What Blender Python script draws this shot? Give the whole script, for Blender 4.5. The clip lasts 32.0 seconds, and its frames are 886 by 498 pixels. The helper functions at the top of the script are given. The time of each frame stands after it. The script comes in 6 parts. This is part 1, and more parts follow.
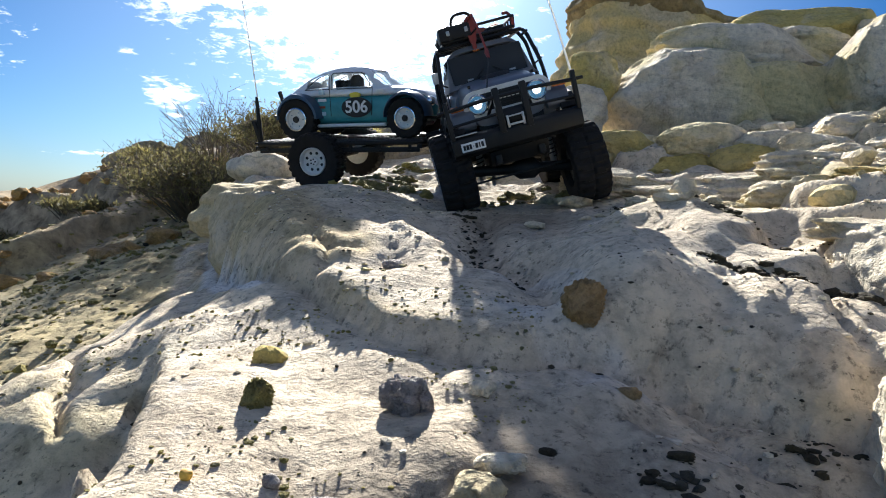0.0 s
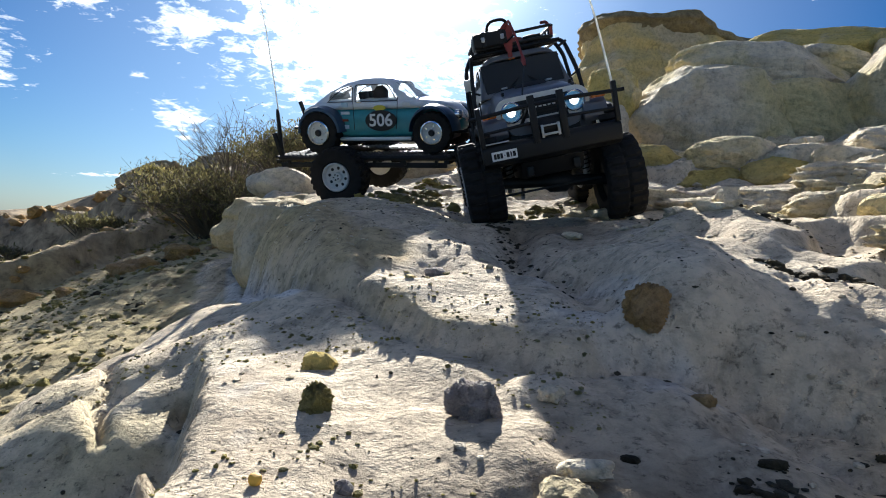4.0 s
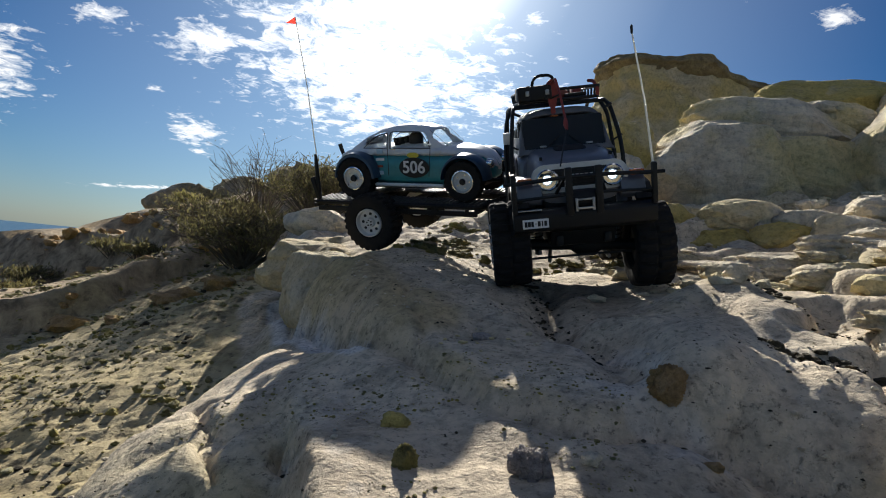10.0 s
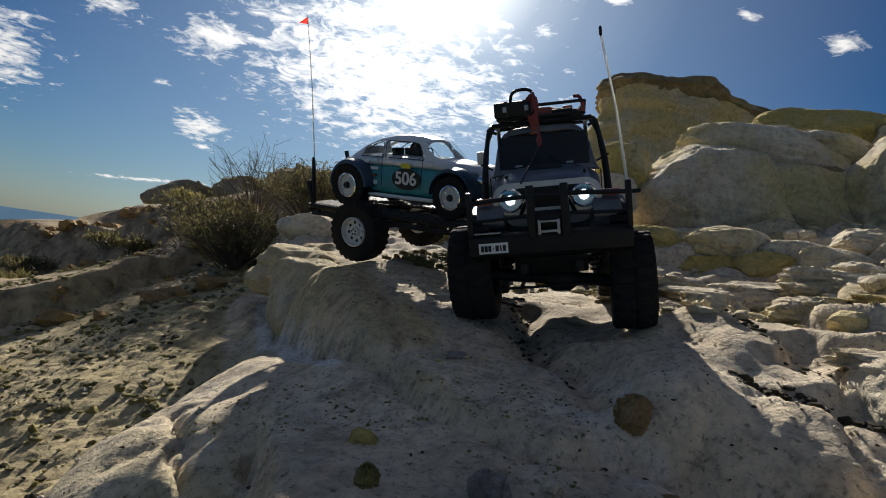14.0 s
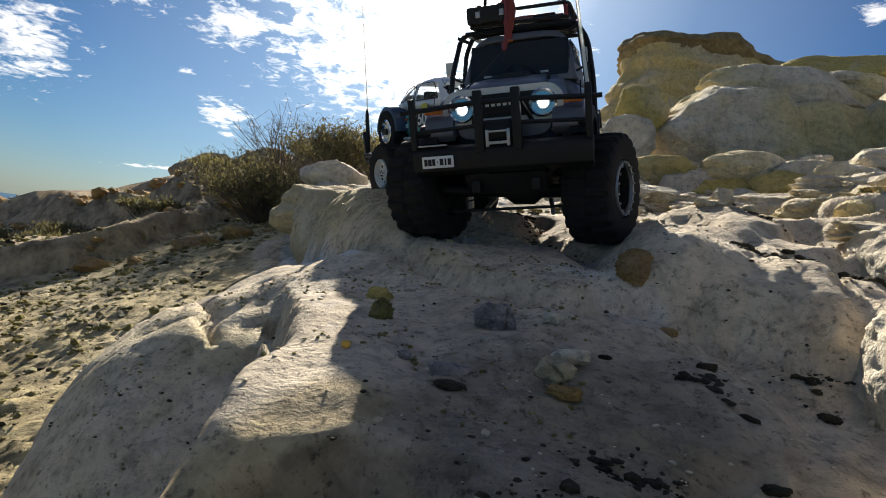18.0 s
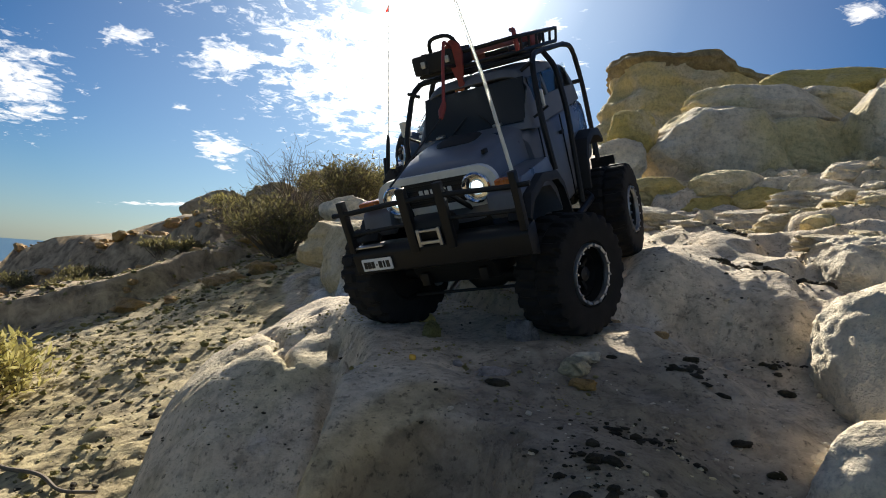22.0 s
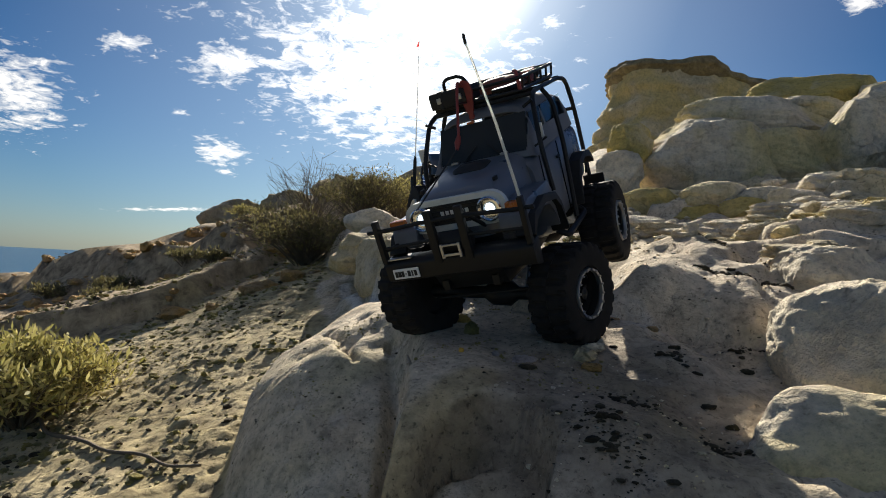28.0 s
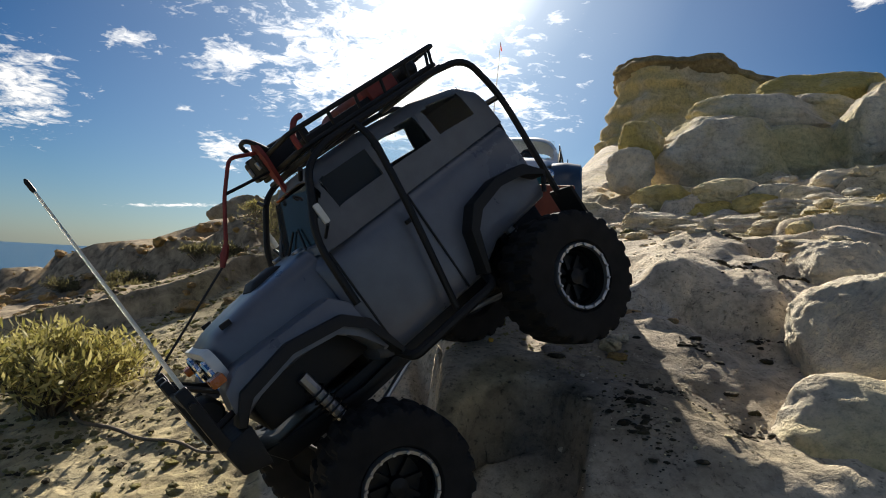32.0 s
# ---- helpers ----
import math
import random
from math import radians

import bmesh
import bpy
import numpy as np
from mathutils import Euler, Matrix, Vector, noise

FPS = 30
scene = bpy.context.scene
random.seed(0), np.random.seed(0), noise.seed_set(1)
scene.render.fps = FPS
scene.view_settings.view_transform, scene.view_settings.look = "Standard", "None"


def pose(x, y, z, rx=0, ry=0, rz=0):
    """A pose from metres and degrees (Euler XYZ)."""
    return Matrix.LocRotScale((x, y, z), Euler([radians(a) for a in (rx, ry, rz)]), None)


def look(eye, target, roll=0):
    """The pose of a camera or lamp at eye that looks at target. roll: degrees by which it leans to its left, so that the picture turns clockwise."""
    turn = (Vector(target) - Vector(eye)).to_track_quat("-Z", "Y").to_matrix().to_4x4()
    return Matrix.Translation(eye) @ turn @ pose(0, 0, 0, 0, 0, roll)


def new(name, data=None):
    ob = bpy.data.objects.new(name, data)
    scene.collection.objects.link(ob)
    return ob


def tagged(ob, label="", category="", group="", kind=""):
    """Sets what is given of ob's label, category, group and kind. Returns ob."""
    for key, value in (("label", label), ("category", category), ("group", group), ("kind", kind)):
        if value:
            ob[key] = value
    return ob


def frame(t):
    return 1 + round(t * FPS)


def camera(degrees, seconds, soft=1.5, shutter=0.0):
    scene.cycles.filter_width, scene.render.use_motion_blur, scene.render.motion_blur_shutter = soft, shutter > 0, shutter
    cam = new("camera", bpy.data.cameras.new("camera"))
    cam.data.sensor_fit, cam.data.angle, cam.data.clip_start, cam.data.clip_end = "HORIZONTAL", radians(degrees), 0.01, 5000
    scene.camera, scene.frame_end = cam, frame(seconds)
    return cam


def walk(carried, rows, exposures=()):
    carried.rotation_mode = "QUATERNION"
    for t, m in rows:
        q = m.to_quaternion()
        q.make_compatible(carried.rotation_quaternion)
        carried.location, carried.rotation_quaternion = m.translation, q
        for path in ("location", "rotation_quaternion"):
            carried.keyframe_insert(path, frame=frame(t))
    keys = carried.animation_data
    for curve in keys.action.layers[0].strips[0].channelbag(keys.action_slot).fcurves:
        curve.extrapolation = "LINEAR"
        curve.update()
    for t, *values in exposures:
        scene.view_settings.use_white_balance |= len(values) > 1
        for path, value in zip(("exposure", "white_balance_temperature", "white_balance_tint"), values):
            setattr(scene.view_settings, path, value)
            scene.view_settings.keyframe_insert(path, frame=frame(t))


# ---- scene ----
cam = camera(69.2, 32.0, soft=1.0)
PATH = [
    (0, (0.170, -0.115, 1.005), (-0.248, 1.839, 0.911), 4.13),
    (0.5, (0.160, -0.102, 1.006), (-0.266, 1.850, 0.921), 4.89),
    (1, (0.150, -0.097, 1.001), (-0.286, 1.853, 0.918), 5.50),
    (1.5, (0.140, -0.096, 0.996), (-0.303, 1.853, 0.915), 5.65),
    (2, (0.132, -0.095, 0.992), (-0.316, 1.853, 0.916), 5.78),
    (2.5, (0.126, -0.093, 0.987), (-0.323, 1.855, 0.916), 5.19),
    (3, (0.123, -0.095, 0.984), (-0.331, 1.852, 0.930), 5.05),
    (3.5, (0.125, -0.098, 0.988), (-0.328, 1.849, 0.960), 4.66),
    (4, (0.131, -0.108, 0.987), (-0.311, 1.842, 0.960), 4.27),
    (4.5, (0.139, -0.119, 0.985), (-0.284, 1.836, 0.961), 4.19),
    (6.5, (0.144, -0.149, 0.978), (-0.288, 1.804, 0.979), 7.85),
    (7, (0.140, -0.159, 0.984), (-0.291, 1.794, 0.991), 8.19),
    (7.5, (0.128, -0.176, 0.990), (-0.325, 1.772, 0.988), 7.88),
    (8, (0.113, -0.186, 0.997), (-0.356, 1.758, 0.995), 6.64),
    (8.5, (0.104, -0.191, 1.006), (-0.370, 1.752, 1.006), 6.05),
    (9, (0.102, -0.201, 1.016), (-0.370, 1.742, 1.022), 5.59),
    (9.5, (0.103, -0.211, 1.029), (-0.366, 1.733, 1.047), 5.74),
    (10, (0.105, -0.223, 1.040), (-0.366, 1.721, 1.071), 5.86),
    (10.5, (0.104, -0.230, 1.048), (-0.372, 1.712, 1.090), 6.24),
    (11, (0.096, -0.235, 1.055), (-0.396, 1.702, 1.103), 6.50),
    (11.5, (0.088, -0.249, 1.061), (-0.419, 1.685, 1.114), 6.05),
    (12, (0.090, -0.264, 1.067), (-0.417, 1.670, 1.126), 5.49),
    (12.5, (0.104, -0.270, 1.064), (-0.394, 1.666, 1.123), 6.02),
    (13, (0.117, -0.261, 1.057), (-0.366, 1.680, 1.106), 6.75),
    (13.5, (0.125, -0.245, 1.057), (-0.331, 1.702, 1.107), 6.50),
    (14, (0.126, -0.227, 1.056), (-0.344, 1.716, 1.108), 8.54),
    (14.5, (0.115, -0.215, 1.045), (-0.394, 1.718, 1.098), 11.20),
    (16.5, (0.128, -0.194, 0.999), (-0.360, 1.745, 1.023), 7.49),
    (17, (0.142, -0.213, 0.979), (-0.364, 1.722, 0.991), 7.36),
    (17.5, (0.155, -0.239, 0.957), (-0.371, 1.691, 0.948), 7.69),
    (18, (0.164, -0.252, 0.945), (-0.373, 1.674, 0.934), 7.64),
    (18.5, (0.167, -0.258, 0.945), (-0.369, 1.669, 0.933), 6.61),
    (19, (0.161, -0.260, 0.952), (-0.390, 1.663, 0.956), 6.64),
    (19.5, (0.155, -0.268, 0.960), (-0.407, 1.651, 0.977), 6.15),
    (20, (0.154, -0.288, 0.968), (-0.403, 1.633, 1.007), 4.74),
    (20.5, (0.153, -0.311, 0.965), (-0.395, 1.612, 1.007), 3.51),
    (21, (0.156, -0.332, 0.960), (-0.391, 1.591, 1.010), 4.24),
    (21.5, (0.164, -0.358, 0.955), (-0.386, 1.564, 1.015), 4.96),
    (22, (0.167, -0.398, 0.953), (-0.379, 1.526, 1.005), 4.46),
    (22.5, (0.162, -0.441, 0.948), (-0.384, 1.482, 0.983), 3.64),
    (23, (0.163, -0.477, 0.943), (-0.386, 1.446, 0.969), 3.73),
    (23.5, (0.162, -0.506, 0.942), (-0.381, 1.418, 0.962), 3.67),
    (24, (0.162, -0.531, 0.944), (-0.389, 1.392, 0.966), 3.94),
    (24.5, (0.160, -0.553, 0.949), (-0.398, 1.367, 0.976), 3.94),
    (25, (0.159, -0.569, 0.953), (-0.403, 1.350, 0.985), 3.99),
    (25.5, (0.158, -0.584, 0.957), (-0.406, 1.335, 0.990), 3.76),
    (27.5, (0.171, -0.593, 0.965), (-0.381, 1.329, 1.010), 3.55),
    (28, (0.173, -0.590, 0.968), (-0.380, 1.332, 1.018), 3.24),
    (28.5, (0.173, -0.589, 0.971), (-0.379, 1.333, 1.028), 3.13),
    (29, (0.172, -0.589, 0.973), (-0.381, 1.332, 1.025), 3.43),
    (29.5, (0.171, -0.591, 0.969), (-0.383, 1.330, 1.020), 3.46),
    (30, (0.170, -0.592, 0.969), (-0.383, 1.329, 1.022), 3.47),
    (30.5, (0.167, -0.597, 0.968), (-0.388, 1.324, 1.018), 3.27),
    (31, (0.161, -0.607, 0.969), (-0.401, 1.312, 1.016), 3.58),
    (31.5, (0.153, -0.617, 0.969), (-0.407, 1.302, 1.006), 3.79),
    (32, (0.149, -0.630, 0.962), (-0.414, 1.289, 1.000), 3.39),
]
EXPOSURES = [(0.0, 0.84, 6170, 10), (4.5, 0.53, 6170, 10), (7.0, 0.28, 6220, 10), (9.0, 0.11, 6350, 10), (13.0, -0.32, 6600, 10), (14.5, -0.34, 6650, 10), (16.5, -0.12, 6520, 10), (17.0, 0.0, 6620, 10), (18.0, 0.26, 6740, 10), (19.0, 0.34, 6740, 10), (22.0, 0.34, 6740, 10), (29.0, 0.02, 6760, 10), (32.0, 0.02, 6760, 10)]
walk(cam, [(t, look(eye, target, roll)) for t, eye, target, roll in PATH], EXPOSURES)

# ---- light ----
SUN_AZ, SUN_EL = radians(-17.0), radians(28.3)      # azimuth from +y towards +x
sun_dir = Vector((math.sin(SUN_AZ) * math.cos(SUN_EL), math.cos(SUN_AZ) * math.cos(SUN_EL), math.sin(SUN_EL)))
sun = new("sun", bpy.data.lights.new("sun", "SUN"))
sun.data.energy, sun.data.angle, sun.data.color = 8.4, radians(0.6), (1.0, 0.95, 0.86)
sun.rotation_euler = sun_dir.to_track_quat("Z", "Y").to_euler()


def N(nt, kind, **values):
    node = nt.nodes.new(kind)
    for key, value in values.items():
        if key in node.inputs:
            node.inputs[key].default_value = value
    return node


def ramp(nt, source, stops):
    node = nt.nodes.new("ShaderNodeValToRGB")
    els = node.color_ramp.elements
    while len(els) < len(stops):
        els.new(0.5)
    for el, (p, c) in zip(els, stops):
        el.position = p
        el.color = (c, c, c, 1) if isinstance(c, (int, float)) else (*c, 1)
    nt.links.new(source, node.inputs[0])
    return node.outputs[0]


def mixc(nt, fac, a, b, blend="MIX"):
    node = nt.nodes.new("ShaderNodeMix")
    node.data_type, node.blend_type = "RGBA", blend
    for value, slot in ((fac, 0), (a, 6), (b, 7)):
        if isinstance(value, bpy.types.NodeSocket):
            nt.links.new(value, node.inputs[slot])
        elif slot == 0:
            node.inputs[0].default_value = value
        else:
            node.inputs[slot].default_value = (*value, 1)
    return node.outputs[2]


def math_node(nt, op, a, b=0.5, c=0.5, clamp=False):
    node = nt.nodes.new("ShaderNodeMath")
    node.operation, node.use_clamp = op, clamp
    for i, value in enumerate((a, b, c)):
        if isinstance(value, bpy.types.NodeSocket):
            nt.links.new(value, node.inputs[i])
        else:
            node.inputs[i].default_value = value
    return node.outputs[0]


def noise_tex(nt, vector, scale, detail=4.0, rough=0.55, kind="Fac", w=0.0):
    node = N(nt, "ShaderNodeTexNoise", Scale=scale, Detail=detail, Roughness=rough, Distortion=w)
    nt.links.new(vector, node.inputs["Vector"])
    return node.outputs[kind]


CLOUDS = [
    (-1.30, 1.84, 0.24, 0.17, 150, 0.62), (-1.87, 2.62, 0.30, 0.17, 125, 0.60), (-2.20, 1.85, 0.75, 0.22, 137, 0.58), (-1.51, 1.62, 0.15, 0.11, 130, 0.56),
    (-2.04, 2.91, 0.12, 0.09, 130, 0.54), (-0.84, 2.10, 0.95, 0.56, 108, 0.66), (-0.45, 2.40, 0.40, 0.30, 60, 0.52), (-0.05, 1.61, 0.07, 0.05, 20, 0.52),
    (0.27, 1.645, 0.05, 0.035, 20, 0.50), (0.505, 1.74, 0.10, 0.06, 60, 0.54), (-2.90, 3.55, 0.65, 0.10, 15, 0.52), (-1.75, 2.15, 0.10, 0.07, 130, 0.48)]


def build_world():
    world = bpy.data.worlds.new("sky")
    scene.world = world
    world.use_nodes = True
    nt = world.node_tree
    nt.nodes.clear()
    L = nt.links.new
    co = nt.nodes.new("ShaderNodeTexCoord").outputs["Generated"]
    sky = nt.nodes.new("ShaderNodeTexSky")
    sky.sky_type, sky.sun_disc = "NISHITA", False
    sky.sun_elevation, sky.sun_rotation = SUN_EL, SUN_AZ
    sky.air_density, sky.dust_density, sky.ozone_density = 1.0, 0.6, 2.5
    # direction -> plane above the head, so that clouds shrink towards the horizon
    sep = nt.nodes.new("ShaderNodeSeparateXYZ")
    L(co, sep.inputs[0])
    h = math_node(nt, "ADD", math_node(nt, "MAXIMUM", sep.outputs[2], 0.0), 0.16)
    comb = nt.nodes.new("ShaderNodeCombineXYZ")
    L(math_node(nt, "DIVIDE", sep.outputs[0], h), comb.inputs[0])
    L(math_node(nt, "DIVIDE", sep.outputs[1], h), comb.inputs[1])
    plane = comb.outputs[0]
    # nearness to the sun, round which the cloud field and the glare lie
    glow_dir = Vector((-0.262, 0.868, 0.440)).normalized()
    dot = nt.nodes.new("ShaderNodeVectorMath")
    dot.operation = "DOT_PRODUCT"
    nrm = nt.nodes.new("ShaderNodeVectorMath")
    nrm.operation = "NORMALIZE"
    L(co, nrm.inputs[0])
    L(nrm.outputs[0], dot.inputs[0])
    dot.inputs[1].default_value = glow_dir
    angle = math_node(nt, "ARCCOSINE", math_node(nt, "MINIMUM", dot.outputs["Value"], 1.0))
    angle = math_node(nt, "MULTIPLY", angle, 57.3 / 60.0)                 # 0 at the sun, 1 at 60 degrees
    broad = noise_tex(nt, plane, 1.25, 5.0, 0.60, w=0.35)
    fine = noise_tex(nt, plane, 8.5, 8.0, 0.68, w=0.5)
    # unseen cloud cover behind the camera, its amount set to adjust the fill light
    behind = ramp(nt, sep.outputs[1], [(0.10, 0.55), (0.40, 0.0)])
    scattered = ramp(nt, math_node(nt, "ADD", math_node(nt, "MULTIPLY", broad, 0.66), math_node(nt, "MULTIPLY", fine, 0.34)),
                     [(0.0, 0.0), (0.520, 0.0), (0.60, 1.0), (1.0, 1.0)])
    scattered = math_node(nt, "MULTIPLY", scattered, behind)
    # the clouds before the camera: place on the cloud plane, half length, half width, turn, thickness
    dense = None
    for cx, cy, long, wide, turn, thick in CLOUDS:
        place = nt.nodes.new("ShaderNodeMapping")
        place.vector_type = "TEXTURE"
        place.inputs["Location"].default_value = (cx, cy, 0)
        place.inputs["Rotation"].default_value = (0, 0, radians(turn))
        place.inputs["Scale"].default_value = (long, wide, 1)
        L(plane, place.inputs["Vector"])
        size = nt.nodes.new("ShaderNodeVectorMath")
        size.operation = "LENGTH"
        L(place.outputs[0], size.inputs[0])
        puff = math_node(nt, "SUBTRACT", thick, math_node(nt, "MULTIPLY", size.outputs["Value"], 0.45))
        dense = puff if dense is None else math_node(nt, "MAXIMUM", dense, puff)
    tuft = noise_tex(nt, plane, 13.0, 8.0, 0.66, w=0.9)
    body = math_node(nt, "ADD", math_node(nt, "MULTIPLY", math_node(nt, "SUBTRACT", fine, 0.5), 1.1), math_node(nt, "MULTIPLY", math_node(nt, "SUBTRACT", tuft, 0.5), 1.1))
    dense = ramp(nt, math_node(nt, "ADD", body, dense), [(0.0, 0.0), (0.30, 0.0), (0.62, 1.0), (1.0, 1.0)])
    cover = math_node(nt, "MAXIMUM", scattered, dense, clamp=True)
    veil = ramp(nt, angle, [(0.0, 1.0), (0.045, 0.85), (0.09, 0.42), (0.14, 0.19), (0.20, 0.10), (0.32, 0.04), (0.6, 0.0)])
    filt = ramp(nt, math_node(nt, "MAXIMUM", sep.outputs[2], 0.0), [(0.0, (0.46, 0.66, 0.95)), (0.10, (0.36, 0.60, 0.88)), (0.30, (0.17, 0.43, 0.74)), (0.5, (0.12, 0.36, 0.68)), (1.0, (0.15, 0.40, 0.72))])
    blue = mixc(nt, 1.0, sky.outputs[0], filt, "MULTIPLY")
    cloud_power = ramp(nt, angle, [(0.0, 1.0), (0.15, 0.80), (0.35, 0.56), (0.7, 0.46), (1.0, 0.62)])
    bright = nt.nodes.new("ShaderNodeVectorMath")
    bright.operation = "SCALE"
    bright.inputs[0].default_value = (37.0, 37.0, 36.5)
    L(cloud_power, bright.inputs["Scale"])
    tint = mixc(nt, math_node(nt, "MULTIPLY", cover, 0.92), blue, bright.outputs[0])
    lit = mixc(nt, veil, tint, (44.0, 44.0, 43.0))
    back = N(nt, "ShaderNodeBackground", Strength=0.064)
    L(lit, back.inputs[0])
    L(back.outputs[0], nt.nodes.new("ShaderNodeOutputWorld").inputs[0])


build_world()


# ---- materials ----
def material(name):
    m = bpy.data.materials.new(name)
    m.use_nodes = True
    nt = m.node_tree
    bsdf = nt.nodes["Principled BSDF"]
    co = nt.nodes.new("ShaderNodeTexCoord").outputs["Object"]
    return m, nt, bsdf, co


def bump(nt, bsdf, source, strength, distance):
    node = N(nt, "ShaderNodeBump", Strength=strength, Distance=distance)
    nt.links.new(source, node.inputs["Height"])
    nt.links.new(node.outputs[0], bsdf.inputs["Normal"])


def plain(name, colour, rough=0.5, metal=0.0, vary=0.25, size=60.0, relief=0.0, spec=0.5):
    m, nt, bsdf, co = material(name)
    n1 = noise_tex(nt, co, size, 5.0, 0.6)
    n2 = noise_tex(nt, co, size * 0.13, 3.0, 0.5)
    both = math_node(nt, "ADD", math_node(nt, "MULTIPLY", n1, 0.5), math_node(nt, "MULTIPLY", n2, 0.5))
    dark = tuple(c * (1 - vary) for c in colour)
    light = tuple(min(1, c * (1 + vary)) for c in colour)
    nt.links.new(mixc(nt, ramp(nt, both, [(0.35, 0.0), (0.65, 1.0)]), dark, light), bsdf.inputs["Base Color"])
    r = ramp(nt, both, [(0.3, max(0.02, rough - 0.1)), (0.7, min(1, rough + 0.12))])
    nt.links.new(r, bsdf.inputs["Roughness"])
    bsdf.inputs["Metallic"].default_value = metal
    bsdf.inputs["Specular IOR Level"].default_value = spec
    if relief:
        bump(nt, bsdf, n1, 0.6, relief)
    return m


def stone_colour(nt, co, scale=1.0, stains=True):
    """Cream sandstone with yellow bands, white salt and grey dust."""
    big = noise_tex(nt, co, 2.6 * scale, 4.0, 0.55, w=0.6)
    mid = noise_tex(nt, co, 9.0 * scale, 5.0, 0.6, w=0.3)
    fine = noise_tex(nt, co, 55.0 * scale, 6.0, 0.65)
    base = mixc(nt, ramp(nt, mid, [(0.30, 0.0), (0.70, 1.0)]), (0.53, 0.43, 0.305), (0.75, 0.64, 0.475))
    yellow = ramp(nt, big, [(0.50, 0.0), (0.64, 1.0)])
    base = mixc(nt, math_node(nt, "MULTIPLY", yellow, 0.55), base, (0.54, 0.45, 0.22))
    salt = ramp(nt, noise_tex(nt, co, 4.1 * scale, 4.0, 0.6, w=0.8), [(0.60, 0.0), (0.72, 1.0)])
    base = mixc(nt, math_node(nt, "MULTIPLY", salt, 0.6), base, (0.72, 0.71, 0.68))
    if stains:
        # the dark brown one is dirt and also stands in for shade
        for key, colour, low in (("ochre", (0.52, 0.385, 0.175), 0.42), ("salt", (0.82, 0.81, 0.80), 0.42), ("dirt_shade", (0.16, 0.120, 0.080), 0.38)):
            att = nt.nodes.new("ShaderNodeAttribute")
            att.attribute_name = key
            mask = math_node(nt, "ADD", att.outputs["Fac"], math_node(nt, "MULTIPLY", math_node(nt, "SUBTRACT", mid, 0.5), 1.1))
            base = mixc(nt, math_node(nt, "MULTIPLY", ramp(nt, mask, [(low, 0.0), (low + 0.40, 1.0)]), 0.65), base, colour)
    pits = ramp(nt, noise_tex(nt, co, 140.0 * scale, 4.0, 0.7), [(0.32, 0.42), (0.44, 1.0), (0.75, 1.08)])
    blotch = ramp(nt, noise_tex(nt, co, 26.0 * scale, 5.0, 0.7, w=0.6), [(0.34, 0.72), (0.52, 1.0), (0.75, 1.08)])
    grain = ramp(nt, fine, [(0.30, 0.62), (0.52, 1.0), (0.80, 1.14)])
    grain = mixc(nt, 1.0, mixc(nt, 1.0, grain, pits, "MULTIPLY"), blotch, "MULTIPLY")
    return mixc(nt, 1.0, base, grain, "MULTIPLY"), big, mid, fine


def make_ground_material():
    m, nt, bsdf, co = material("sandstone_and_sand")
    stone, big, mid, fine = stone_colour(nt, co)
    att = nt.nodes.new("ShaderNodeAttribute")
    att.attribute_name = "stone"
    edge = math_node(nt, "ADD", att.outputs["Fac"], math_node(nt, "MULTIPLY", math_node(nt, "SUBTRACT", mid, 0.5), 0.7))
    mask = ramp(nt, edge, [(0.30, 0.0), (0.60, 1.0)])
    soil_n = noise_tex(nt, co, 16.0, 6.0, 0.65, w=0.4)
    soil = mixc(nt, ramp(nt, soil_n, [(0.34, 0.0), (0.62, 1.0)]), (0.19, 0.145, 0.075), (0.54, 0.44, 0.23))
    soil = mixc(nt, ramp(nt, noise_tex(nt, co, 3.3, 4.0, 0.6), [(0.42, 0.0), (0.62, 0.8)]), soil, (0.58, 0.48, 0.285))
    soil = mixc(nt, ramp(nt, noise_tex(nt, co, 38.0, 4.0, 0.6), [(0.56, 0.0), (0.66, 0.75)]), soil, (0.10, 0.085, 0.05))
    earth = nt.nodes.new("ShaderNodeAttribute")
    earth.attribute_name = "earth"
    brown = mixc(nt, ramp(nt, soil_n, [(0.34, 0.0), (0.62, 1.0)]), (0.14, 0.105, 0.066), (0.50, 0.385, 0.245))
    soil = mixc(nt, math_node(nt, "MULTIPLY", earth.outputs["Fac"], 0.95), soil, brown)
    base = mixc(nt, mask, soil, stone)
    # dark crumbs lying on the rock
    crumbs = ramp(nt, noise_tex(nt, co, 75.0, 5.0, 0.7), [(0.62, 0.0), (0.68, 1.0)])
    where = ramp(nt, noise_tex(nt, co, 5.0, 4.0, 0.6, w=0.5), [(0.50, 0.0), (0.62, 1.0)])
    base = mixc(nt, math_node(nt, "MULTIPLY", math_node(nt, "MULTIPLY", crumbs, where), 0.8), base, (0.09, 0.075, 0.05))
    nt.links.new(base, bsdf.inputs["Base Color"])
    bsdf.inputs["Roughness"].default_value = 0.93
    bsdf.inputs["Specular IOR Level"].default_value = 0.25
    rel = math_node(nt, "ADD", math_node(nt, "MULTIPLY", fine, 0.6), math_node(nt, "MULTIPLY", noise_tex(nt, co, 190.0, 4.0, 0.7), 0.4))
    rel = math_node(nt, "ADD", rel, math_node(nt, "MULTIPLY", noise_tex(nt, co, 24.0, 5.0, 0.6, w=0.5), 0.8))
    bump(nt, bsdf, rel, 1.0, 0.0065)
    return m


mat_ground = make_ground_material()


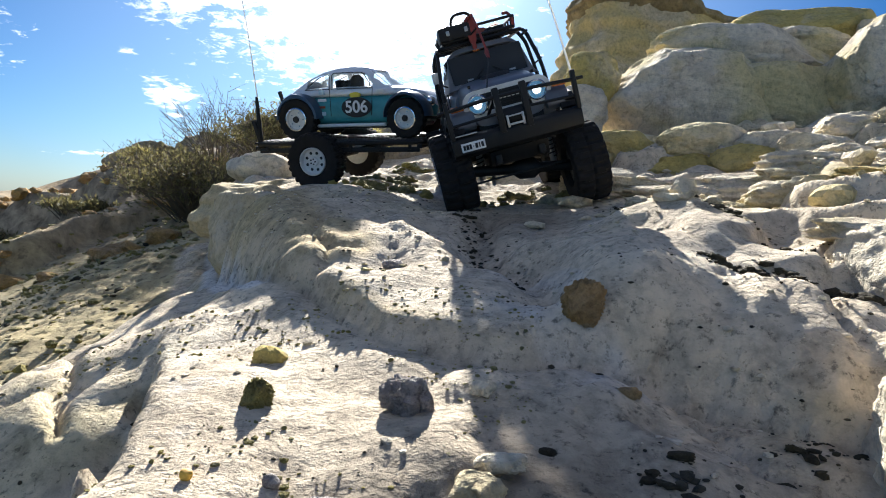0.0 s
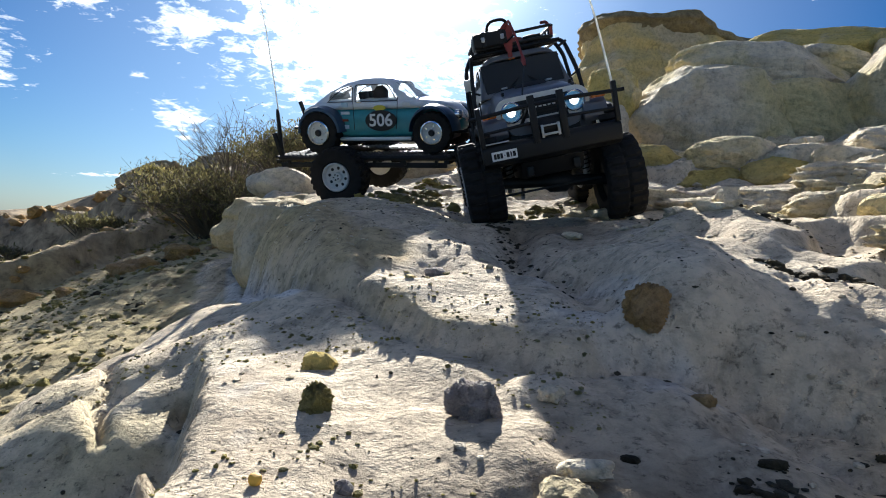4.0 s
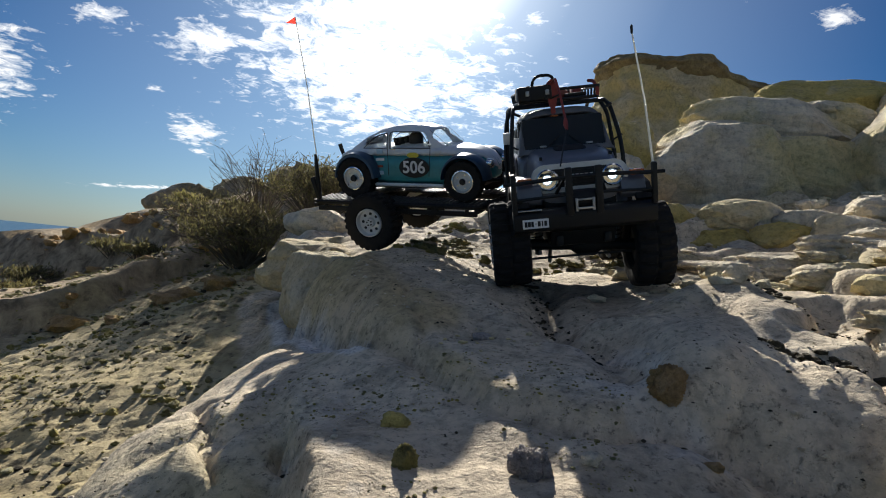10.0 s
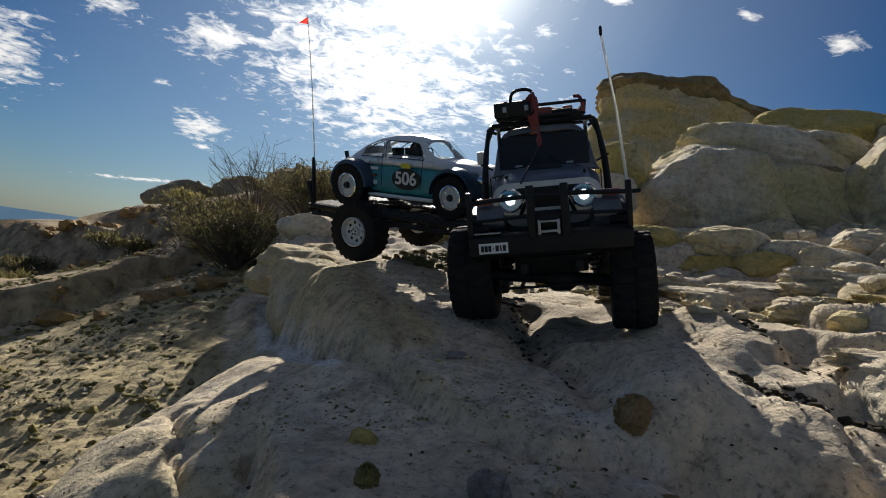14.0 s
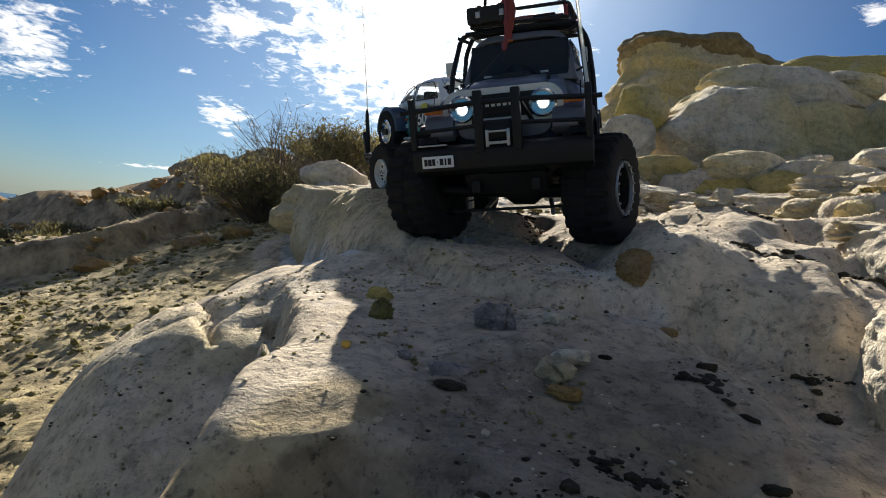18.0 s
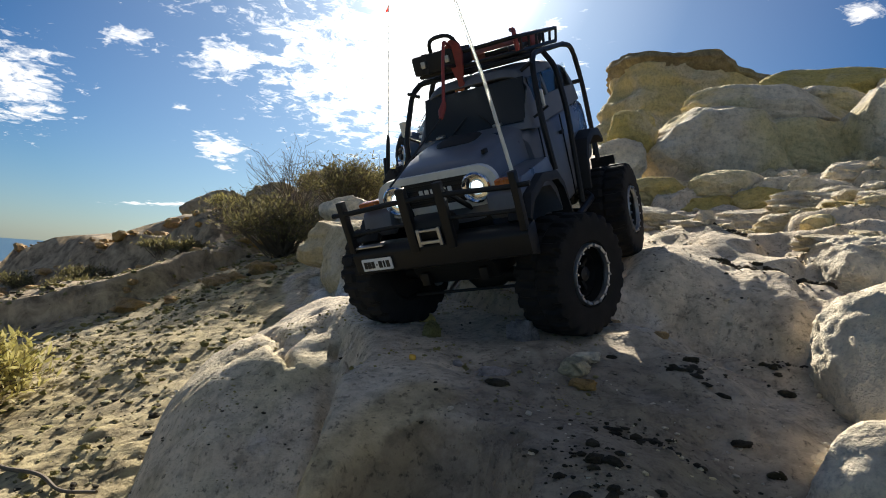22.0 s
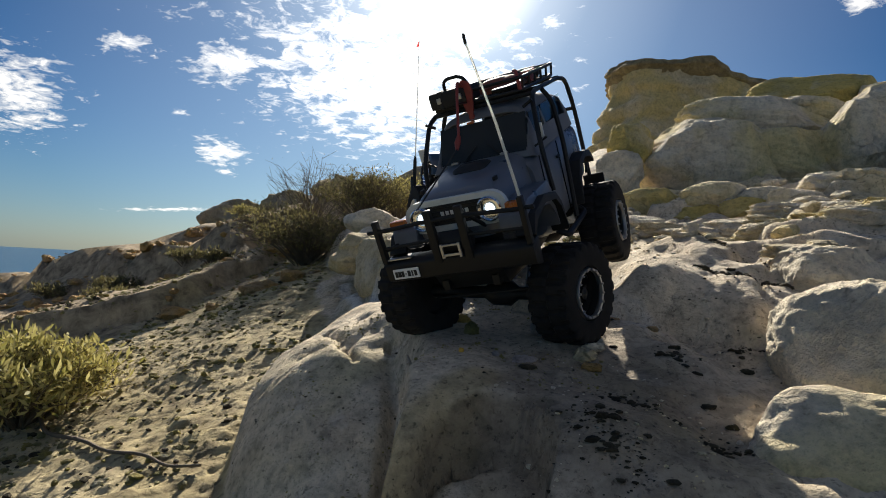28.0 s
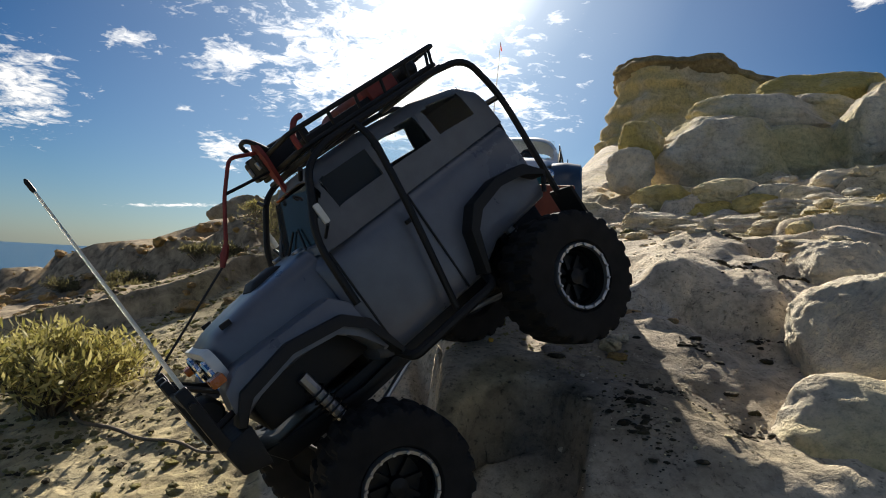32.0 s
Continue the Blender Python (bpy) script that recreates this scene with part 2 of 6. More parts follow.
def make_rock_material(name, low, high, yellow, scale=1.0, yl=0.52, salt=0.5):
    m, nt, bsdf, co = material(name)
    geo = nt.nodes.new("ShaderNodeNewGeometry").outputs["Position"]
    big = noise_tex(nt, geo, 3.2 * scale, 4.0, 0.55, w=0.6)
    mid = noise_tex(nt, geo, 12.0 * scale, 5.0, 0.62, w=0.3)
    fine = noise_tex(nt, geo, 70.0 * scale, 6.0, 0.65)
    base = mixc(nt, ramp(nt, mid, [(0.30, 0.0), (0.70, 1.0)]), low, high)
    base = mixc(nt, math_node(nt, "MULTIPLY", ramp(nt, big, [(yl - 0.06, 0.0), (yl + 0.10, 1.0)]), 0.8), base, yellow)
    s = ramp(nt, noise_tex(nt, geo, 5.0 * scale, 4.0, 0.6, w=0.7), [(0.60, 0.0), (0.72, 1.0)])
    base = mixc(nt, math_node(nt, "MULTIPLY", s, salt), base, (0.68, 0.67, 0.64))
    grain = ramp(nt, fine, [(0.30, 0.68), (0.50, 1.0), (0.80, 1.12)])
    speck = ramp(nt, noise_tex(nt, geo, 210.0 * scale, 4.0, 0.75), [(0.32, 0.72), (0.45, 0.99), (0.70, 1.07)])
    patch = ramp(nt, noise_tex(nt, geo, 24.0 * scale, 5.0, 0.7, w=0.6), [(0.34, 0.84), (0.52, 1.0), (0.75, 1.06)])
    grain = mixc(nt, 1.0, mixc(nt, 1.0, grain, speck, "MULTIPLY"), patch, "MULTIPLY")
    # thin joints that run through the rock, here open, there closed
    bent = nt.nodes.new("ShaderNodeVectorMath")
    bent.operation = "MULTIPLY_ADD"
    nt.links.new(noise_tex(nt, geo, 6.0 * scale, 4.0, 0.6, "Color"), bent.inputs[0])
    bent.inputs[1].default_value = (0.22 / scale,) * 3
    nt.links.new(geo, bent.inputs[2])
    cell = N(nt, "ShaderNodeTexVoronoi", Scale=4.2 * scale)
    cell.feature = "DISTANCE_TO_EDGE"
    nt.links.new(bent.outputs[0], cell.inputs["Vector"])
    opened = ramp(nt, noise_tex(nt, geo, 4.0 * scale, 3.0, 0.5), [(0.42, 0.0), (0.56, 1.0)])
    joint = math_node(nt, "MULTIPLY", ramp(nt, cell.outputs["Distance"], [(0.0, 1.0), (0.022, 0.0)]), opened)
    base = mixc(nt, math_node(nt, "MULTIPLY", joint, 0.22), base, tuple(0.35 * c for c in low))
    nt.links.new(mixc(nt, 1.0, base, grain, "MULTIPLY"), bsdf.inputs["Base Color"])
    bsdf.inputs["Roughness"].default_value = 0.94
    bsdf.inputs["Specular IOR Level"].default_value = 0.2
    rel = math_node(nt, "ADD", math_node(nt, "MULTIPLY", fine, 0.6), math_node(nt, "MULTIPLY", mid, 0.8))
    rel = math_node(nt, "ADD", rel, math_node(nt, "MULTIPLY", noise_tex(nt, geo, 260.0 * scale, 3.0, 0.7), 0.32))
    rel = math_node(nt, "SUBTRACT", rel, math_node(nt, "MULTIPLY", joint, 0.25))
    bump(nt, bsdf, rel, 1.0, 0.014)
    return m


mat_cream = make_rock_material("cream_sandstone", (0.63, 0.535, 0.39), (0.84, 0.745, 0.57), (0.72, 0.59, 0.27), yl=0.54)
mat_cliff = make_rock_material("banded_yellow_sandstone", (0.56, 0.46, 0.28), (0.76, 0.65, 0.43), (0.66, 0.51, 0.20), yl=0.49, salt=0.2)
mat_yellow = make_rock_material("yellow_sandstone", (0.52, 0.42, 0.20), (0.68, 0.57, 0.31), (0.62, 0.47, 0.13), yl=0.44, salt=0.3)
mat_cap = make_rock_material("brown_capstone", (0.19, 0.145, 0.075), (0.40, 0.31, 0.16), (0.46, 0.36, 0.15), yl=0.6, salt=0.1)
mat_buff = make_rock_material("buff_sandstone", (0.30, 0.245, 0.165), (0.47, 0.395, 0.28), (0.44, 0.345, 0.165), salt=0.15)
mat_ledge = make_rock_material("yellow_stained_sandstone", (0.52, 0.43, 0.27), (0.70, 0.61, 0.42), (0.62, 0.48, 0.19), yl=0.49, salt=0.5)
mat_grey = make_rock_material("grey_stone", (0.36, 0.31, 0.285), (0.72, 0.65, 0.61), (0.30, 0.26, 0.18), scale=3.0, yl=0.62, salt=0.8)
mat_olive = make_rock_material("olive_stone", (0.22, 0.19, 0.08), (0.42, 0.38, 0.18), (0.40, 0.33, 0.08), scale=3.0)
mat_ochre = make_rock_material("ochre_stone", (0.44, 0.27, 0.11), (0.62, 0.44, 0.24), (0.62, 0.38, 0.12), scale=3.0, yl=0.5, salt=0.35)
mat_dark = make_rock_material("dark_clod", (0.035, 0.028, 0.018), (0.12, 0.10, 0.06), (0.14, 0.11, 0.04), scale=3.0, yl=0.62, salt=0.1)
mat_orange = plain("orange_pebble", (0.75, 0.42, 0.06), 0.7, vary=0.2, size=200)

mat_body = plain("satin_grey_blue_paint", (0.110, 0.121, 0.146), 0.32, vary=0.18, size=40, spec=0.6)
mat_top = plain("dusty_grey_hardtop", (0.130, 0.134, 0.140), 0.52, vary=0.2, size=60)
mat_black = plain("black_steel", (0.009, 0.009, 0.009), 0.5, vary=0.35, size=120, spec=0.3)
mat_plastic = plain("black_plastic", (0.015, 0.015, 0.015), 0.6, vary=0.3, size=90, spec=0.3)
mat_rubber = plain("dusty_black_rubber", (0.017, 0.016, 0.015), 0.85, vary=0.45, size=70, relief=0.0006, spec=0.2)
mat_silver = plain("bare_aluminium", (0.42, 0.42, 0.42), 0.42, metal=0.9, vary=0.2, size=150)
mat_mesh = plain("dull_grey_mesh", (0.10, 0.10, 0.10), 0.6, metal=0.4, vary=0.3, size=150)
mat_rim = plain("grey_white_wheel", (0.62, 0.62, 0.60), 0.45, vary=0.12, size=120)
mat_chrome = plain("chrome", (0.75, 0.75, 0.75), 0.12, metal=1.0, vary=0.08, size=90)
mat_bezel = plain("off_white_grille_bezel", (0.66, 0.65, 0.60), 0.5, vary=0.12, size=90)
mat_orange_lens = plain("orange_lens", (0.45, 0.12, 0.02), 0.25, vary=0.1, size=90)
mat_red = plain("red_strap", (0.22, 0.030, 0.022), 0.6, vary=0.25, size=120)
mat_flag = plain("red_pennant_cloth", (0.70, 0.06, 0.04), 0.7, vary=0.1, size=150)
mat_flag.node_tree.nodes["Principled BSDF"].inputs["Transmission Weight"].default_value = 0.5
mat_rust = plain("rust_red_flap", (0.24, 0.060, 0.030), 0.7, vary=0.3, size=90)
mat_plate = plain("white_plate", (0.75, 0.75, 0.73), 0.5, vary=0.06, size=120)
mat_ink = plain("black_ink", (0.012, 0.012, 0.012), 0.6, vary=0.1)
mat_white = plain("white_paint", (0.70, 0.71, 0.71), 0.35, vary=0.07, size=60)
mat_teal = plain("teal_paint", (0.055, 0.30, 0.33), 0.35, vary=0.25, size=35)
mat_navy = plain("dark_blue_paint", (0.030, 0.060, 0.10), 0.35, vary=0.3, size=35)
mat_sticker = plain("yellow_sticker", (0.62, 0.52, 0.05), 0.5, vary=0.1)
mat_pale_blue = plain("pale_blue_sticker", (0.45, 0.60, 0.68), 0.5, vary=0.1)
mat_figure = plain("dark_figure", (0.06, 0.05, 0.05), 0.7, vary=0.2)
mat_whip = plain("pale_fibreglass", (0.80, 0.80, 0.74), 0.4, vary=0.1)
mat_whip.node_tree.nodes["Principled BSDF"].inputs["Transmission Weight"].default_value = 0.35
mat_rope = plain("black_rope", (0.02, 0.02, 0.02), 0.8, vary=0.3, size=300)


def make_glass(name, tint, clear):
    m, nt, bsdf, co = material(name)
    bsdf.inputs["Base Color"].default_value = (*tint, 1)
    bsdf.inputs["Roughness"].default_value = 0.03
    bsdf.inputs["Transmission Weight"].default_value = clear
    bsdf.inputs["IOR"].default_value = 1.12
    return m


mat_glass = make_glass("clear_window", (0.92, 0.95, 0.95), 1.0)
mat_dark_glass = make_glass("smoked_window", (0.045, 0.05, 0.055), 0.25)


def make_glow():
    m, nt, bsdf, co = material("lit_lamp")
    bsdf.inputs["Base Color"].default_value = (0.9, 0.92, 1, 1)
    bsdf.inputs["Emission Color"].default_value = (0.80, 0.90, 1.0, 1)
    bsdf.inputs["Emission Strength"].default_value = 3.5
    return m


mat_glow = make_glow()


def make_leaf(name, low, high):
    m, nt, bsdf, co = material(name)
    rnd = nt.nodes.new("ShaderNodeNewGeometry").outputs["Random Per Island"]
    nt.links.new(mixc(nt, rnd, low, high), bsdf.inputs["Base Color"])
    bsdf.inputs["Roughness"].default_value = 0.75
    tr = nt.nodes.new("ShaderNodeBsdfTranslucent")
    nt.links.new(mixc(nt, rnd, low, high), tr.inputs[0])
    ms = nt.nodes.new("ShaderNodeMixShader")
    ms.inputs[0].default_value = 0.35
    nt.links.new(bsdf.outputs[0], ms.inputs[1])
    nt.links.new(tr.outputs[0], ms.inputs[2])
    nt.links.new(ms.outputs[0], nt.nodes["Material Output"].inputs[0])
    return m


mat_leaf = make_leaf("green_yellow_leaf", (0.26, 0.24, 0.06), (0.62, 0.54, 0.22))
mat_dry_leaf = make_leaf("dry_grey_leaf", (0.085, 0.078, 0.032), (0.27, 0.235, 0.10))
mat_twig = plain("dry_twig", (0.13, 0.10, 0.065), 0.85, vary=0.3, size=200)


def make_sea():
    m, nt, bsdf, co = material("sea_water")
    bsdf.inputs["Base Color"].default_value = (0.012, 0.075, 0.14, 1)
    bsdf.inputs["Roughness"].default_value = 0.35
    bsdf.inputs["Specular IOR Level"].default_value = 0.15
    bump(nt, bsdf, noise_tex(nt, co, 0.35, 5.0, 0.6), 0.6, 1.0)
    return m


mat_sea = make_sea()


# ---- mesh helpers ----
def part(name, bm, mat, parent=None, label="", smooth=True, angle=40):
    """Links a bmesh as one mesh object under a thing or a part."""
    bmesh.ops.recalc_face_normals(bm, faces=bm.faces)
    if smooth:
        for e in bm.edges:
            e.smooth = not (len(e.link_faces) == 2 and e.calc_face_angle(0) > radians(angle))
        for f in bm.faces:
            f.smooth = True
    me = bpy.data.meshes.new(name)
    bm.to_mesh(me)
    bm.free()
    me.materials.append(mat)
    ob = new(name, me)
    if parent is not None:
        ob.parent = parent
    if label:
        tagged(ob, label)
    return ob


def thing(name, label, category, group="", at=None):
    ob = new(name)
    ob.empty_display_size = 0.02
    if at is not None:
        ob.matrix_world = at
    return tagged(ob, label, category, group)


def box(c, s, bev=0.0, rot=None, bm=None, seg=2):
    bm = bm or bmesh.new()
    made = bmesh.ops.create_cube(bm, size=1.0)["verts"]
    for v in made:
        v.co = Vector((v.co.x * s[0], v.co.y * s[1], v.co.z * s[2]))
    if bev:
        edges = {e for v in made for e in v.link_edges}
        made = bmesh.ops.bevel(bm, geom=list(edges), offset=bev, segments=seg, affect="EDGES", profile=0.6)["verts"]
        made = list(set(made))
    m = Matrix.Translation(c) @ (rot.to_matrix().to_4x4() if isinstance(rot, Euler) else Matrix.Identity(4))
    # bevel keeps some verts out of its answer: take all that belong to the new island
    seen, todo = set(made), list(made)
    while todo:
        v = todo.pop()
        for e in v.link_edges:
            o = e.other_vert(v)
            if o not in seen:
                seen.add(o)
                todo.append(o)
    bmesh.ops.transform(bm, matrix=m, verts=list(seen))
    return bm


def tube(points, r, seg=8, bm=None, closed=False):
    bm = bm or bmesh.new()
    pts = [Vector(p) for p in points]
    rings, n = [], len(pts)
    up = Vector((0.12, 0.31, 0.94))
    for i, p in enumerate(pts):
        a = pts[i - 1] if (i or closed) else p
        b = pts[(i + 1) % n] if (i < n - 1 or closed) else p
        d = (b - a).normalized()
        u = d.cross(up)
        if u.length < 1e-3:
            u = d.cross(Vector((1, 0, 0)))
        u.normalize()
        w = d.cross(u)
        rad = r[i] if isinstance(r, (list, tuple)) else r
        rings.append([bm.verts.new(p + (u * math.cos(t) + w * math.sin(t)) * rad) for t in [2 * math.pi * k / seg for k in range(seg)]])
    pairs = list(zip(rings, rings[1:])) + ([(rings[-1], rings[0])] if closed else [])
    for ra, rb in pairs:
        for k in range(seg):
            bm.faces.new((ra[k], ra[(k + 1) % seg], rb[(k + 1) % seg], rb[k]))
    if not closed:
        bm.faces.new(rings[0][::-1])
        bm.faces.new(rings[-1])
    return bm


def arc(points, radius=0.02, steps=5):
    """Rounds the corners of a broken line."""
    pts = [Vector(p) for p in points]
    out = [pts[0]]
    for a, b, c in zip(pts, pts[1:], pts[2:]):
        r = min(radius, (a - b).length * 0.45, (c - b).length * 0.45)
        p, q = b + (a - b).normalized() * r, b + (c - b).normalized() * r
        for k in range(steps + 1):
            t = k / steps
            out.append(p * (1 - t) ** 2 + b * 2 * t * (1 - t) + q * t * t)
    return out + [pts[-1]]


def lathe(profile, seg=32, bm=None, axis="Y", centre=(0, 0, 0), caps=True):
    """Turns a profile of (along, radius) round an axis."""
    bm = bm or bmesh.new()
    rings = []
    for a, r in profile:
        ring = []
        for k in range(seg):
            t = 2 * math.pi * k / seg
            p = {"Y": (r * math.cos(t), a, r * math.sin(t)), "X": (a, r * math.cos(t), r * math.sin(t)), "Z": (r * math.cos(t), r * math.sin(t), a)}[axis]
            ring.append(bm.verts.new(Vector(p) + Vector(centre)))
        rings.append(ring)
    for ra, rb in zip(rings, rings[1:]):
        for k in range(seg):
            bm.faces.new((ra[k], ra[(k + 1) % seg], rb[(k + 1) % seg], rb[k]))
    for ring, r in ((rings[0], profile[0][1]), (rings[-1], profile[-1][1])):
        if caps and r > 1e-5 and profile[0] != profile[-1]:
            try:
                bm.faces.new(ring)
            except ValueError:
                pass
    return bm


def slab_of(outline, y0, y1, bev=0.0, bm=None):
    """A plate from an outline of (x, z), between y0 and y1."""
    bm = bm or bmesh.new()
    a = [bm.verts.new((x, y0, z)) for x, z in outline]
    b = [bm.verts.new((x, y1, z)) for x, z in outline]
    n = len(a)
    faces = [bm.faces.new(a[::-1]), bm.faces.new(b)]
    for k in range(n):
        faces.append(bm.faces.new((a[k], a[(k + 1) % n], b[(k + 1) % n], b[k])))
    if bev:
        bmesh.ops.bevel(bm, geom=list({e for f in faces for e in f.edges}), offset=bev, segments=2, affect="EDGES", profile=0.6)
    return bm


def loft(sections, bm=None, cap=True):
    bm = bm or bmesh.new()
    rings = [[bm.verts.new(p) for p in s] for s in sections]
    n = len(rings[0])
    for ra, rb in zip(rings, rings[1:]):
        for k in range(n):
            bm.faces.new((ra[k], ra[(k + 1) % n], rb[(k + 1) % n], rb[k]))
    if cap:
        bm.faces.new(rings[0][::-1])
        bm.faces.new(rings[-1])
    return bm


def ring_yz(x, w, z0, z1, p=4.0, n=28, top=1.0):
    """A rounded section across the length: half width w (times top at the upper edge), from z0 to z1."""
    out, zm, h = [], (z0 + z1) / 2, (z1 - z0) / 2
    for k in range(n):
        t = 2 * math.pi * (k + 0.5) / n
        c, s = math.cos(t), math.sin(t)
        yy, zz = math.copysign(abs(c) ** (2 / p), c), math.copysign(abs(s) ** (2 / p), s)
        out.append((x, w * yy * (1 + (top - 1) * (zz + 1) / 2), zm + h * zz))
    return out


def noise3(p, size, seed=0, octaves=4, gain=0.5):
    total, amp, k = 0.0, 1.0, 1.0 / size
    for o in range(octaves):
        q = p * k + seed * 3.7 + o * 11.3
        i = np.floor(q)
        f = q - i
        f = f * f * (3 - 2 * f)
        v = 0.0
        for dx in (0, 1):
            for dy in (0, 1):
                for dz in (0, 1):
                    hsh = hash2(i[:, 0] + dx + (i[:, 2] + dz) * 57, i[:, 1] + dy + (i[:, 2] + dz) * 131, seed + o)
                    v = v + hsh * (f[:, 0] if dx else 1 - f[:, 0]) * (f[:, 1] if dy else 1 - f[:, 1]) * (f[:, 2] if dz else 1 - f[:, 2])
        total = total + amp * (v - 0.5)
        amp, k = amp * gain, k * 2.05
    return total


BALLS = {}


def ball(sub):
    if sub not in BALLS:
        bm = bmesh.new()
        bmesh.ops.create_icosphere(bm, subdivisions=sub, radius=1.0)
        BALLS[sub] = (np.array([v.co[:] for v in bm.verts]), [[v.index for v in f.verts] for f in bm.faces])
        bm.free()
    return BALLS[sub]


def rock_mesh(name, size, seed, sub=5, p=3.0, rough=0.12, strata=0.0, grain=0.35, cuts=7):
    """A weathered stone: a rounded block with dents, bedding and a gritty skin."""
    v, faces = ball(sub)
    r = (np.abs(v) ** p).sum(1) ** (1 / p)
    q = v / r[:, None]
    big = noise3(v, 0.9, seed, 3)
    mid = noise3(v, 0.33, seed + 7, 3)
    skin = noise3(v, 0.085, seed + 13, 3, 0.6)
    q = q * (1 + rough * 1.5 * big + rough * 0.8 * mid + rough * grain * skin)[:, None]
    rnd = np.random.RandomState(seed)
    for _ in range(cuts):
        n = rnd.normal(size=3)
        n[2] = abs(n[2]) * 0.9
        n /= np.linalg.norm(n)
        d = q @ n
        limit = d.max() * rnd.uniform(0.68, 0.88) + 0.10 * mid
        q = q - np.maximum(d - limit, 0)[:, None] * 0.9 * n[None]
    if strata:
        layer = np.sin(q[:, 2] * 9 + 3 * big + seed)
        q[:, :2] *= (1 + strata * np.sign(layer) * np.abs(layer) ** 0.5)[:, None]
    q = q * np.array(size)[None]
    return mesh_of(name, q.tolist(), faces)


def rock(name, at, size, seed, label, mat, turn=0.0, tilt=(0, 0), group="", category="rock", **kw):
    me = rock_mesh(name, size, seed, **kw)
    me.materials.append(mat)
    ob = new(name, me)
    ob.matrix_world = pose(*at, tilt[0], tilt[1], turn)
    return tagged(ob, label, category, group)


# ---- relief ----
def hash2(ix, iy, seed):
    n = (ix.astype(np.int64) * 374761393 + iy.astype(np.int64) * 668265263 + seed * 974711) & 0x7FFFFFFF
    n = ((n ^ (n >> 13)) * 1274126177) & 0x7FFFFFFF
    return ((n ^ (n >> 16)) & 0xFFFF) / 65535.0


def vnoise(x, y, seed=0):
    ix, iy = np.floor(x), np.floor(y)
    fx, fy = x - ix, y - iy
    fx, fy = fx * fx * fx * (fx * (fx * 6 - 15) + 10), fy * fy * fy * (fy * (fy * 6 - 15) + 10)
    a, b = hash2(ix, iy, seed), hash2(ix + 1, iy, seed)
    c, d = hash2(ix, iy + 1, seed), hash2(ix + 1, iy + 1, seed)
    return (a + (b - a) * fx) * (1 - fy) + (c + (d - c) * fx) * fy - 0.5


def fbm(x, y, size, octaves=4, seed=0, gain=0.5):
    total, amp, k = 0.0, 1.0, 1.0 / size
    for o in range(octaves):
        ca, sa = math.cos(o * 1.1 + seed), math.sin(o * 1.1 + seed)
        total = total + amp * vnoise((x * ca - y * sa) * k + 17.3 * o, (x * sa + y * ca) * k - 9.1 * o, seed + o)
        amp, k = amp * gain, k * 2.07
    return total


def sstep(a, b, v):
    t = np.clip((v - a) / (b - a), 0, 1)
    return t * t * (3 - 2 * t)


def smax(a, b, k):
    h = np.clip(0.5 + 0.5 * (a - b) / k, 0, 1)
    return b + (a - b) * h + k * h * (1 - h)


def seg_dist(x, y, points):
    """Distance to a broken line, and how far along it the nearest place lies (0 to 1)."""
    best, along = np.full(np.shape(x), 1e9), np.zeros(np.shape(x))
    n = len(points) - 1
    for i, ((ax, ay), (bx, by)) in enumerate(zip(points, points[1:])):
        dx, dy = bx - ax, by - ay
        u = np.clip(((x - ax) * dx + (y - ay) * dy) / (dx * dx + dy * dy), 0, 1)
        d = np.hypot(x - ax - u * dx, y - ay - u * dy)
        along = np.where(d < best, (i + u) / n, along)
        best = np.minimum(best, d)
    return best, along


def dome(x, y, cx, cy, rx, ry, turn=0.0, p=2.6):
    """1 in the middle, 0 at the rim of a rounded mound, with steep flanks for a high p."""
    c, s = math.cos(radians(turn)), math.sin(radians(turn))
    u, v = ((x - cx) * c + (y - cy) * s) / rx, (-(x - cx) * s + (y - cy) * c) / ry
    r = (np.abs(u) ** p + np.abs(v) ** p) ** (1 / p)
    return np.sqrt(np.clip(1 - r ** 2, 0, 1))


def side_of(x, y, points):
    """Signed distance to a broken line: positive to the left of its direction."""
    d, _ = seg_dist(x, y, points)
    best, sign = np.full(np.shape(x), 1e9), np.ones(np.shape(x))
    for (ax, ay), (bx, by) in zip(points, points[1:]):
        dx, dy = bx - ax, by - ay
        u = np.clip(((x - ax) * dx + (y - ay) * dy) / (dx * dx + dy * dy), 0, 1)
        dd = np.hypot(x - ax - u * dx, y - ay - u * dy)
        cr = dx * (y - ay) - dy * (x - ax)
        sign = np.where(dd < best, np.sign(cr), sign)
        best = np.minimum(best, dd)
    return d * sign


# the rim of the outcrop, rock to the left of its direction
RIM = [(-1.15, 2.3), (-0.95, 1.75), (-0.82, 1.50), (-0.74, 1.25), (-0.63, 1.05), (-0.51, 0.89), (-0.445, 0.77), (-0.415, 0.68), (-0.430, 0.60), (-0.455, 0.49), (-0.422, 0.345),
       (-0.345, 0.195), (-0.262, 0.075), (-0.205, 0.00), (-0.12, -0.07), (0.02, -0.11), (0.10, -0.16), (0.42, -0.3), (0.9, -0.4), (3.0, -0.95)]

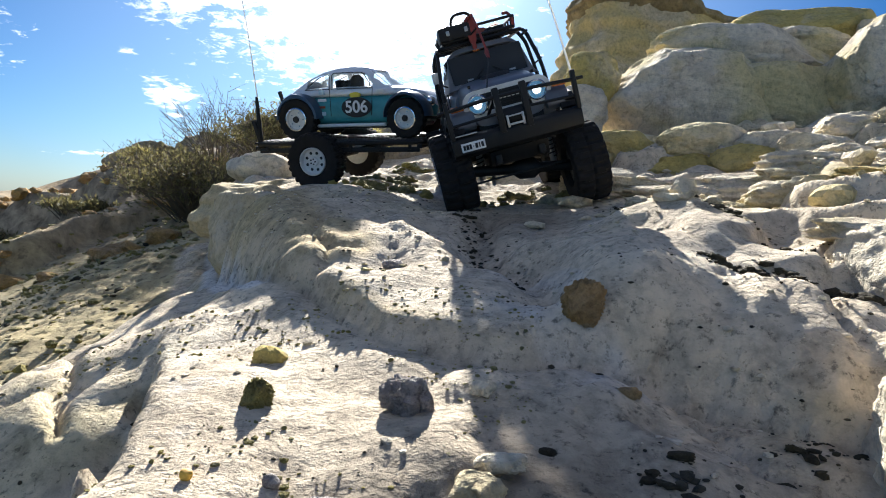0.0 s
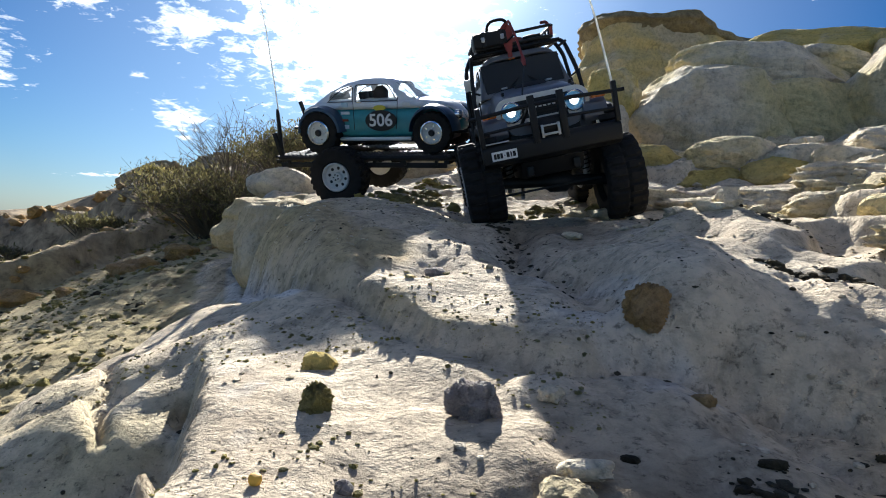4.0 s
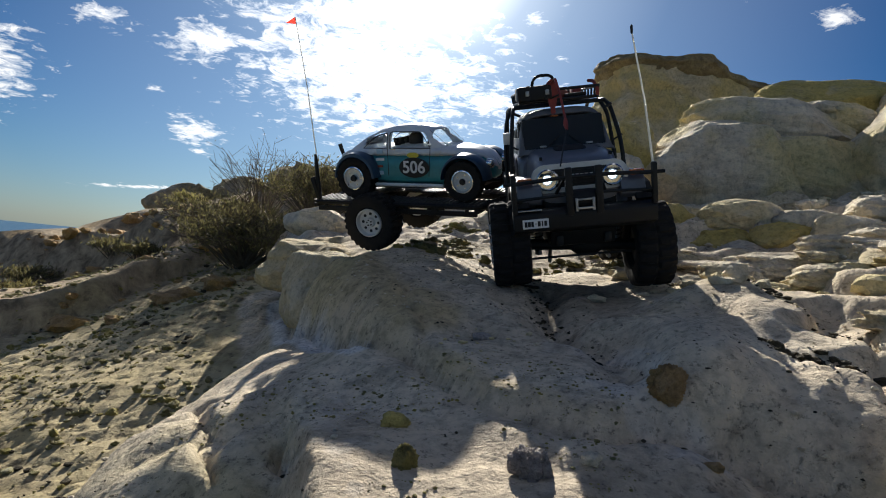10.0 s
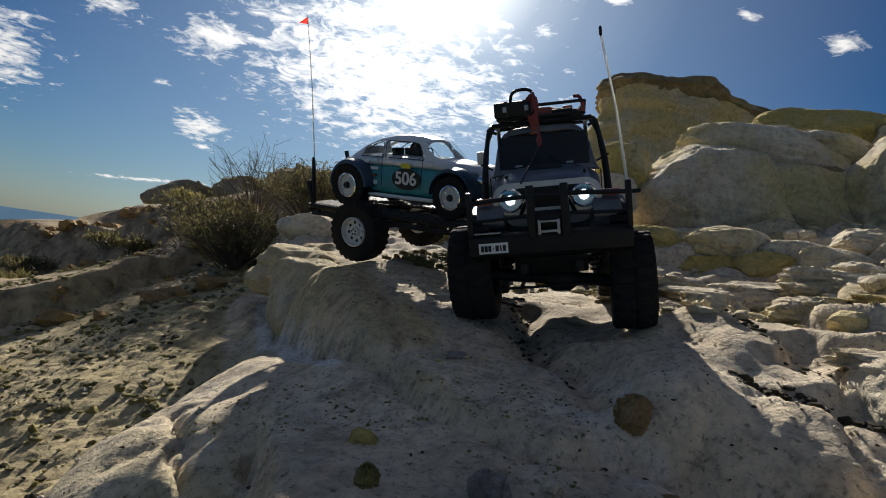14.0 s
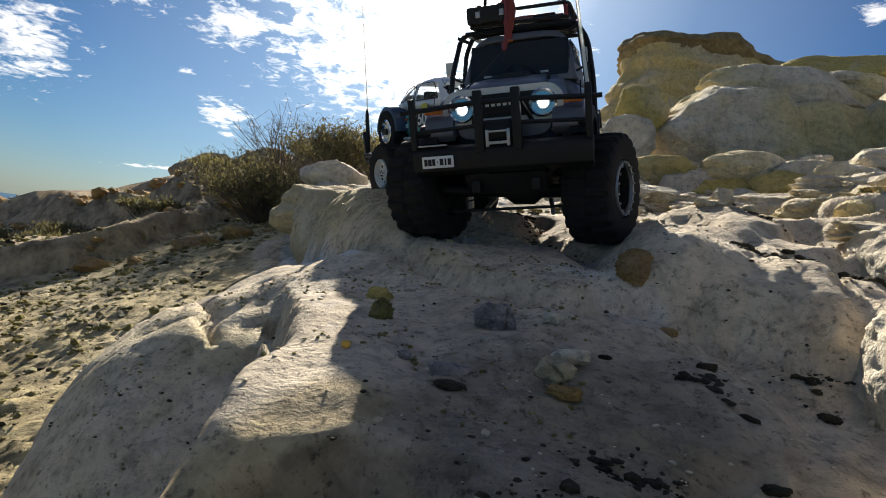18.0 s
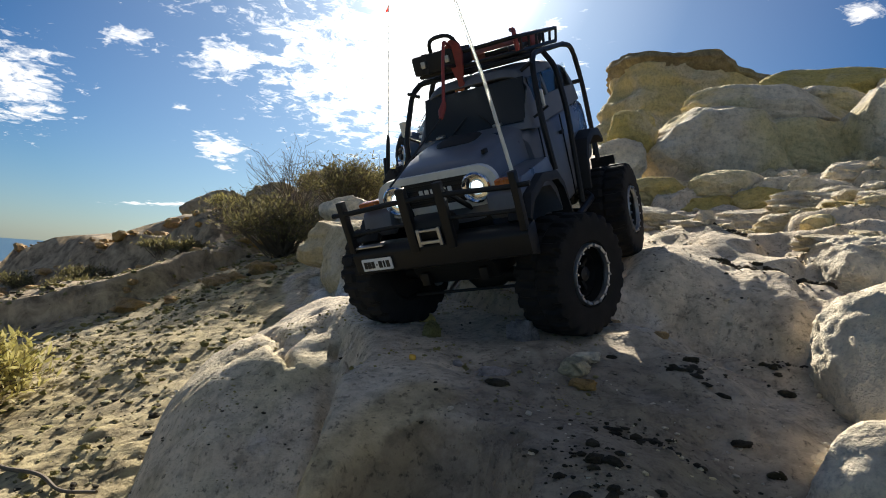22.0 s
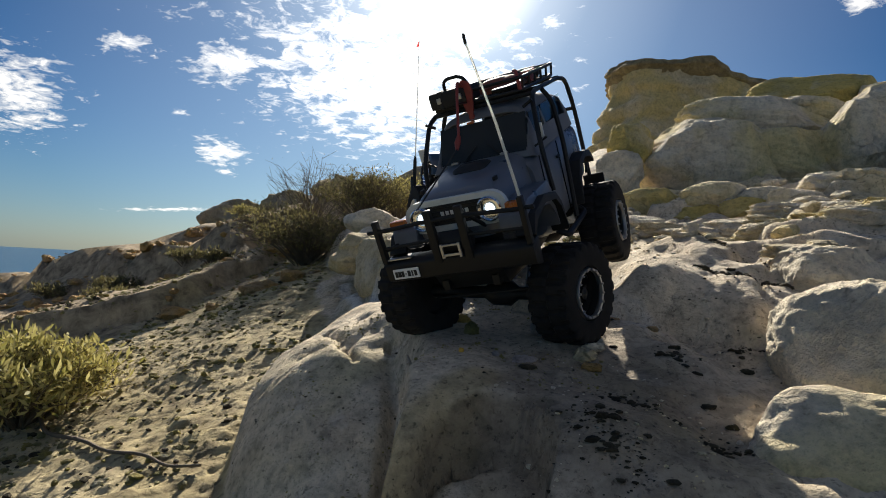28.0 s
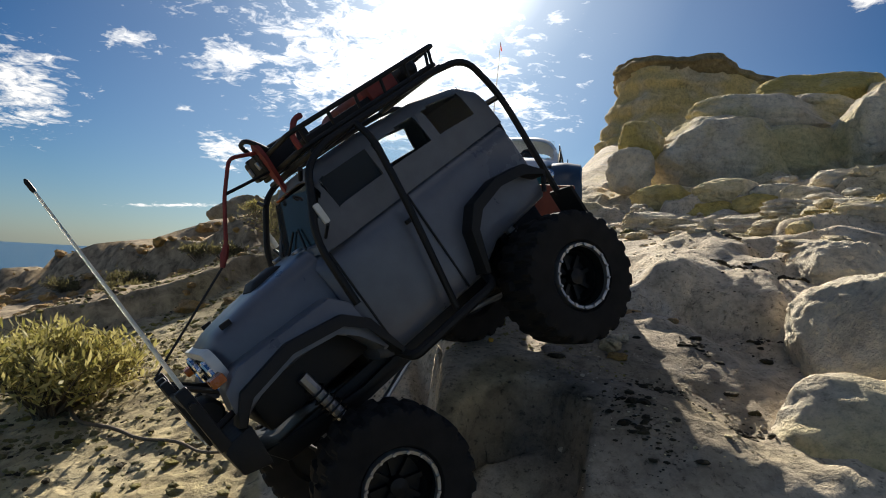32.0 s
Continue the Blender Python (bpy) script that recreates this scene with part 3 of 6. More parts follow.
# the foot of the ledge that runs across the outcrop, the upper tier to the left of its direction
LEDGE = [(-0.92, 1.68), (-0.625, 1.245), (-0.455, 0.925), (-0.275, 0.665), (-0.145, 0.515), (-0.07, 0.452), (0.02, 0.385), (0.11, 0.345), (0.185, 0.372), (0.24, 0.378), (0.30, 0.352), (0.345, 0.325), (0.40, 0.33), (0.60, 0.40)]
STEP = LEDGE[4:8]
SCOOP = [(-0.02, -0.12), (-0.012, -0.03), (0.0, 0.035), (0.018, 0.052), (0.040, 0.066), (0.065, 0.072), (0.090, 0.056), (0.110, 0.02), (0.118, -0.12)]
# the crevice between the front boulder and the lower tier
CREVICE = [(-0.17, 0.35), (-0.097, 0.235), (-0.085, 0.17), (-0.066, 0.10), (-0.045, 0.04), (-0.032, -0.04), (-0.024, -0.14)]


def height(x, y, fine=True):
    """The ground: sand below, the two tiers of the sandstone outcrop over it, and the hill behind."""
    wx = x + 0.05 * fbm(x, y, 0.30, 3, 31)
    wy = y + 0.05 * fbm(x, y, 0.30, 3, 32)
    lx, ly = x + 0.016 * fbm(x, y, 0.11, 3, 33), y + 0.016 * fbm(x, y, 0.11, 3, 34)
    # sandy gully
    sand = 0.478 + 0.275 * np.minimum(y, 1.6) + 0.22 * np.clip(y - 1.6, 0, 2.4) + 0.20 * np.clip(x + 0.9, -1.4, 3) + 0.05 * fbm(x, y, 0.9, 4, 3)
    bank, _ = seg_dist(wx, wy, [(-5.5, 3.6), (-3.0, 2.85), (-1.9, 2.75), (-1.35, 2.25)])
    sand = sand - 0.16 * np.clip(-x - 1.9, 0, 3) + 0.07 * np.exp(-(bank / 0.42) ** 2) + 0.08 * sstep(0.0, 0.25, fbm(x, y, 0.55, 3, 8)) * np.exp(-(bank / 0.8) ** 2)
    knoll = dome(wx, wy, -2.45, 3.85, 1.05, 0.8, 15, 2.2)
    sand = sand + 0.24 * knoll
    # two low scarps of earth across the gully
    for line, rise, end in (([(-4.5, 3.1), (-2.7, 2.50), (-2.47, 2.42), (-2.28, 2.45), (-1.96, 2.33), (-1.6, 2.06)], 0.15, -1.62), ([(-3.2, 1.05), (-2.2, 1.12), (-1.53, 1.26), (-1.38, 1.30), (-1.31, 1.43), (-1.28, 1.62)], 0.10, -1.22)):
        s = side_of(x + 0.10 * fbm(x, y, 0.35, 4, 36), y + 0.10 * fbm(x, y, 0.35, 4, 37), line)
        sand = sand + rise * sstep(-0.03, 0.03, s) * np.exp(-np.maximum(s, 0) / 0.45) * (1 - sstep(end - 0.15, end, x))
    # lower tier
    low = np.interp(y, [-0.3, -0.15, -0.06, 0.0, 0.10, 0.20, 0.30, 0.42, 0.55, 0.70, 0.90, 1.30, 2.2], [0.52, 0.70, 0.792, 0.824, 0.848, 0.864, 0.874, 0.890, 0.906, 0.912, 0.893, 0.890, 0.98])
    low = low - 0.10 * np.clip(x - 0.17, 0, 0.16) - 0.045 * sstep(-0.16, -0.34, x) * sstep(0.66, 0.46, y) + 0.012 * fbm(x, y, 0.35, 3, 5)
    low = low + 0.012 * np.exp(-((x - 0.09) / 0.05) ** 2 - ((y - 0.25) / 0.06) ** 2) + 0.03 * np.exp(-((x - 0.36) / 0.06) ** 2 - ((y - 0.32) / 0.06) ** 2)
    low = low - 0.026 * np.exp(-((x - 0.27) / 0.07) ** 2 - ((y - 0.12) / 0.08) ** 2)
    low = low + 0.024 * np.exp(-(seg_dist(x, y, STEP + [(0.16, 0.345)])[0] / 0.055) ** 2)
    # the front boulder leans away beyond the crevice
    boulder = np.interp(y, [-0.2, -0.1, 0.0, 0.10, 0.20, 0.30, 0.36, 0.45, 0.60], [0.40, 0.46, 0.56, 0.67, 0.765, 0.828, 0.854, 0.872, 0.92]) + 0.02 * fbm(x, y, 0.15, 3, 9)
    beyond = side_of(lx, ly, CREVICE)
    low = low + (np.minimum(boulder, low) - low) * sstep(0.004, -0.012, beyond) * sstep(0.62, 0.50, y)
    low = low - 0.055 * np.exp(-((beyond + 0.013) / 0.011) ** 2) * sstep(0.32, 0.20, y)
    # the lower tier breaks off along a crust with a smooth scoop below
    scoop = side_of(lx, ly, SCOOP)
    low = low - 0.065 * sstep(0.003, -0.005, scoop) * sstep(0.085, 0.06, y) - 0.05 * sstep(-0.01, -0.07, scoop) * sstep(0.06, -0.05, y)
    # upper tier, with the smooth swell on its right, the groove and the debris joint
    up = np.interp(y, [0.30, 0.40, 0.52, 0.62, 0.75, 0.95, 1.25, 1.55, 2.2], [0.918, 0.937, 0.958, 0.984, 1.012, 1.044, 1.066, 1.108, 1.17])
    up = up - 0.020 * np.exp(-((x + 0.04) / 0.12) ** 2 - ((y - 0.92) / 0.14) ** 2) + 0.10 * np.clip(x - 0.12, 0, 0.9) * sstep(0.40, 0.75, y) + 0.012 * fbm(x, y, 0.4, 3, 6) - 0.02 * sstep(-0.2, -0.6, x)
    swell = np.exp(-((wx - 0.215) / 0.075) ** 2 - ((wy - 0.50) / 0.12) ** 2)
    up = up + 0.040 * swell + 0.012 * sstep(0.14, 0.2, x) * sstep(0.75, 0.45, y)
    up = up + 0.030 * np.exp(-((x - 0.29) / 0.06) ** 2 - ((y - 0.60) / 0.09) ** 2) + 0.036 * np.exp(-((x - 0.30) / 0.10) ** 2 - ((y - 0.73) / 0.10) ** 2)
    up = up + 0.034 * np.exp(-((x - 0.36) / 0.08) ** 2 - ((y - 0.48) / 0.11) ** 2) + 0.05 * sstep(0.36, 0.50, x) * sstep(0.42, 0.60, y)
    up = up - 0.024 * np.exp(-(seg_dist(lx, ly, [(0.03, 0.80), (0.045, 0.66), (0.075, 0.57), (0.122, 0.525), (0.150, 0.44)])[0] / 0.024) ** 2)
    ledge = side_of(lx, ly, LEDGE)
    wide = np.interp(x, [-0.7, -0.45, -0.25, -0.12, 0.0, 0.12, 0.20, 0.30, 0.40], [0.06, 0.065, 0.065, 0.035, 0.016, 0.018, 0.060, 0.055, 0.06])
    k = np.clip(ledge / wide, 0, 1)
    face = np.sqrt(np.clip(1 - (1 - k) ** 2.2, 0, 1))
    slab = low + np.maximum(up - low, 0.0) * face
    slab = slab - 0.005 * np.exp(-(np.minimum(ledge, 0) / 0.015) ** 2) * (ledge < 0) * sstep(-0.75, -0.6, x)
    # bulges and grooves down the ledge's face
    slab = slab + 0.020 * np.exp(-((ledge - 0.05) / 0.06) ** 2) * sstep(0.0, -0.2, x) * fbm(x, y, 0.16, 3, 7)
    # the hill
    hill = np.interp(y, [0.80, 1.0, 1.12, 1.28, 1.50, 1.75, 2.2, 3.0, 3.8], [1.02, 1.105, 1.165, 1.190, 1.205, 1.250, 1.36, 1.62, 1.85]) + 0.14 * np.clip(x - 0.3, -0.3, 2.5) + 0.03 * fbm(x, y, 0.4, 3, 12)
    hill_mask = sstep(0.02, 0.24, wx - 0.30 * np.clip(wy - 1.25, 0, 1.0) ) * sstep(0.92, 1.15, wy) + sstep(-0.5, 0.0, wx) * sstep(1.45, 1.8, wy)
    hill_mask = np.minimum(hill_mask, 1.0)
    slab = slab * (1 - hill_mask) + smax(slab, hill, 0.04) * hill_mask
    # the front boulder drops off sheer, the rim farther back slopes
    sheer = sstep(0.75, 0.50, y)
    rim = side_of(wx + (x - wx) * 0.6 * sheer, wy + (y - wy) * 0.6 * sheer, RIM)
    k = np.clip((rim + 0.055 - 0.037 * sheer) / (0.085 - 0.055 * sheer), 0, 1)
    rock = k * k * (3 - 2 * k)
    slab = slab - (0.095 + 0.015 * sheer) * np.exp(-np.maximum(rim, 0) / 0.06)
    # bedding: the right-hand slope and the hill break into shallow ledges
    for rise, where, seed in ((0.040, sstep(0.30, 0.40, wx) * sstep(0.40, 0.55, wy) * (1 - sstep(0.95, 1.15, wy)), 52), (0.065, sstep(0.0, 0.2, wx) * sstep(0.95, 1.15, wy) * (1 - sstep(2.6, 3.4, wy)), 55)):
        u = (slab + 0.7 * rise * fbm(x, y, 0.30, 3, seed) + 0.35 * rise * fbm(x, y, 0.07, 3, seed + 1)) / rise
        part_up = u - np.floor(u)
        slab = slab + where * rise * 0.85 * (sstep(0.66, 0.96, part_up) - part_up)
    z = sand + (np.maximum(slab, sand) - sand) * rock
    # fall towards the sea
    r = np.hypot(x + 0.0, y - 0.8)
    fall = sstep(5.6, 9.5, y - 0.25 * x) * 1.2 + 0.35 * np.clip(y - 0.1 * x - 7.0, 0, 60) + 0.12 * np.clip(-x - 3.2, 0, 300) + 0.25 * np.clip(r - 14, 0, 200)
    z = z - fall
    if fine:
        rough = 0.25 + 0.75 * sstep(-0.10, 0.25, fbm(x, y, 0.25, 2, 40))
        near = 1 - sstep(4, 10, r)
        out = np.maximum(np.maximum(x - 0.75, -1.15 - x), np.maximum(y - 1.75, -0.35 - y))
        close = 1 - sstep(0.1, 0.9, out)
        chips = np.maximum(fbm(x + 0.02 * fbm(x, y, 0.03, 2, 44), y, 0.022, 3, 45), 0.06) - 0.06
        z = z + near * rock * (0.014 * fbm(x, y, 0.10, 3, 50) + close * rough * (0.0055 * fbm(x, y, 0.030, 4, 60, 0.62) - 0.007 * chips))
        clods = np.maximum(fbm(x, y, 0.045, 3, 71), 0) * sstep(-0.12, 0.22, fbm(x, y, 0.34, 3, 73))
        z = z + near * (1 - rock) * (0.016 * clods + 0.0055 * fbm(x, y, 0.020, 3, 75, 0.65) + 0.012 * fbm(x, y, 0.30, 3, 77))
        # rough rubble towards the hill
        z = z + near * rock * sstep(0.95, 1.3, wy) * (1 - sstep(0.2, 1.0, out)) * (0.05 * np.abs(fbm(x, y, 0.20, 3, 81)) + close * 0.016 * fbm(x, y, 0.06, 3, 83))
        for points, width, depth in CRACKS:
            jitter = 0.025 if depth < 0.05 else 0.010
            d, _ = seg_dist(x + jitter * fbm(x, y, 0.06, 3, 91), y + jitter * fbm(x, y, 0.06, 3, 92), points)
            z = z - depth * np.exp(-(d / width) ** 2)
    return z, rock


CRACKS = [
    (CREVICE, 0.006, 0.030),
    (SCOOP[1:7], 0.005, 0.024),
    ([(-0.200, 0.285), (-0.240, 0.340), (-0.300, 0.420), (-0.337, 0.470)], 0.006, 0.016),
    ([(0.045, 0.66), (0.075, 0.57), (0.122, 0.525)], 0.012, 0.010),
    ([(0.17, 0.37), (0.24, 0.375), (0.262, 0.33), (0.295, 0.285)], 0.006, 0.010),
    ([(0.345, 0.315), (0.36, 0.36), (0.388, 0.50), (0.400, 0.56)], 0.006, 0.012),
    ([(0.24, 0.66), (0.30, 0.50), (0.335, 0.465)], 0.012, 0.008),
    ([(0.355, 0.60), (0.395, 0.535)], 0.009, 0.012),
    ([(-0.09, 0.49), (-0.13, 0.58), (-0.15, 0.66)], 0.008, 0.010),
    ([(-0.41, 0.90), (-0.40, 0.98), (-0.42, 1.04)], 0.012, 0.014),
]


def axis_marks(low, high, step, far, growth=1.07):
    marks = list(np.arange(low, high + step / 2, step))
    for sign, start in ((-1, low), (1, high)):
        d, v, out = step, start, []
        while abs(v) < far:
            d *= growth
            v += sign * d
            out.append(v)
        marks = out[::-1] + marks if sign < 0 else marks + out
    return np.array(marks)


def z_at(x, y):
    return float(height(np.array([float(x)]), np.array([float(y)]))[0][0])


def mesh_of(name, verts, faces, smooth=True):
    me = bpy.data.meshes.new(name)
    me.from_pydata(verts, [], faces)
    if smooth:
        me.polygons.foreach_set("use_smooth", [True] * len(me.polygons))
    return me


def salt_stain(x, y):
    d, _ = seg_dist(x, y, [(-0.655, 1.22), (-0.480, 0.925), (-0.295, 0.665), (-0.17, 0.515)])
    return np.exp(-(d / 0.022) ** 2)


def ochre_stain(x, y):
    d, _ = seg_dist(x - 0.05, y - 0.04, LEDGE[1:5])
    e, _ = seg_dist(x, y - 0.012, STEP)
    f, _ = seg_dist(x, y, [(-0.04, -0.06), (-0.02, 0.02), (0.02, 0.09)])
    return np.maximum(np.maximum(1.05 * np.exp(-(d / 0.065) ** 2), 0.6 * np.exp(-(e / 0.020) ** 2)), 1.0 * np.exp(-(f / 0.04) ** 2))


# Brown dirt, also painted to darken shaded rock before and beneath the truck.
def dirt_shade_stain(x, y):
    a = np.exp(-((x - 0.17) / 0.17) ** 2 - ((y - 0.10) / 0.24) ** 2)
    b = np.exp(-((x - 0.08) / 0.12) ** 2 - ((y - 0.78) / 0.16) ** 2)
    c = np.exp(-(seg_dist(x, y, SCOOP)[0] / 0.012) ** 2)
    d = np.exp(-((x + 0.02) / 0.28) ** 2 - ((y - 1.28) / 0.22) ** 2)
    return np.maximum(np.maximum(a, 0.8 * b), np.maximum(0.9 * c, 0.85 * d))


def earth_stain(x, y):
    return sstep(-1.0, -1.5, x + 0.35 * fbm(x, y, 0.5, 3, 96)) * sstep(0.75, 1.3, y + 0.3 * fbm(x, y, 0.4, 3, 97))


def build_ground():
    xs, ys = axis_marks(-1.15, 0.75, 0.0062, 900), axis_marks(-0.35, 1.75, 0.0066, 900)
    X, Y = np.meshgrid(xs, ys)
    Z, rock = height(X, Y)
    n, m = X.shape
    idx = np.arange(n * m).reshape(n, m)
    faces = np.stack([idx[:-1, :-1], idx[:-1, 1:], idx[1:, 1:], idx[1:, :-1]], -1).reshape(-1, 4)
    me = bpy.data.meshes.new("ground")
    me.vertices.add(n * m)
    me.vertices.foreach_set("co", np.stack([X, Y, Z], -1).astype(np.float32).ravel())
    me.loops.add(faces.size)
    me.loops.foreach_set("vertex_index", faces.astype(np.int32).ravel())
    me.polygons.add(len(faces))
    me.polygons.foreach_set("loop_start", np.arange(0, faces.size, 4, dtype=np.int32))
    me.polygons.foreach_set("use_smooth", np.ones(len(faces), dtype=bool))
    for key, values in (("stone", rock), ("salt", salt_stain(X, Y)), ("ochre", ochre_stain(X, Y)), ("dirt_shade", dirt_shade_stain(X, Y)), ("earth", earth_stain(X, Y))):
        at = me.attributes.new(key, "FLOAT", "POINT")
        at.data.foreach_set("value", values.astype(np.float32).ravel())
    me.update()
    me.validate()
    me.materials.append(mat_ground)
    return tagged(new("ground", me), "pale cream sandstone slope beside a gully of crumbly olive sand", "ground", kind="structure")


ground = build_ground()


# ---- sea ----
def build_sea():
    bm = bmesh.new()
    bmesh.ops.create_circle(bm, cap_ends=True, segments=96, radius=2600)
    ob = part("sea", bm, mat_sea, None, smooth=False)
    ob.location = (0, 0, -20)
    return tagged(ob, "deep blue sea under a hazy horizon", "sea", kind="structure")


build_sea()


# ---- the cliff behind ----
def build_cliff():
    cliff = thing("cliff", "yellow sandstone cliff with a dark brown capping layer", "cliff", at=pose(0, 0, 0))
    plan = [(0.38, 5.5), (0.06, 4.3), (0.04, 3.96), (0.22, 3.72), (0.58, 3.77), (1.19, 4.04), (1.79, 4.33), (2.73, 4.78), (4.47, 5.5)]
    lengths = np.cumsum([0] + [math.dist(a, b) for a, b in zip(plan, plan[1:])])
    us = np.linspace(0, lengths[-1], 420)
    px, py = np.interp(us, lengths, [p[0] for p in plan]), np.interp(us, lengths, [p[1] for p in plan])
    for _ in range(6):
        px[1:-1], py[1:-1] = (px[:-2] + 2 * px[1:-1] + px[2:]) / 4, (py[:-2] + 2 * py[1:-1] + py[2:]) / 4
    nx, ny = np.gradient(py), -np.gradient(px)
    n = np.hypot(nx, ny)
    nx, ny = -nx / n, -ny / n          # outwards, towards the open side
    if ny[120] > 0:
        nx, ny = -nx, -ny
    crest = 2.375 - 0.26 * np.clip(px - 0.62, 0, 6) + 0.07 * fbm(us, us * 0, 0.47, 3, 5)
    foot = crest * 0 + 1.58

    def sheet(name, vs, out, mat, parent, seed, back):
        rows = []
        for v, o in zip(vs, out):
            z = foot + (crest - foot) * v
            q = np.stack([px * 1.0, py * 1.0, z], -1)
            d = o * 1.34 + 0.10 * noise3(q, 0.47, seed, 5, 0.6) + 0.035 * noise3(q * np.array([0.6, 0.6, 5.0]), 0.27, seed + 3, 4) + 0.05 * np.abs(noise3(q * np.array([2.2, 2.2, 0.8]), 0.27, seed + 4, 4))
            rows.append(np.stack([px + nx * d, py + ny * d, z + 0.035 * noise3(q, 0.27, seed + 5, 3)], -1))
        for k in range(1, 9):
            q = rows[len(vs) - 1]
            d = back * (k / 8) ** 1.3
            rows.append(np.stack([q[:, 0] - nx * d, q[:, 1] - ny * d, q[:, 2] + 0.04 * math.sin(k * 0.5) - 0.027 * k * (k > 4) + 0.027 * noise3(q - k, 0.16, seed + k, 3)], -1))
        verts = np.concatenate(rows).tolist()
        m = len(us)
        faces = [(r * m + i, r * m + i + 1, (r + 1) * m + i + 1, (r + 1) * m + i) for r in range(len(rows) - 1) for i in range(m - 1)]
        me = mesh_of(name, verts, faces)
        me.materials.append(mat)
        ob = new(name, me)
        ob.parent = parent
        return ob

    vs = np.linspace(-0.6, 0.92, 70)
    out = 0.16 - 0.14 * vs + sum(0.011 * k * np.tanh((vs - at) * 60) for at, k in ((0.08, -1), (0.21, 1), (0.34, -1), (0.47, -0.6), (0.55, 0.8), (0.66, -1.0), (0.78, 0.9)))
    sheet("cliff_wall", vs, out, mat_cliff, cliff, 3, 0.55)
    vs = np.linspace(0.86, 1.0, 20)
    cap = sheet("cap", vs, 0.055 + 0.020 * np.sin((vs - 0.86) * 30) + 0.012 * np.tanh((vs - 0.93) * 120), mat_cap, cliff, 9, 1.6)
    tagged(cap, "dark brown weathered capping layer")
    return cliff


build_cliff()


# ---- rocks of the slope ----
def hill_rock(at, size, seed, mat, p, label="", turn=None, rough=0.13, strata=0.02, sub=5, tilt=(0, 0), cuts=7):
    label = label or ("yellow rounded sandstone boulder on the slope" if mat is mat_yellow else "cream rounded sandstone boulder on the slope")
    return rock("boulder", at, size, seed, label, mat, (seed * 37 % 40 - 20) if turn is None else turn, tilt, group="boulders of the slope", p=p, rough=rough, strata=strata, sub=sub, cuts=cuts)


HILL = [  # place, size, rock, squareness
    ((0.430, 1.93, 1.400), (0.275, 0.20, 0.150), mat_cream, 3.0), ((0.720, 1.96, 1.405), (0.210, 0.17, 0.125), mat_cream, 3.0), ((0.600, 2.14, 1.585), (0.285, 0.19, 0.085), mat_cream, 3.2),
    ((0.160, 1.83, 1.435), (0.078, 0.08, 0.088), mat_yellow, 2.8), ((0.130, 1.72, 1.315), (0.080, 0.07, 0.080), mat_cream, 2.7), ((0.895, 1.83, 1.455), (0.100, 0.11, 0.135), mat_cream, 2.8),
    ((0.840, 2.25, 1.645), (0.160, 0.14, 0.070), mat_cream, 3.0), ((0.800, 1.45, 1.225), (0.095, 0.09, 0.075), mat_cream, 2.8), ((1.150, 2.10, 1.560), (0.230, 0.18, 0.160), mat_cream, 3.0),
    ((1.120, 1.65, 1.360), (0.170, 0.14, 0.120), mat_cream, 3.0), ((1.400, 2.60, 1.760), (0.300, 0.22, 0.140), mat_cream, 3.0), ((0.950, 2.75, 1.850), (0.260, 0.18, 0.100), mat_yellow, 3.0),
    ((0.245, 1.30, 1.158), (0.098, 0.075, 0.060), mat_yellow, 3.2), ((0.388, 1.23, 1.180), (0.088, 0.065, 0.044), mat_cream, 2.8), ((0.501, 1.18, 1.178), (0.064, 0.05, 0.030), mat_cream, 2.8),
    ((0.349, 1.20, 1.120), (0.086, 0.06, 0.040), mat_yellow, 3.0), ((0.454, 1.14, 1.142), (0.066, 0.05, 0.034), mat_yellow, 2.8), ((0.557, 1.12, 1.160), (0.074, 0.055, 0.038), mat_cream, 2.8),
    ((0.664, 1.22, 1.222), (0.078, 0.06, 0.032), mat_cream, 3.0), ((0.198, 1.12, 1.088), (0.078, 0.055, 0.030), mat_cream, 3.4), ((0.300, 1.07, 1.066), (0.090, 0.06, 0.028), mat_cream, 3.4),
    ((0.413, 1.02, 1.072), (0.094, 0.06, 0.030), mat_cream, 3.2), ((0.519, 0.93, 1.050), (0.072, 0.07, 0.050), mat_cream, 2.7), ((0.600, 0.82, 1.062), (0.075, 0.08, 0.078), mat_cream, 2.7),
    ((0.401, 0.87, 1.022), (0.096, 0.06, 0.026), mat_cream, 3.4), ((0.490, 0.68, 0.975), (0.066, 0.055, 0.036), mat_cream, 2.9), ((0.470, 0.52, 0.975), (0.080, 0.075, 0.055), mat_cream, 2.9)]
for i, (at, size, mat, p) in enumerate(HILL):
    big = size[0] > 0.2
    hill_rock(at, size, 11 + i, mat, p, "large cream sandstone boulder with yellow bands on the hillside" if big else "", 0 if big else None, rough=0.10 if big else 0.15, strata=0.008 if big else 0.02, sub=6, cuts=4)
hill_rock((0.470, 0.255, 0.885), (0.118, 0.105, 0.090), 27, mat_cream, 3.4, "cream rounded boulder with a pitted top below the slope", 15, rough=0.12, strata=0.01, sub=6, cuts=4)
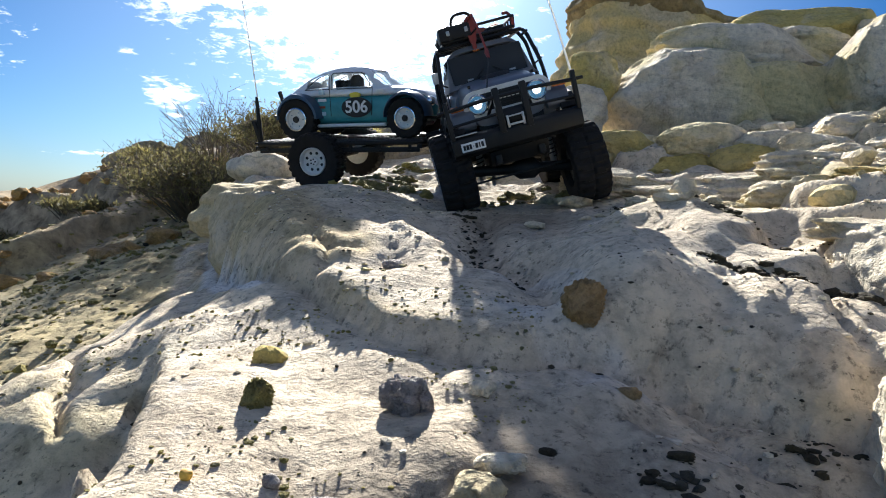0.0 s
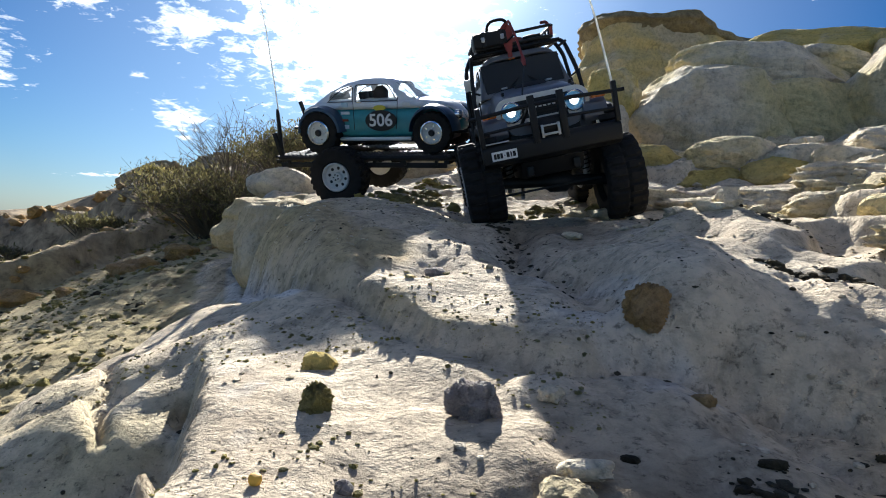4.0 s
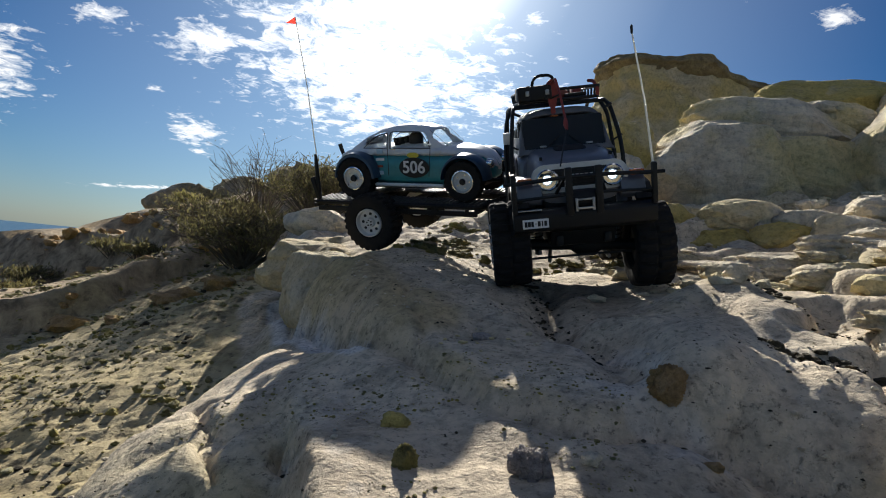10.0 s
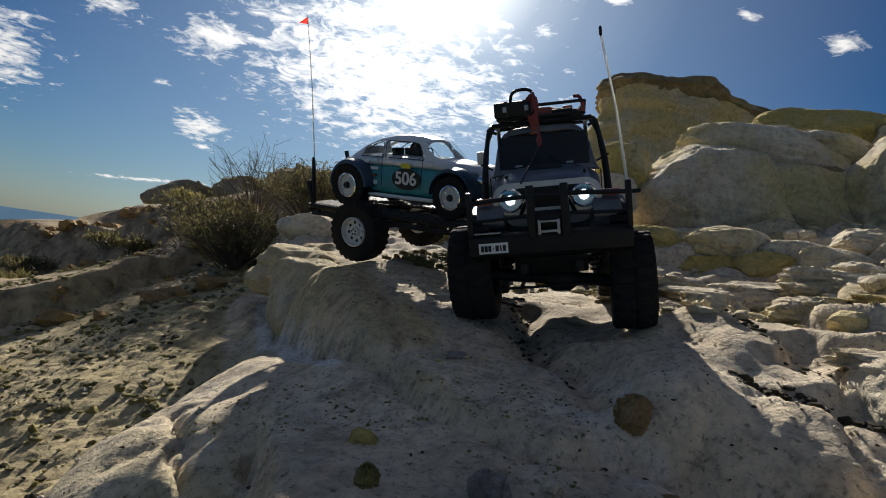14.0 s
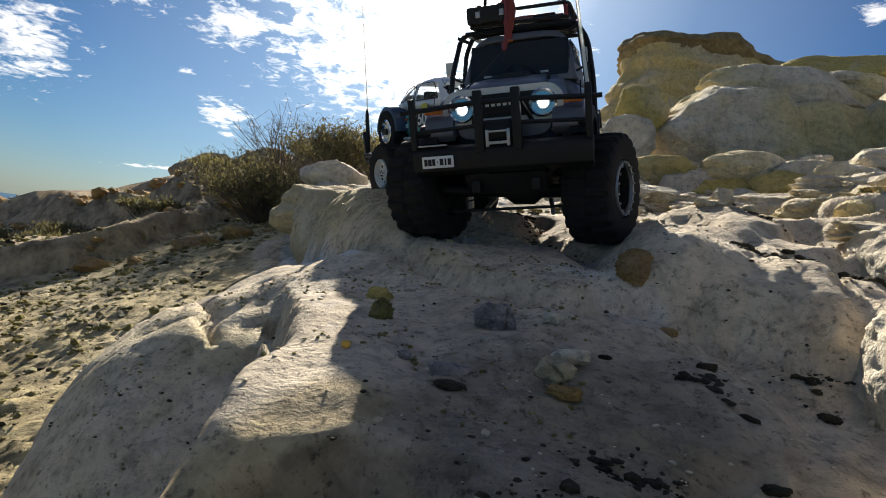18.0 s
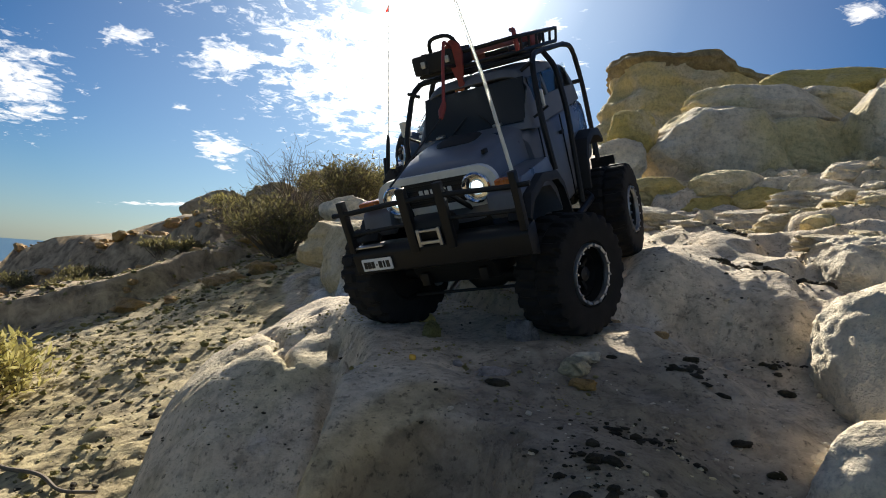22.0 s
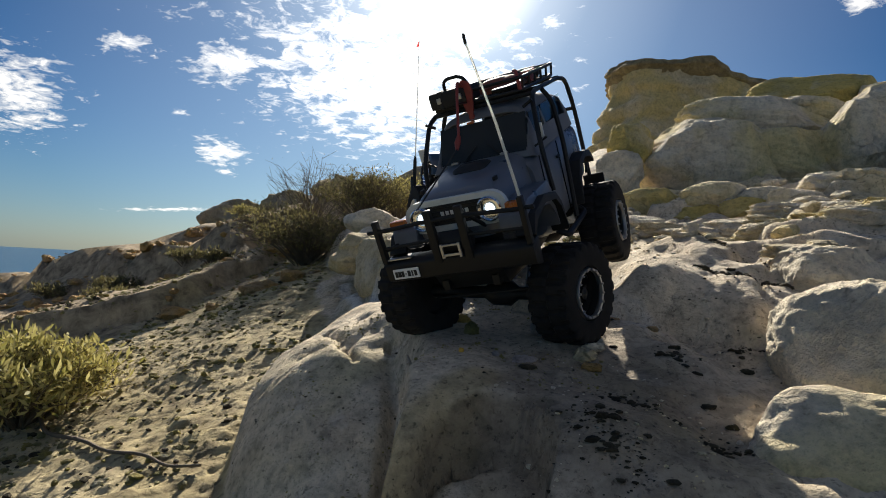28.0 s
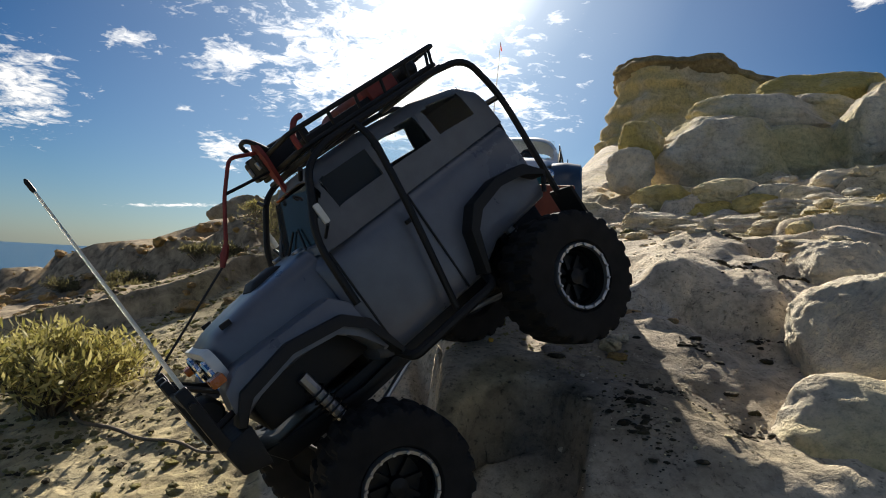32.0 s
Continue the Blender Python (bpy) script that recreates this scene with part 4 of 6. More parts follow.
# broken ledges in rows across the slope
rnd_rows = random.Random(77)
for y0, x0, x1, size, n in ((1.46, 0.10, 1.00, 0.060, 7), (1.00, 0.20, 0.75, 0.050, 7), (0.90, 0.30, 0.70, 0.045, 6), (0.76, 0.34, 0.66, 0.040, 6), (0.62, 0.40, 0.62, 0.036, 4), (0.40, 0.40, 0.60, 0.030, 4)):
    for k in range(n):
        x = x0 + (x1 - x0) * (k + rnd_rows.uniform(0.2, 0.8)) / n
        y = y0 + rnd_rows.uniform(-0.06, 0.06)
        w = size * rnd_rows.uniform(0.8, 1.7)
        h = size * rnd_rows.uniform(0.30, 0.50)
        mat = mat_ledge if rnd_rows.random() < 0.22 else mat_cream
        tone = "yellow" if mat is mat_ledge else "cream"
        hill_rock((x, y, z_at(x, y) + h * 0.25), (w, size * 0.75, h), 200 + k + int(y0 * 1000), mat, rnd_rows.uniform(3.0, 4.6), tone + " broken sandstone block in a ledge of the slope", rnd_rows.uniform(-25, 25), rough=0.30, strata=0.06, sub=5)
hill_rock((0.405, 0.105, 0.768), (0.112, 0.080, 0.092), 64, mat_cream, 3.8, "cream smooth boulder with a shaded face on the slope", -20, rough=0.06, strata=0.0, sub=6, cuts=3, tilt=(38, 0))
# ledge beside the trailer, and the loose slab on it
hill_rock((-0.590, 1.215, 0.985), (0.112, 0.115, 0.062), 41, mat_ledge, 3.8, "yellow overhanging sandstone ledge with dark pits", 35, rough=0.10, strata=0.03, sub=6, cuts=4)
hill_rock((-0.425, 0.965, 0.945), (0.105, 0.065, 0.085), 43, mat_ledge, 3.6, "cream bulging face of the ledge under the trailer", -50, rough=0.10, strata=0.02, sub=6, cuts=4)
hill_rock((-0.700, 1.520, 1.110), (0.100, 0.075, 0.050), 42, mat_cream, 2.4, "grey-cream slanted stone slab lying on the ledge", 25, rough=0.08, strata=0.0)
# crest to the left
hill_rock((-2.860, 3.950, 1.20), (0.300, 0.200, 0.210), 51, mat_buff, 3.4, "buff weathered rock on the skyline of the gully", 0, rough=0.36, strata=0.05)
hill_rock((-2.380, 4.050, 1.27), (0.330, 0.200, 0.190), 53, mat_buff, 3.4, "buff weathered rock on the skyline of the gully", 15, rough=0.36, strata=0.05)
hill_rock((-1.800, 3.850, 1.36), (0.380, 0.220, 0.200), 52, mat_buff, 3.4, "buff weathered rock on the skyline of the gully", -10, rough=0.36, strata=0.05)
hill_rock((-1.150, 3.550, 1.36), (0.420, 0.220, 0.200), 54, mat_buff, 3.4, "buff weathered rock on the skyline of the gully", 5, rough=0.36, strata=0.05)


# ---- loose stones ----
def stone(at, size, seed, mat, label, turn=0, tilt=(0, 0), sink=0.3, p=3.4, rough=0.34, sub=4):
    x, y = at
    z = z_at(x, y) + size[2] * (1 - 2 * sink) 
    return rock("stone", (x, y, z), size, seed, label, mat, turn, tilt, "loose stones", "stone", p=p, rough=rough, sub=sub, grain=0.6)


STONES = [
    stone((0.070, 0.276), (0.0150, 0.0120, 0.0128), 101, mat_grey, "grey crystalline stone standing on pale rock", 20, (0, -12), 0.22, 3.0, 0.60, 5),
    stone((-0.024, 0.262), (0.0085, 0.0068, 0.0100), 102, mat_olive, "olive-green pointed stone on pale rock", 40, (0, 10), 0.25, 2.6, 0.60, 5),
    stone((0.174, 0.386), (0.0135, 0.0130, 0.0155), 103, mat_ochre, "ochre and white rounded stone on the slab", 10, (8, 6), 0.22, 2.6, 0.38, 5),
    stone((0.130, 0.198), (0.0130, 0.0100, 0.0070), 104, mat_ledge, "flat cream stone with yellow edge", -15, (6, 0), 0.15),
    stone((0.138, 0.222), (0.0125, 0.0090, 0.0055), 105, mat_cream, "flat cream stone with yellow edge", 25, (-8, 0), 0.10),
    stone((-0.016, 0.172), (0.0033, 0.0030, 0.0033), 106, mat_orange, "small bright orange pebble on rock", 0, (0, 0), 0.10, 2.2, 0.10, 3),
    stone((0.024, 0.186), (0.0045, 0.0042, 0.0038), 107, mat_grey, "small grey pebble on pale rock", 0, (0, 0), 0.2, 2.4, 0.15, 3),
    stone((0.062, 0.170), (0.0130, 0.0095, 0.0050), 113, mat_grey, "grey flat stone bedded in the rock", 25, (0, 4), 0.30),
    stone((-0.060, 0.345), (0.0125, 0.0100, 0.0085), 108, mat_yellow, "yellow stone half buried in the rock", 10, (0, 0), 0.4),
    stone((-0.018, 0.522), (0.0110, 0.0100, 0.0050), 109, mat_grey, "flat round grey stone", 0, (0, 0), 0.2, 2.3, 0.12),
    stone((0.122, 0.526), (0.0065, 0.0052, 0.0040), 110, mat_cream, "small pale pebble in a crack", 0),
    stone((0.098, 0.545), (0.0058, 0.0040, 0.0030), 111, mat_dark, "dark flat stone in a crack", 20),
    stone((0.070, 0.143), (0.0097, 0.0065, 0.0027), 112, mat_dark, "dark earth clod stuck on the rock", 10),
    stone((0.139, 0.179), (0.0110, 0.0085, 0.0045), 130, mat_ochre, "brown flat stone stuck on the rock", 15),
    stone((0.161, 0.250), (0.0058, 0.0029, 0.0019), 131, mat_dark, "dark earth clod stuck on the rock", -20),
    stone((0.234, 0.262), (0.0079, 0.0040, 0.0024), 132, mat_dark, "dark earth clod stuck on the rock", 10),
    stone((0.295, 0.283), (0.0090, 0.0061, 0.0043), 133, mat_dark, "dark earth clod stuck on the rock", 30),
    stone((0.318, 0.262), (0.0076, 0.0043, 0.0030), 134, mat_dark, "dark earth clod stuck on the rock", -10),
    stone((0.256, 0.205), (0.0068, 0.0029, 0.0019), 135, mat_dark, "dark earth clod stuck on the rock", -35),
    stone((0.195, 0.108), (0.0083, 0.0042, 0.0017), 137, mat_dark, "dark earth clod stuck on the rock", 5),
    stone((0.263, 0.148), (0.0072, 0.0054, 0.0026), 138, mat_dark, "dark earth clod stuck on the rock", 25),
    stone((0.151, 0.004), (0.0068, 0.0045, 0.0030), 140, mat_dark, "dark earth clod stuck on the rock", 35),
    stone((0.157, 0.037), (0.0076, 0.0050, 0.0029), 141, mat_dark, "dark earth clod stuck on the rock", 60),
    stone((0.283, 0.120), (0.0056, 0.0037, 0.0029), 116, mat_dark, "dark earth clod stuck on the rock", 5),
    stone((0.115, 0.300), (0.0101, 0.0067, 0.0045), 119, mat_cream, "cream chip of loose stone", 70),
    stone((0.210, 0.330), (0.0067, 0.0056, 0.0039), 120, mat_ochre, "ochre chip of stone", 15),
]


# ---- crumbs, clods and pebbles ----
def scatter(name, count, area, keep, sizes, mat, label, category, seed, flat=0.6, sink=0.3, sub=1):
    """Many small lumps on the ground, as one object."""
    rnd = np.random.RandomState(seed)
    v0, f0 = ball(sub)
    f0 = np.array(f0)
    verts, faces, base = [], [], 0
    x = rnd.uniform(area[0], area[1], count * 3)
    y = rnd.uniform(area[2], area[3], count * 3)
    z, stone_mask = height(x, y)
    ok = np.where(keep(x, y, stone_mask, rnd.rand(len(x))))[0][:count]
    for i in ok:
        s = sizes[0] * (sizes[1] / sizes[0]) ** (rnd.rand() ** 2.2)
        v = v0 * (1 + 0.55 * (rnd.rand(len(v0), 1) - 0.5))
        v = v * np.array([s * rnd.uniform(0.7, 1.4), s * rnd.uniform(0.7, 1.4), s * flat * rnd.uniform(0.7, 1.3)])
        a = rnd.uniform(0, 6.28)
        c, d = math.cos(a), math.sin(a)
        v = np.stack([v[:, 0] * c - v[:, 1] * d + x[i], v[:, 0] * d + v[:, 1] * c + y[i], v[:, 2] + z[i] + s * flat * (1 - 2 * sink)], -1)
        verts.append(v)
        faces.append(f0 + base)
        base += len(v)
    me = mesh_of(name, np.concatenate(verts).tolist(), np.concatenate(faces).tolist(), False)
    me.materials.append(mat)
    return tagged(new(name, me), label, category, kind="stuff")


def patchy(x, y, size, seed, cut):
    return fbm(x, y, size, 3, seed) > cut


scatter("sand_clods", 9000, (-2.0, -0.35, -0.1, 2.2), lambda x, y, s, r: (s < 0.3) & (patchy(x, y, 0.16, 5, -0.02) | (r < 0.2)), (0.0012, 0.0110), mat_olive, "olive clods of dried sand", "clods", 1)
scatter("dark_clods", 1000, (-2.0, -0.35, -0.1, 2.4), lambda x, y, s, r: (s < 0.3) & patchy(x, y, 0.20, 15, 0.05), (0.0015, 0.011), mat_dark, "dark brown earth clods in the gully", "clods", 2)
scatter("rock_crumbs", 2000, (-0.6, 0.75, -0.1, 1.3), lambda x, y, s, r: (s > 0.8) & patchy(x, y, 0.13, 25, 0.16), (0.0005, 0.0026), mat_dark, "dark crumbs scattered on pale rock", "crumbs", 3, 0.5)
scatter("pale_grit", 1500, (-0.6, 0.75, -0.1, 1.3), lambda x, y, s, r: (s > 0.8) & patchy(x, y, 0.11, 35, 0.06), (0.0009, 0.0042), mat_cream, "pale grit and chips on the rock", "grit", 4, 0.6)
scatter("yellow_grit", 1100, (-0.30, 0.15, 0.10, 0.45), lambda x, y, s, r: (s > 0.8) & patchy(x, y, 0.09, 45, 0.0), (0.0005, 0.0026), mat_olive, "yellow-green grit in the hollow", "grit", 5, 0.6)
scatter("rubble", 900, (0.1, 1.3, 0.68, 1.9), lambda x, y, s, r: patchy(x, y, 0.12, 55, 0.02), (0.004, 0.024), mat_cream, "cream rubble below the boulders", "rubble", 6, 0.6, 0.3, 2)
scatter("groove_debris", 800, (-0.05, 0.46, 0.48, 0.98), lambda x, y, s, r: (seg_dist(x, y, [(0.0, 0.84), (0.03, 0.74), (0.045, 0.66), (0.075, 0.57), (0.125, 0.525)])[0] < 0.022) | (seg_dist(x, y, [(0.20, 0.86), (0.30, 0.72), (0.365, 0.60), (0.40, 0.53)])[0] < 0.022), (0.0010, 0.0065), mat_dark, "dark debris caught in the grooves", "debris", 7, 0.5)
CLUSTERS = [(0.148, 0.038), (0.170, 0.006), (0.190, -0.010), (0.274, 0.075), (0.174, 0.112), (0.206, 0.103), (0.318, 0.312), (0.234, 0.245)]


def near_cluster(x, y, r):
    d = np.min([np.hypot(x - cx, y - cy) for cx, cy in CLUSTERS], 0)
    return d < 0.006 + 0.028 * r ** 2


scatter("earth_debris", 2800, (0.02, 0.36, -0.05, 0.36), lambda x, y, s, r: near_cluster(x, y, r), (0.0008, 0.0055), mat_dark, "dark broken earth debris stuck on the rock", "debris", 17, 0.5)
scatter("joint_debris", 1000, (0.25, 0.43, 0.42, 0.54), lambda x, y, s, r: seg_dist(x, y, [(0.285, 0.500), (0.320, 0.480), (0.360, 0.465), (0.400, 0.455)])[0] < 0.003 + 0.012 * r ** 2, (0.0010, 0.0075), mat_dark, "dark crumbled earth along an open joint", "debris", 18, 0.6)
scatter("olive_rubble", 500, (-0.35, 0.22, 1.0, 1.55), lambda x, y, s, r: (s > 0.5) & patchy(x, y, 0.12, 75, -0.04), (0.003, 0.016), mat_olive, "olive rubble and dry earth on the upper slab", "rubble", 19, 0.6, 0.3, 2)
scatter("bank_stones", 500, (-4.5, -0.9, 1.2, 3.2), lambda x, y, s, r: (s < 0.3) & patchy(x, y, 0.35, 65, 0.0), (0.008, 0.05), mat_ochre, "brown stones along the bank", "stones", 8, 0.6, 0.4, 2)


# ---- plants ----
def bush(name, at, radius, tall, stems, leaves, seed, leaf_mat, label, leaf=0.010, bare=0.25, category="bush"):
    rnd = random.Random(seed)
    ob = thing(name, label, category, at=pose(*at))
    bm = bmesh.new()
    tips = []
    for _ in range(stems):
        a, lean = rnd.uniform(0, 6.283), rnd.uniform(0.1, 1.0)
        top = Vector((math.cos(a) * radius * lean, math.sin(a) * radius * lean, tall * rnd.uniform(0.55, 1.0) * (1.05 - 0.35 * lean)))
        mid = top * 0.5 + Vector((rnd.uniform(-1, 1), rnd.uniform(-1, 1), rnd.uniform(0, 1))) * radius * 0.15
        pts = [Vector((rnd.uniform(-0.1, 0.1) * radius, rnd.uniform(-0.1, 0.1) * radius, -0.03)), mid, top]
        tube(pts, [0.0026, 0.0017, 0.0007], 4, bm)
        tips.append((mid, top))
        for _ in range(3):
            k = rnd.uniform(0.35, 0.95)
            b = mid.lerp(top, k)
            e = b + Vector((rnd.uniform(-1, 1), rnd.uniform(-1, 1), rnd.uniform(-0.1, 1))) * radius * 0.32
            tube([b, e], [0.0011, 0.0005], 3, bm)
            tips.append((b, e))
    tagged(part("stem", bm, mat_twig, ob), kind="stuff")
    verts, faces = [], []
    for _ in range(leaves):
        b, e = rnd.choice(tips)
        k = rnd.uniform(-0.1, 1.0 - bare * rnd.random())
        c = b.lerp(e, k) + Vector((rnd.gauss(0, 1), rnd.gauss(0, 1), rnd.gauss(0, 1))) * radius * 0.06
        d = Vector((rnd.gauss(0, 1), rnd.gauss(0, 1), rnd.gauss(1.1, 0.8))).normalized()
        s = d.cross(Vector((rnd.gauss(0, 1), rnd.gauss(0, 1), rnd.gauss(0, 1)))).normalized()
        ln = leaf * rnd.uniform(0.6, 1.5)
        i = len(verts)
        verts += [c, c + d * ln * 0.5 + s * ln * 0.13, c + d * ln, c + d * ln * 0.5 - s * ln * 0.13]
        faces.append((i, i + 1, i + 2, i + 3))
    me = mesh_of("foliage", verts, faces, False)
    me.materials.append(leaf_mat)
    fo = new("foliage", me)
    fo.parent = ob
    tagged(fo, kind="stuff")
    return ob


def at_ground(x, y, up=0.0):
    return (x, y, z_at(x, y) + up)


bush("shrub", at_ground(-1.06, 0.50), 0.20, 0.18, 170, 8000, 1, mat_leaf, "yellow-green leafy shrub in the sandy gully", 0.021)
bush("shrub", at_ground(-1.22, 0.62), 0.14, 0.13, 90, 3600, 2, mat_leaf, "yellow-green leafy shrub in the sandy gully", 0.018)
bush("brush", at_ground(-1.08, 1.78), 0.27, 0.20, 190, 6500, 3, mat_dry_leaf, "dark dry brush growing behind the ledge", 0.016, 0.6)
bush("brush", at_ground(-1.48, 2.25), 0.30, 0.15, 160, 3500, 4, mat_dry_leaf, "dark dry brush growing behind the ledge", 0.016, 0.6)
bush("brush", at_ground(-0.95, 2.05), 0.25, 0.24, 150, 5200, 5, mat_dry_leaf, "dark dry brush growing behind the ledge", 0.016, 0.6)
bush("bare_brush", at_ground(-1.42, 2.45), 0.26, 0.42, 60, 300, 6, mat_dry_leaf, "bare twiggy brush against the sky", 0.010, 0.8)
bush("shrub", at_ground(-0.90, 2.35), 0.20, 0.24, 60, 4500, 7, mat_leaf, "green shrub beside the brush", 0.016)
bush("shrub", at_ground(-1.00, 3.05), 0.26, 0.24, 50, 4000, 8, mat_leaf, "green shrub on the crest", 0.016)
bush("shrub", at_ground(-1.95, 2.65), 0.11, 0.08, 30, 1200, 9, mat_leaf, "green shrub beside the brush", 0.016)
for i, (x, y, r, h) in enumerate(((-2.1, 2.35, 0.14, 0.06), (-2.5, 2.30, 0.16, 0.06), (-1.75, 2.1, 0.12, 0.07), (-3.0, 2.35, 0.16, 0.05), (-2.2, 1.95, 0.14, 0.05))):
    bush("grass_tuft", at_ground(x, y), r, h, 40, 1500, 20 + i, mat_dry_leaf, "dry brown tuft on the bank", 0.018, category="grass")
bush("shrub", (1.80, 4.30, 2.20), 0.13, 0.13, 40, 1600, 31, mat_dry_leaf, "dark shrub on top of the cliff", 0.018)
bush("shrub", (2.05, 4.45, 2.16), 0.16, 0.16, 40, 1600, 32, mat_dry_leaf, "dark shrub on top of the cliff", 0.018)


def build_root():
    pts = []
    for x, y in ((-1.034, 0.522), (-0.93, 0.44), (-0.802, 0.406), (-0.69, 0.345), (-0.585, 0.317), (-0.50, 0.265), (-0.43, 0.252)):
        pts.append((x, y, z_at(x, y) + 0.008))
    ob = part("dry_root", tube(arc(pts, 0.05, 4), [0.0045 - 0.00009 * k for k in range(27)][:27], 8), mat_twig)
    return tagged(ob, "long dry brown root lying across the sand", "root")


build_root()


# ---- the truck ----
def tyre_mesh(radius, width, rim, lugs, seed=0):
    """A rubber tyre on the y axis; its lugs are raised from the one skin, staggered across the tread."""
    w = width / 2
    prof = [(-0.72, rim), (-0.95, rim + 0.004), (-1.0, radius * 0.70), (-1.0, radius * 0.80), (-0.99, radius * 0.865), (-0.96, radius * 0.905), (-0.90, radius * 0.935), (-0.78, radius * 0.945), (-0.62, radius * 0.95),
            (-0.46, radius * 0.955), (-0.30, radius * 0.955), (-0.14, radius * 0.957)]
    prof = prof + [(0.0, radius * 0.957)] + [(-k, r) for k, r in prof[::-1]]
    n = lugs * 8
    bm = bmesh.new()
    rings = []
    for k, (a, r0) in enumerate(prof):
        ring = []
        for j in range(n):
            phase = (j / 8 + (0.5 if a > 0 else 0.0) + 0.22 * abs(a)) % 1.0
            shoulder = abs(a) >= 0.78 and r0 > radius * 0.83
            centre = 0.14 <= abs(a) <= 0.62
            up = (shoulder and 0.08 < phase < 0.62) or (centre and 0.18 < ((phase + 0.4) % 1.0) < 0.80)
            r = r0 + (radius * 0.052 if up else 0.0)
            t = 2 * math.pi * j / n
            ring.append(bm.verts.new((r * math.cos(t), a * w, r * math.sin(t))))
        rings.append(ring)
    for ra, rb in zip(rings, rings[1:] + rings[:1]):
        for j in range(n):
            bm.faces.new((ra[j], ra[(j + 1) % n], rb[(j + 1) % n], rb[j]))
    return bm


def crawler_wheel(parent, at, side):
    wheel = new("wheel")
    wheel.parent = parent
    wheel.location = at
    part("tyre", tyre_mesh(0.064, 0.056, 0.031, 22), mat_rubber, wheel, angle=30)
    o = side * 0.0235
    bm = lathe([(o, 0.0282), (o + side * 0.004, 0.0286), (o + side * 0.0045, 0.0312), (o, 0.0325), (o - side * 0.004, 0.0315), (o, 0.0282)], 40)
    for k in range(16):
        t = 2 * math.pi * k / 16
        bm = lathe([(o + side * 0.004, 0.0016), (o + side * 0.0062, 0.0014)], 6, bm, "Y", (0.0297 * math.cos(t), 0, 0.0297 * math.sin(t)))
    part("beadlock_ring", bm, mat_silver, wheel, "scuffed silver beadlock ring")
    bm = lathe([(-side * 0.018, 0.031), (side * 0.010, 0.030), (side * 0.014, 0.0245), (side * 0.004, 0.022), (side * 0.004, 0.008), (side * 0.018, 0.0075), (side * 0.020, 0.0)], 32)
    for k in range(8):
        t = 2 * math.pi * k / 8
        box((0.015 * math.cos(t), side * 0.007, 0.015 * math.sin(t)), (0.0155, 0.005, 0.004), 0.0, Euler((0, -t, 0)), bm)
    part("rim", bm, mat_black, wheel, "black spoked rim with centre hub")
    return wheel


def rounded(y, z, w, h, r, n=6):
    out = []
    for cx, cz, a0 in ((y + w / 2 - r, z + h / 2 - r, 0), (y - w / 2 + r, z + h / 2 - r, 90), (y - w / 2 + r, z - h / 2 + r, 180), (y + w / 2 - r, z - h / 2 + r, 270)):
        for k in range(n + 1):
            t = radians(a0 + 90 * k / n)
            out.append((cx + r * math.cos(t), cz + r * math.sin(t)))
    return out


def front_frame(outer, inner, x0, x1):
    """A flat frame facing +x between two outlines of (y, z) with equal counts."""
    bm = bmesh.new()
    a, b = [bm.verts.new((x1, y, z)) for y, z in outer], [bm.verts.new((x1, y, z)) for y, z in inner]
    c, d = [bm.verts.new((x0, y, z)) for y, z in outer], [bm.verts.new((x0, y, z)) for y, z in inner]
    n = len(a)
    for k in range(n):
        j = (k + 1) % n
        for q in ((a[k], a[j], b[j], b[k]), (c[k], c[j], a[j], a[k]), (b[k], b[j], d[j], d[k])):
            bm.faces.new(q)
    return bm


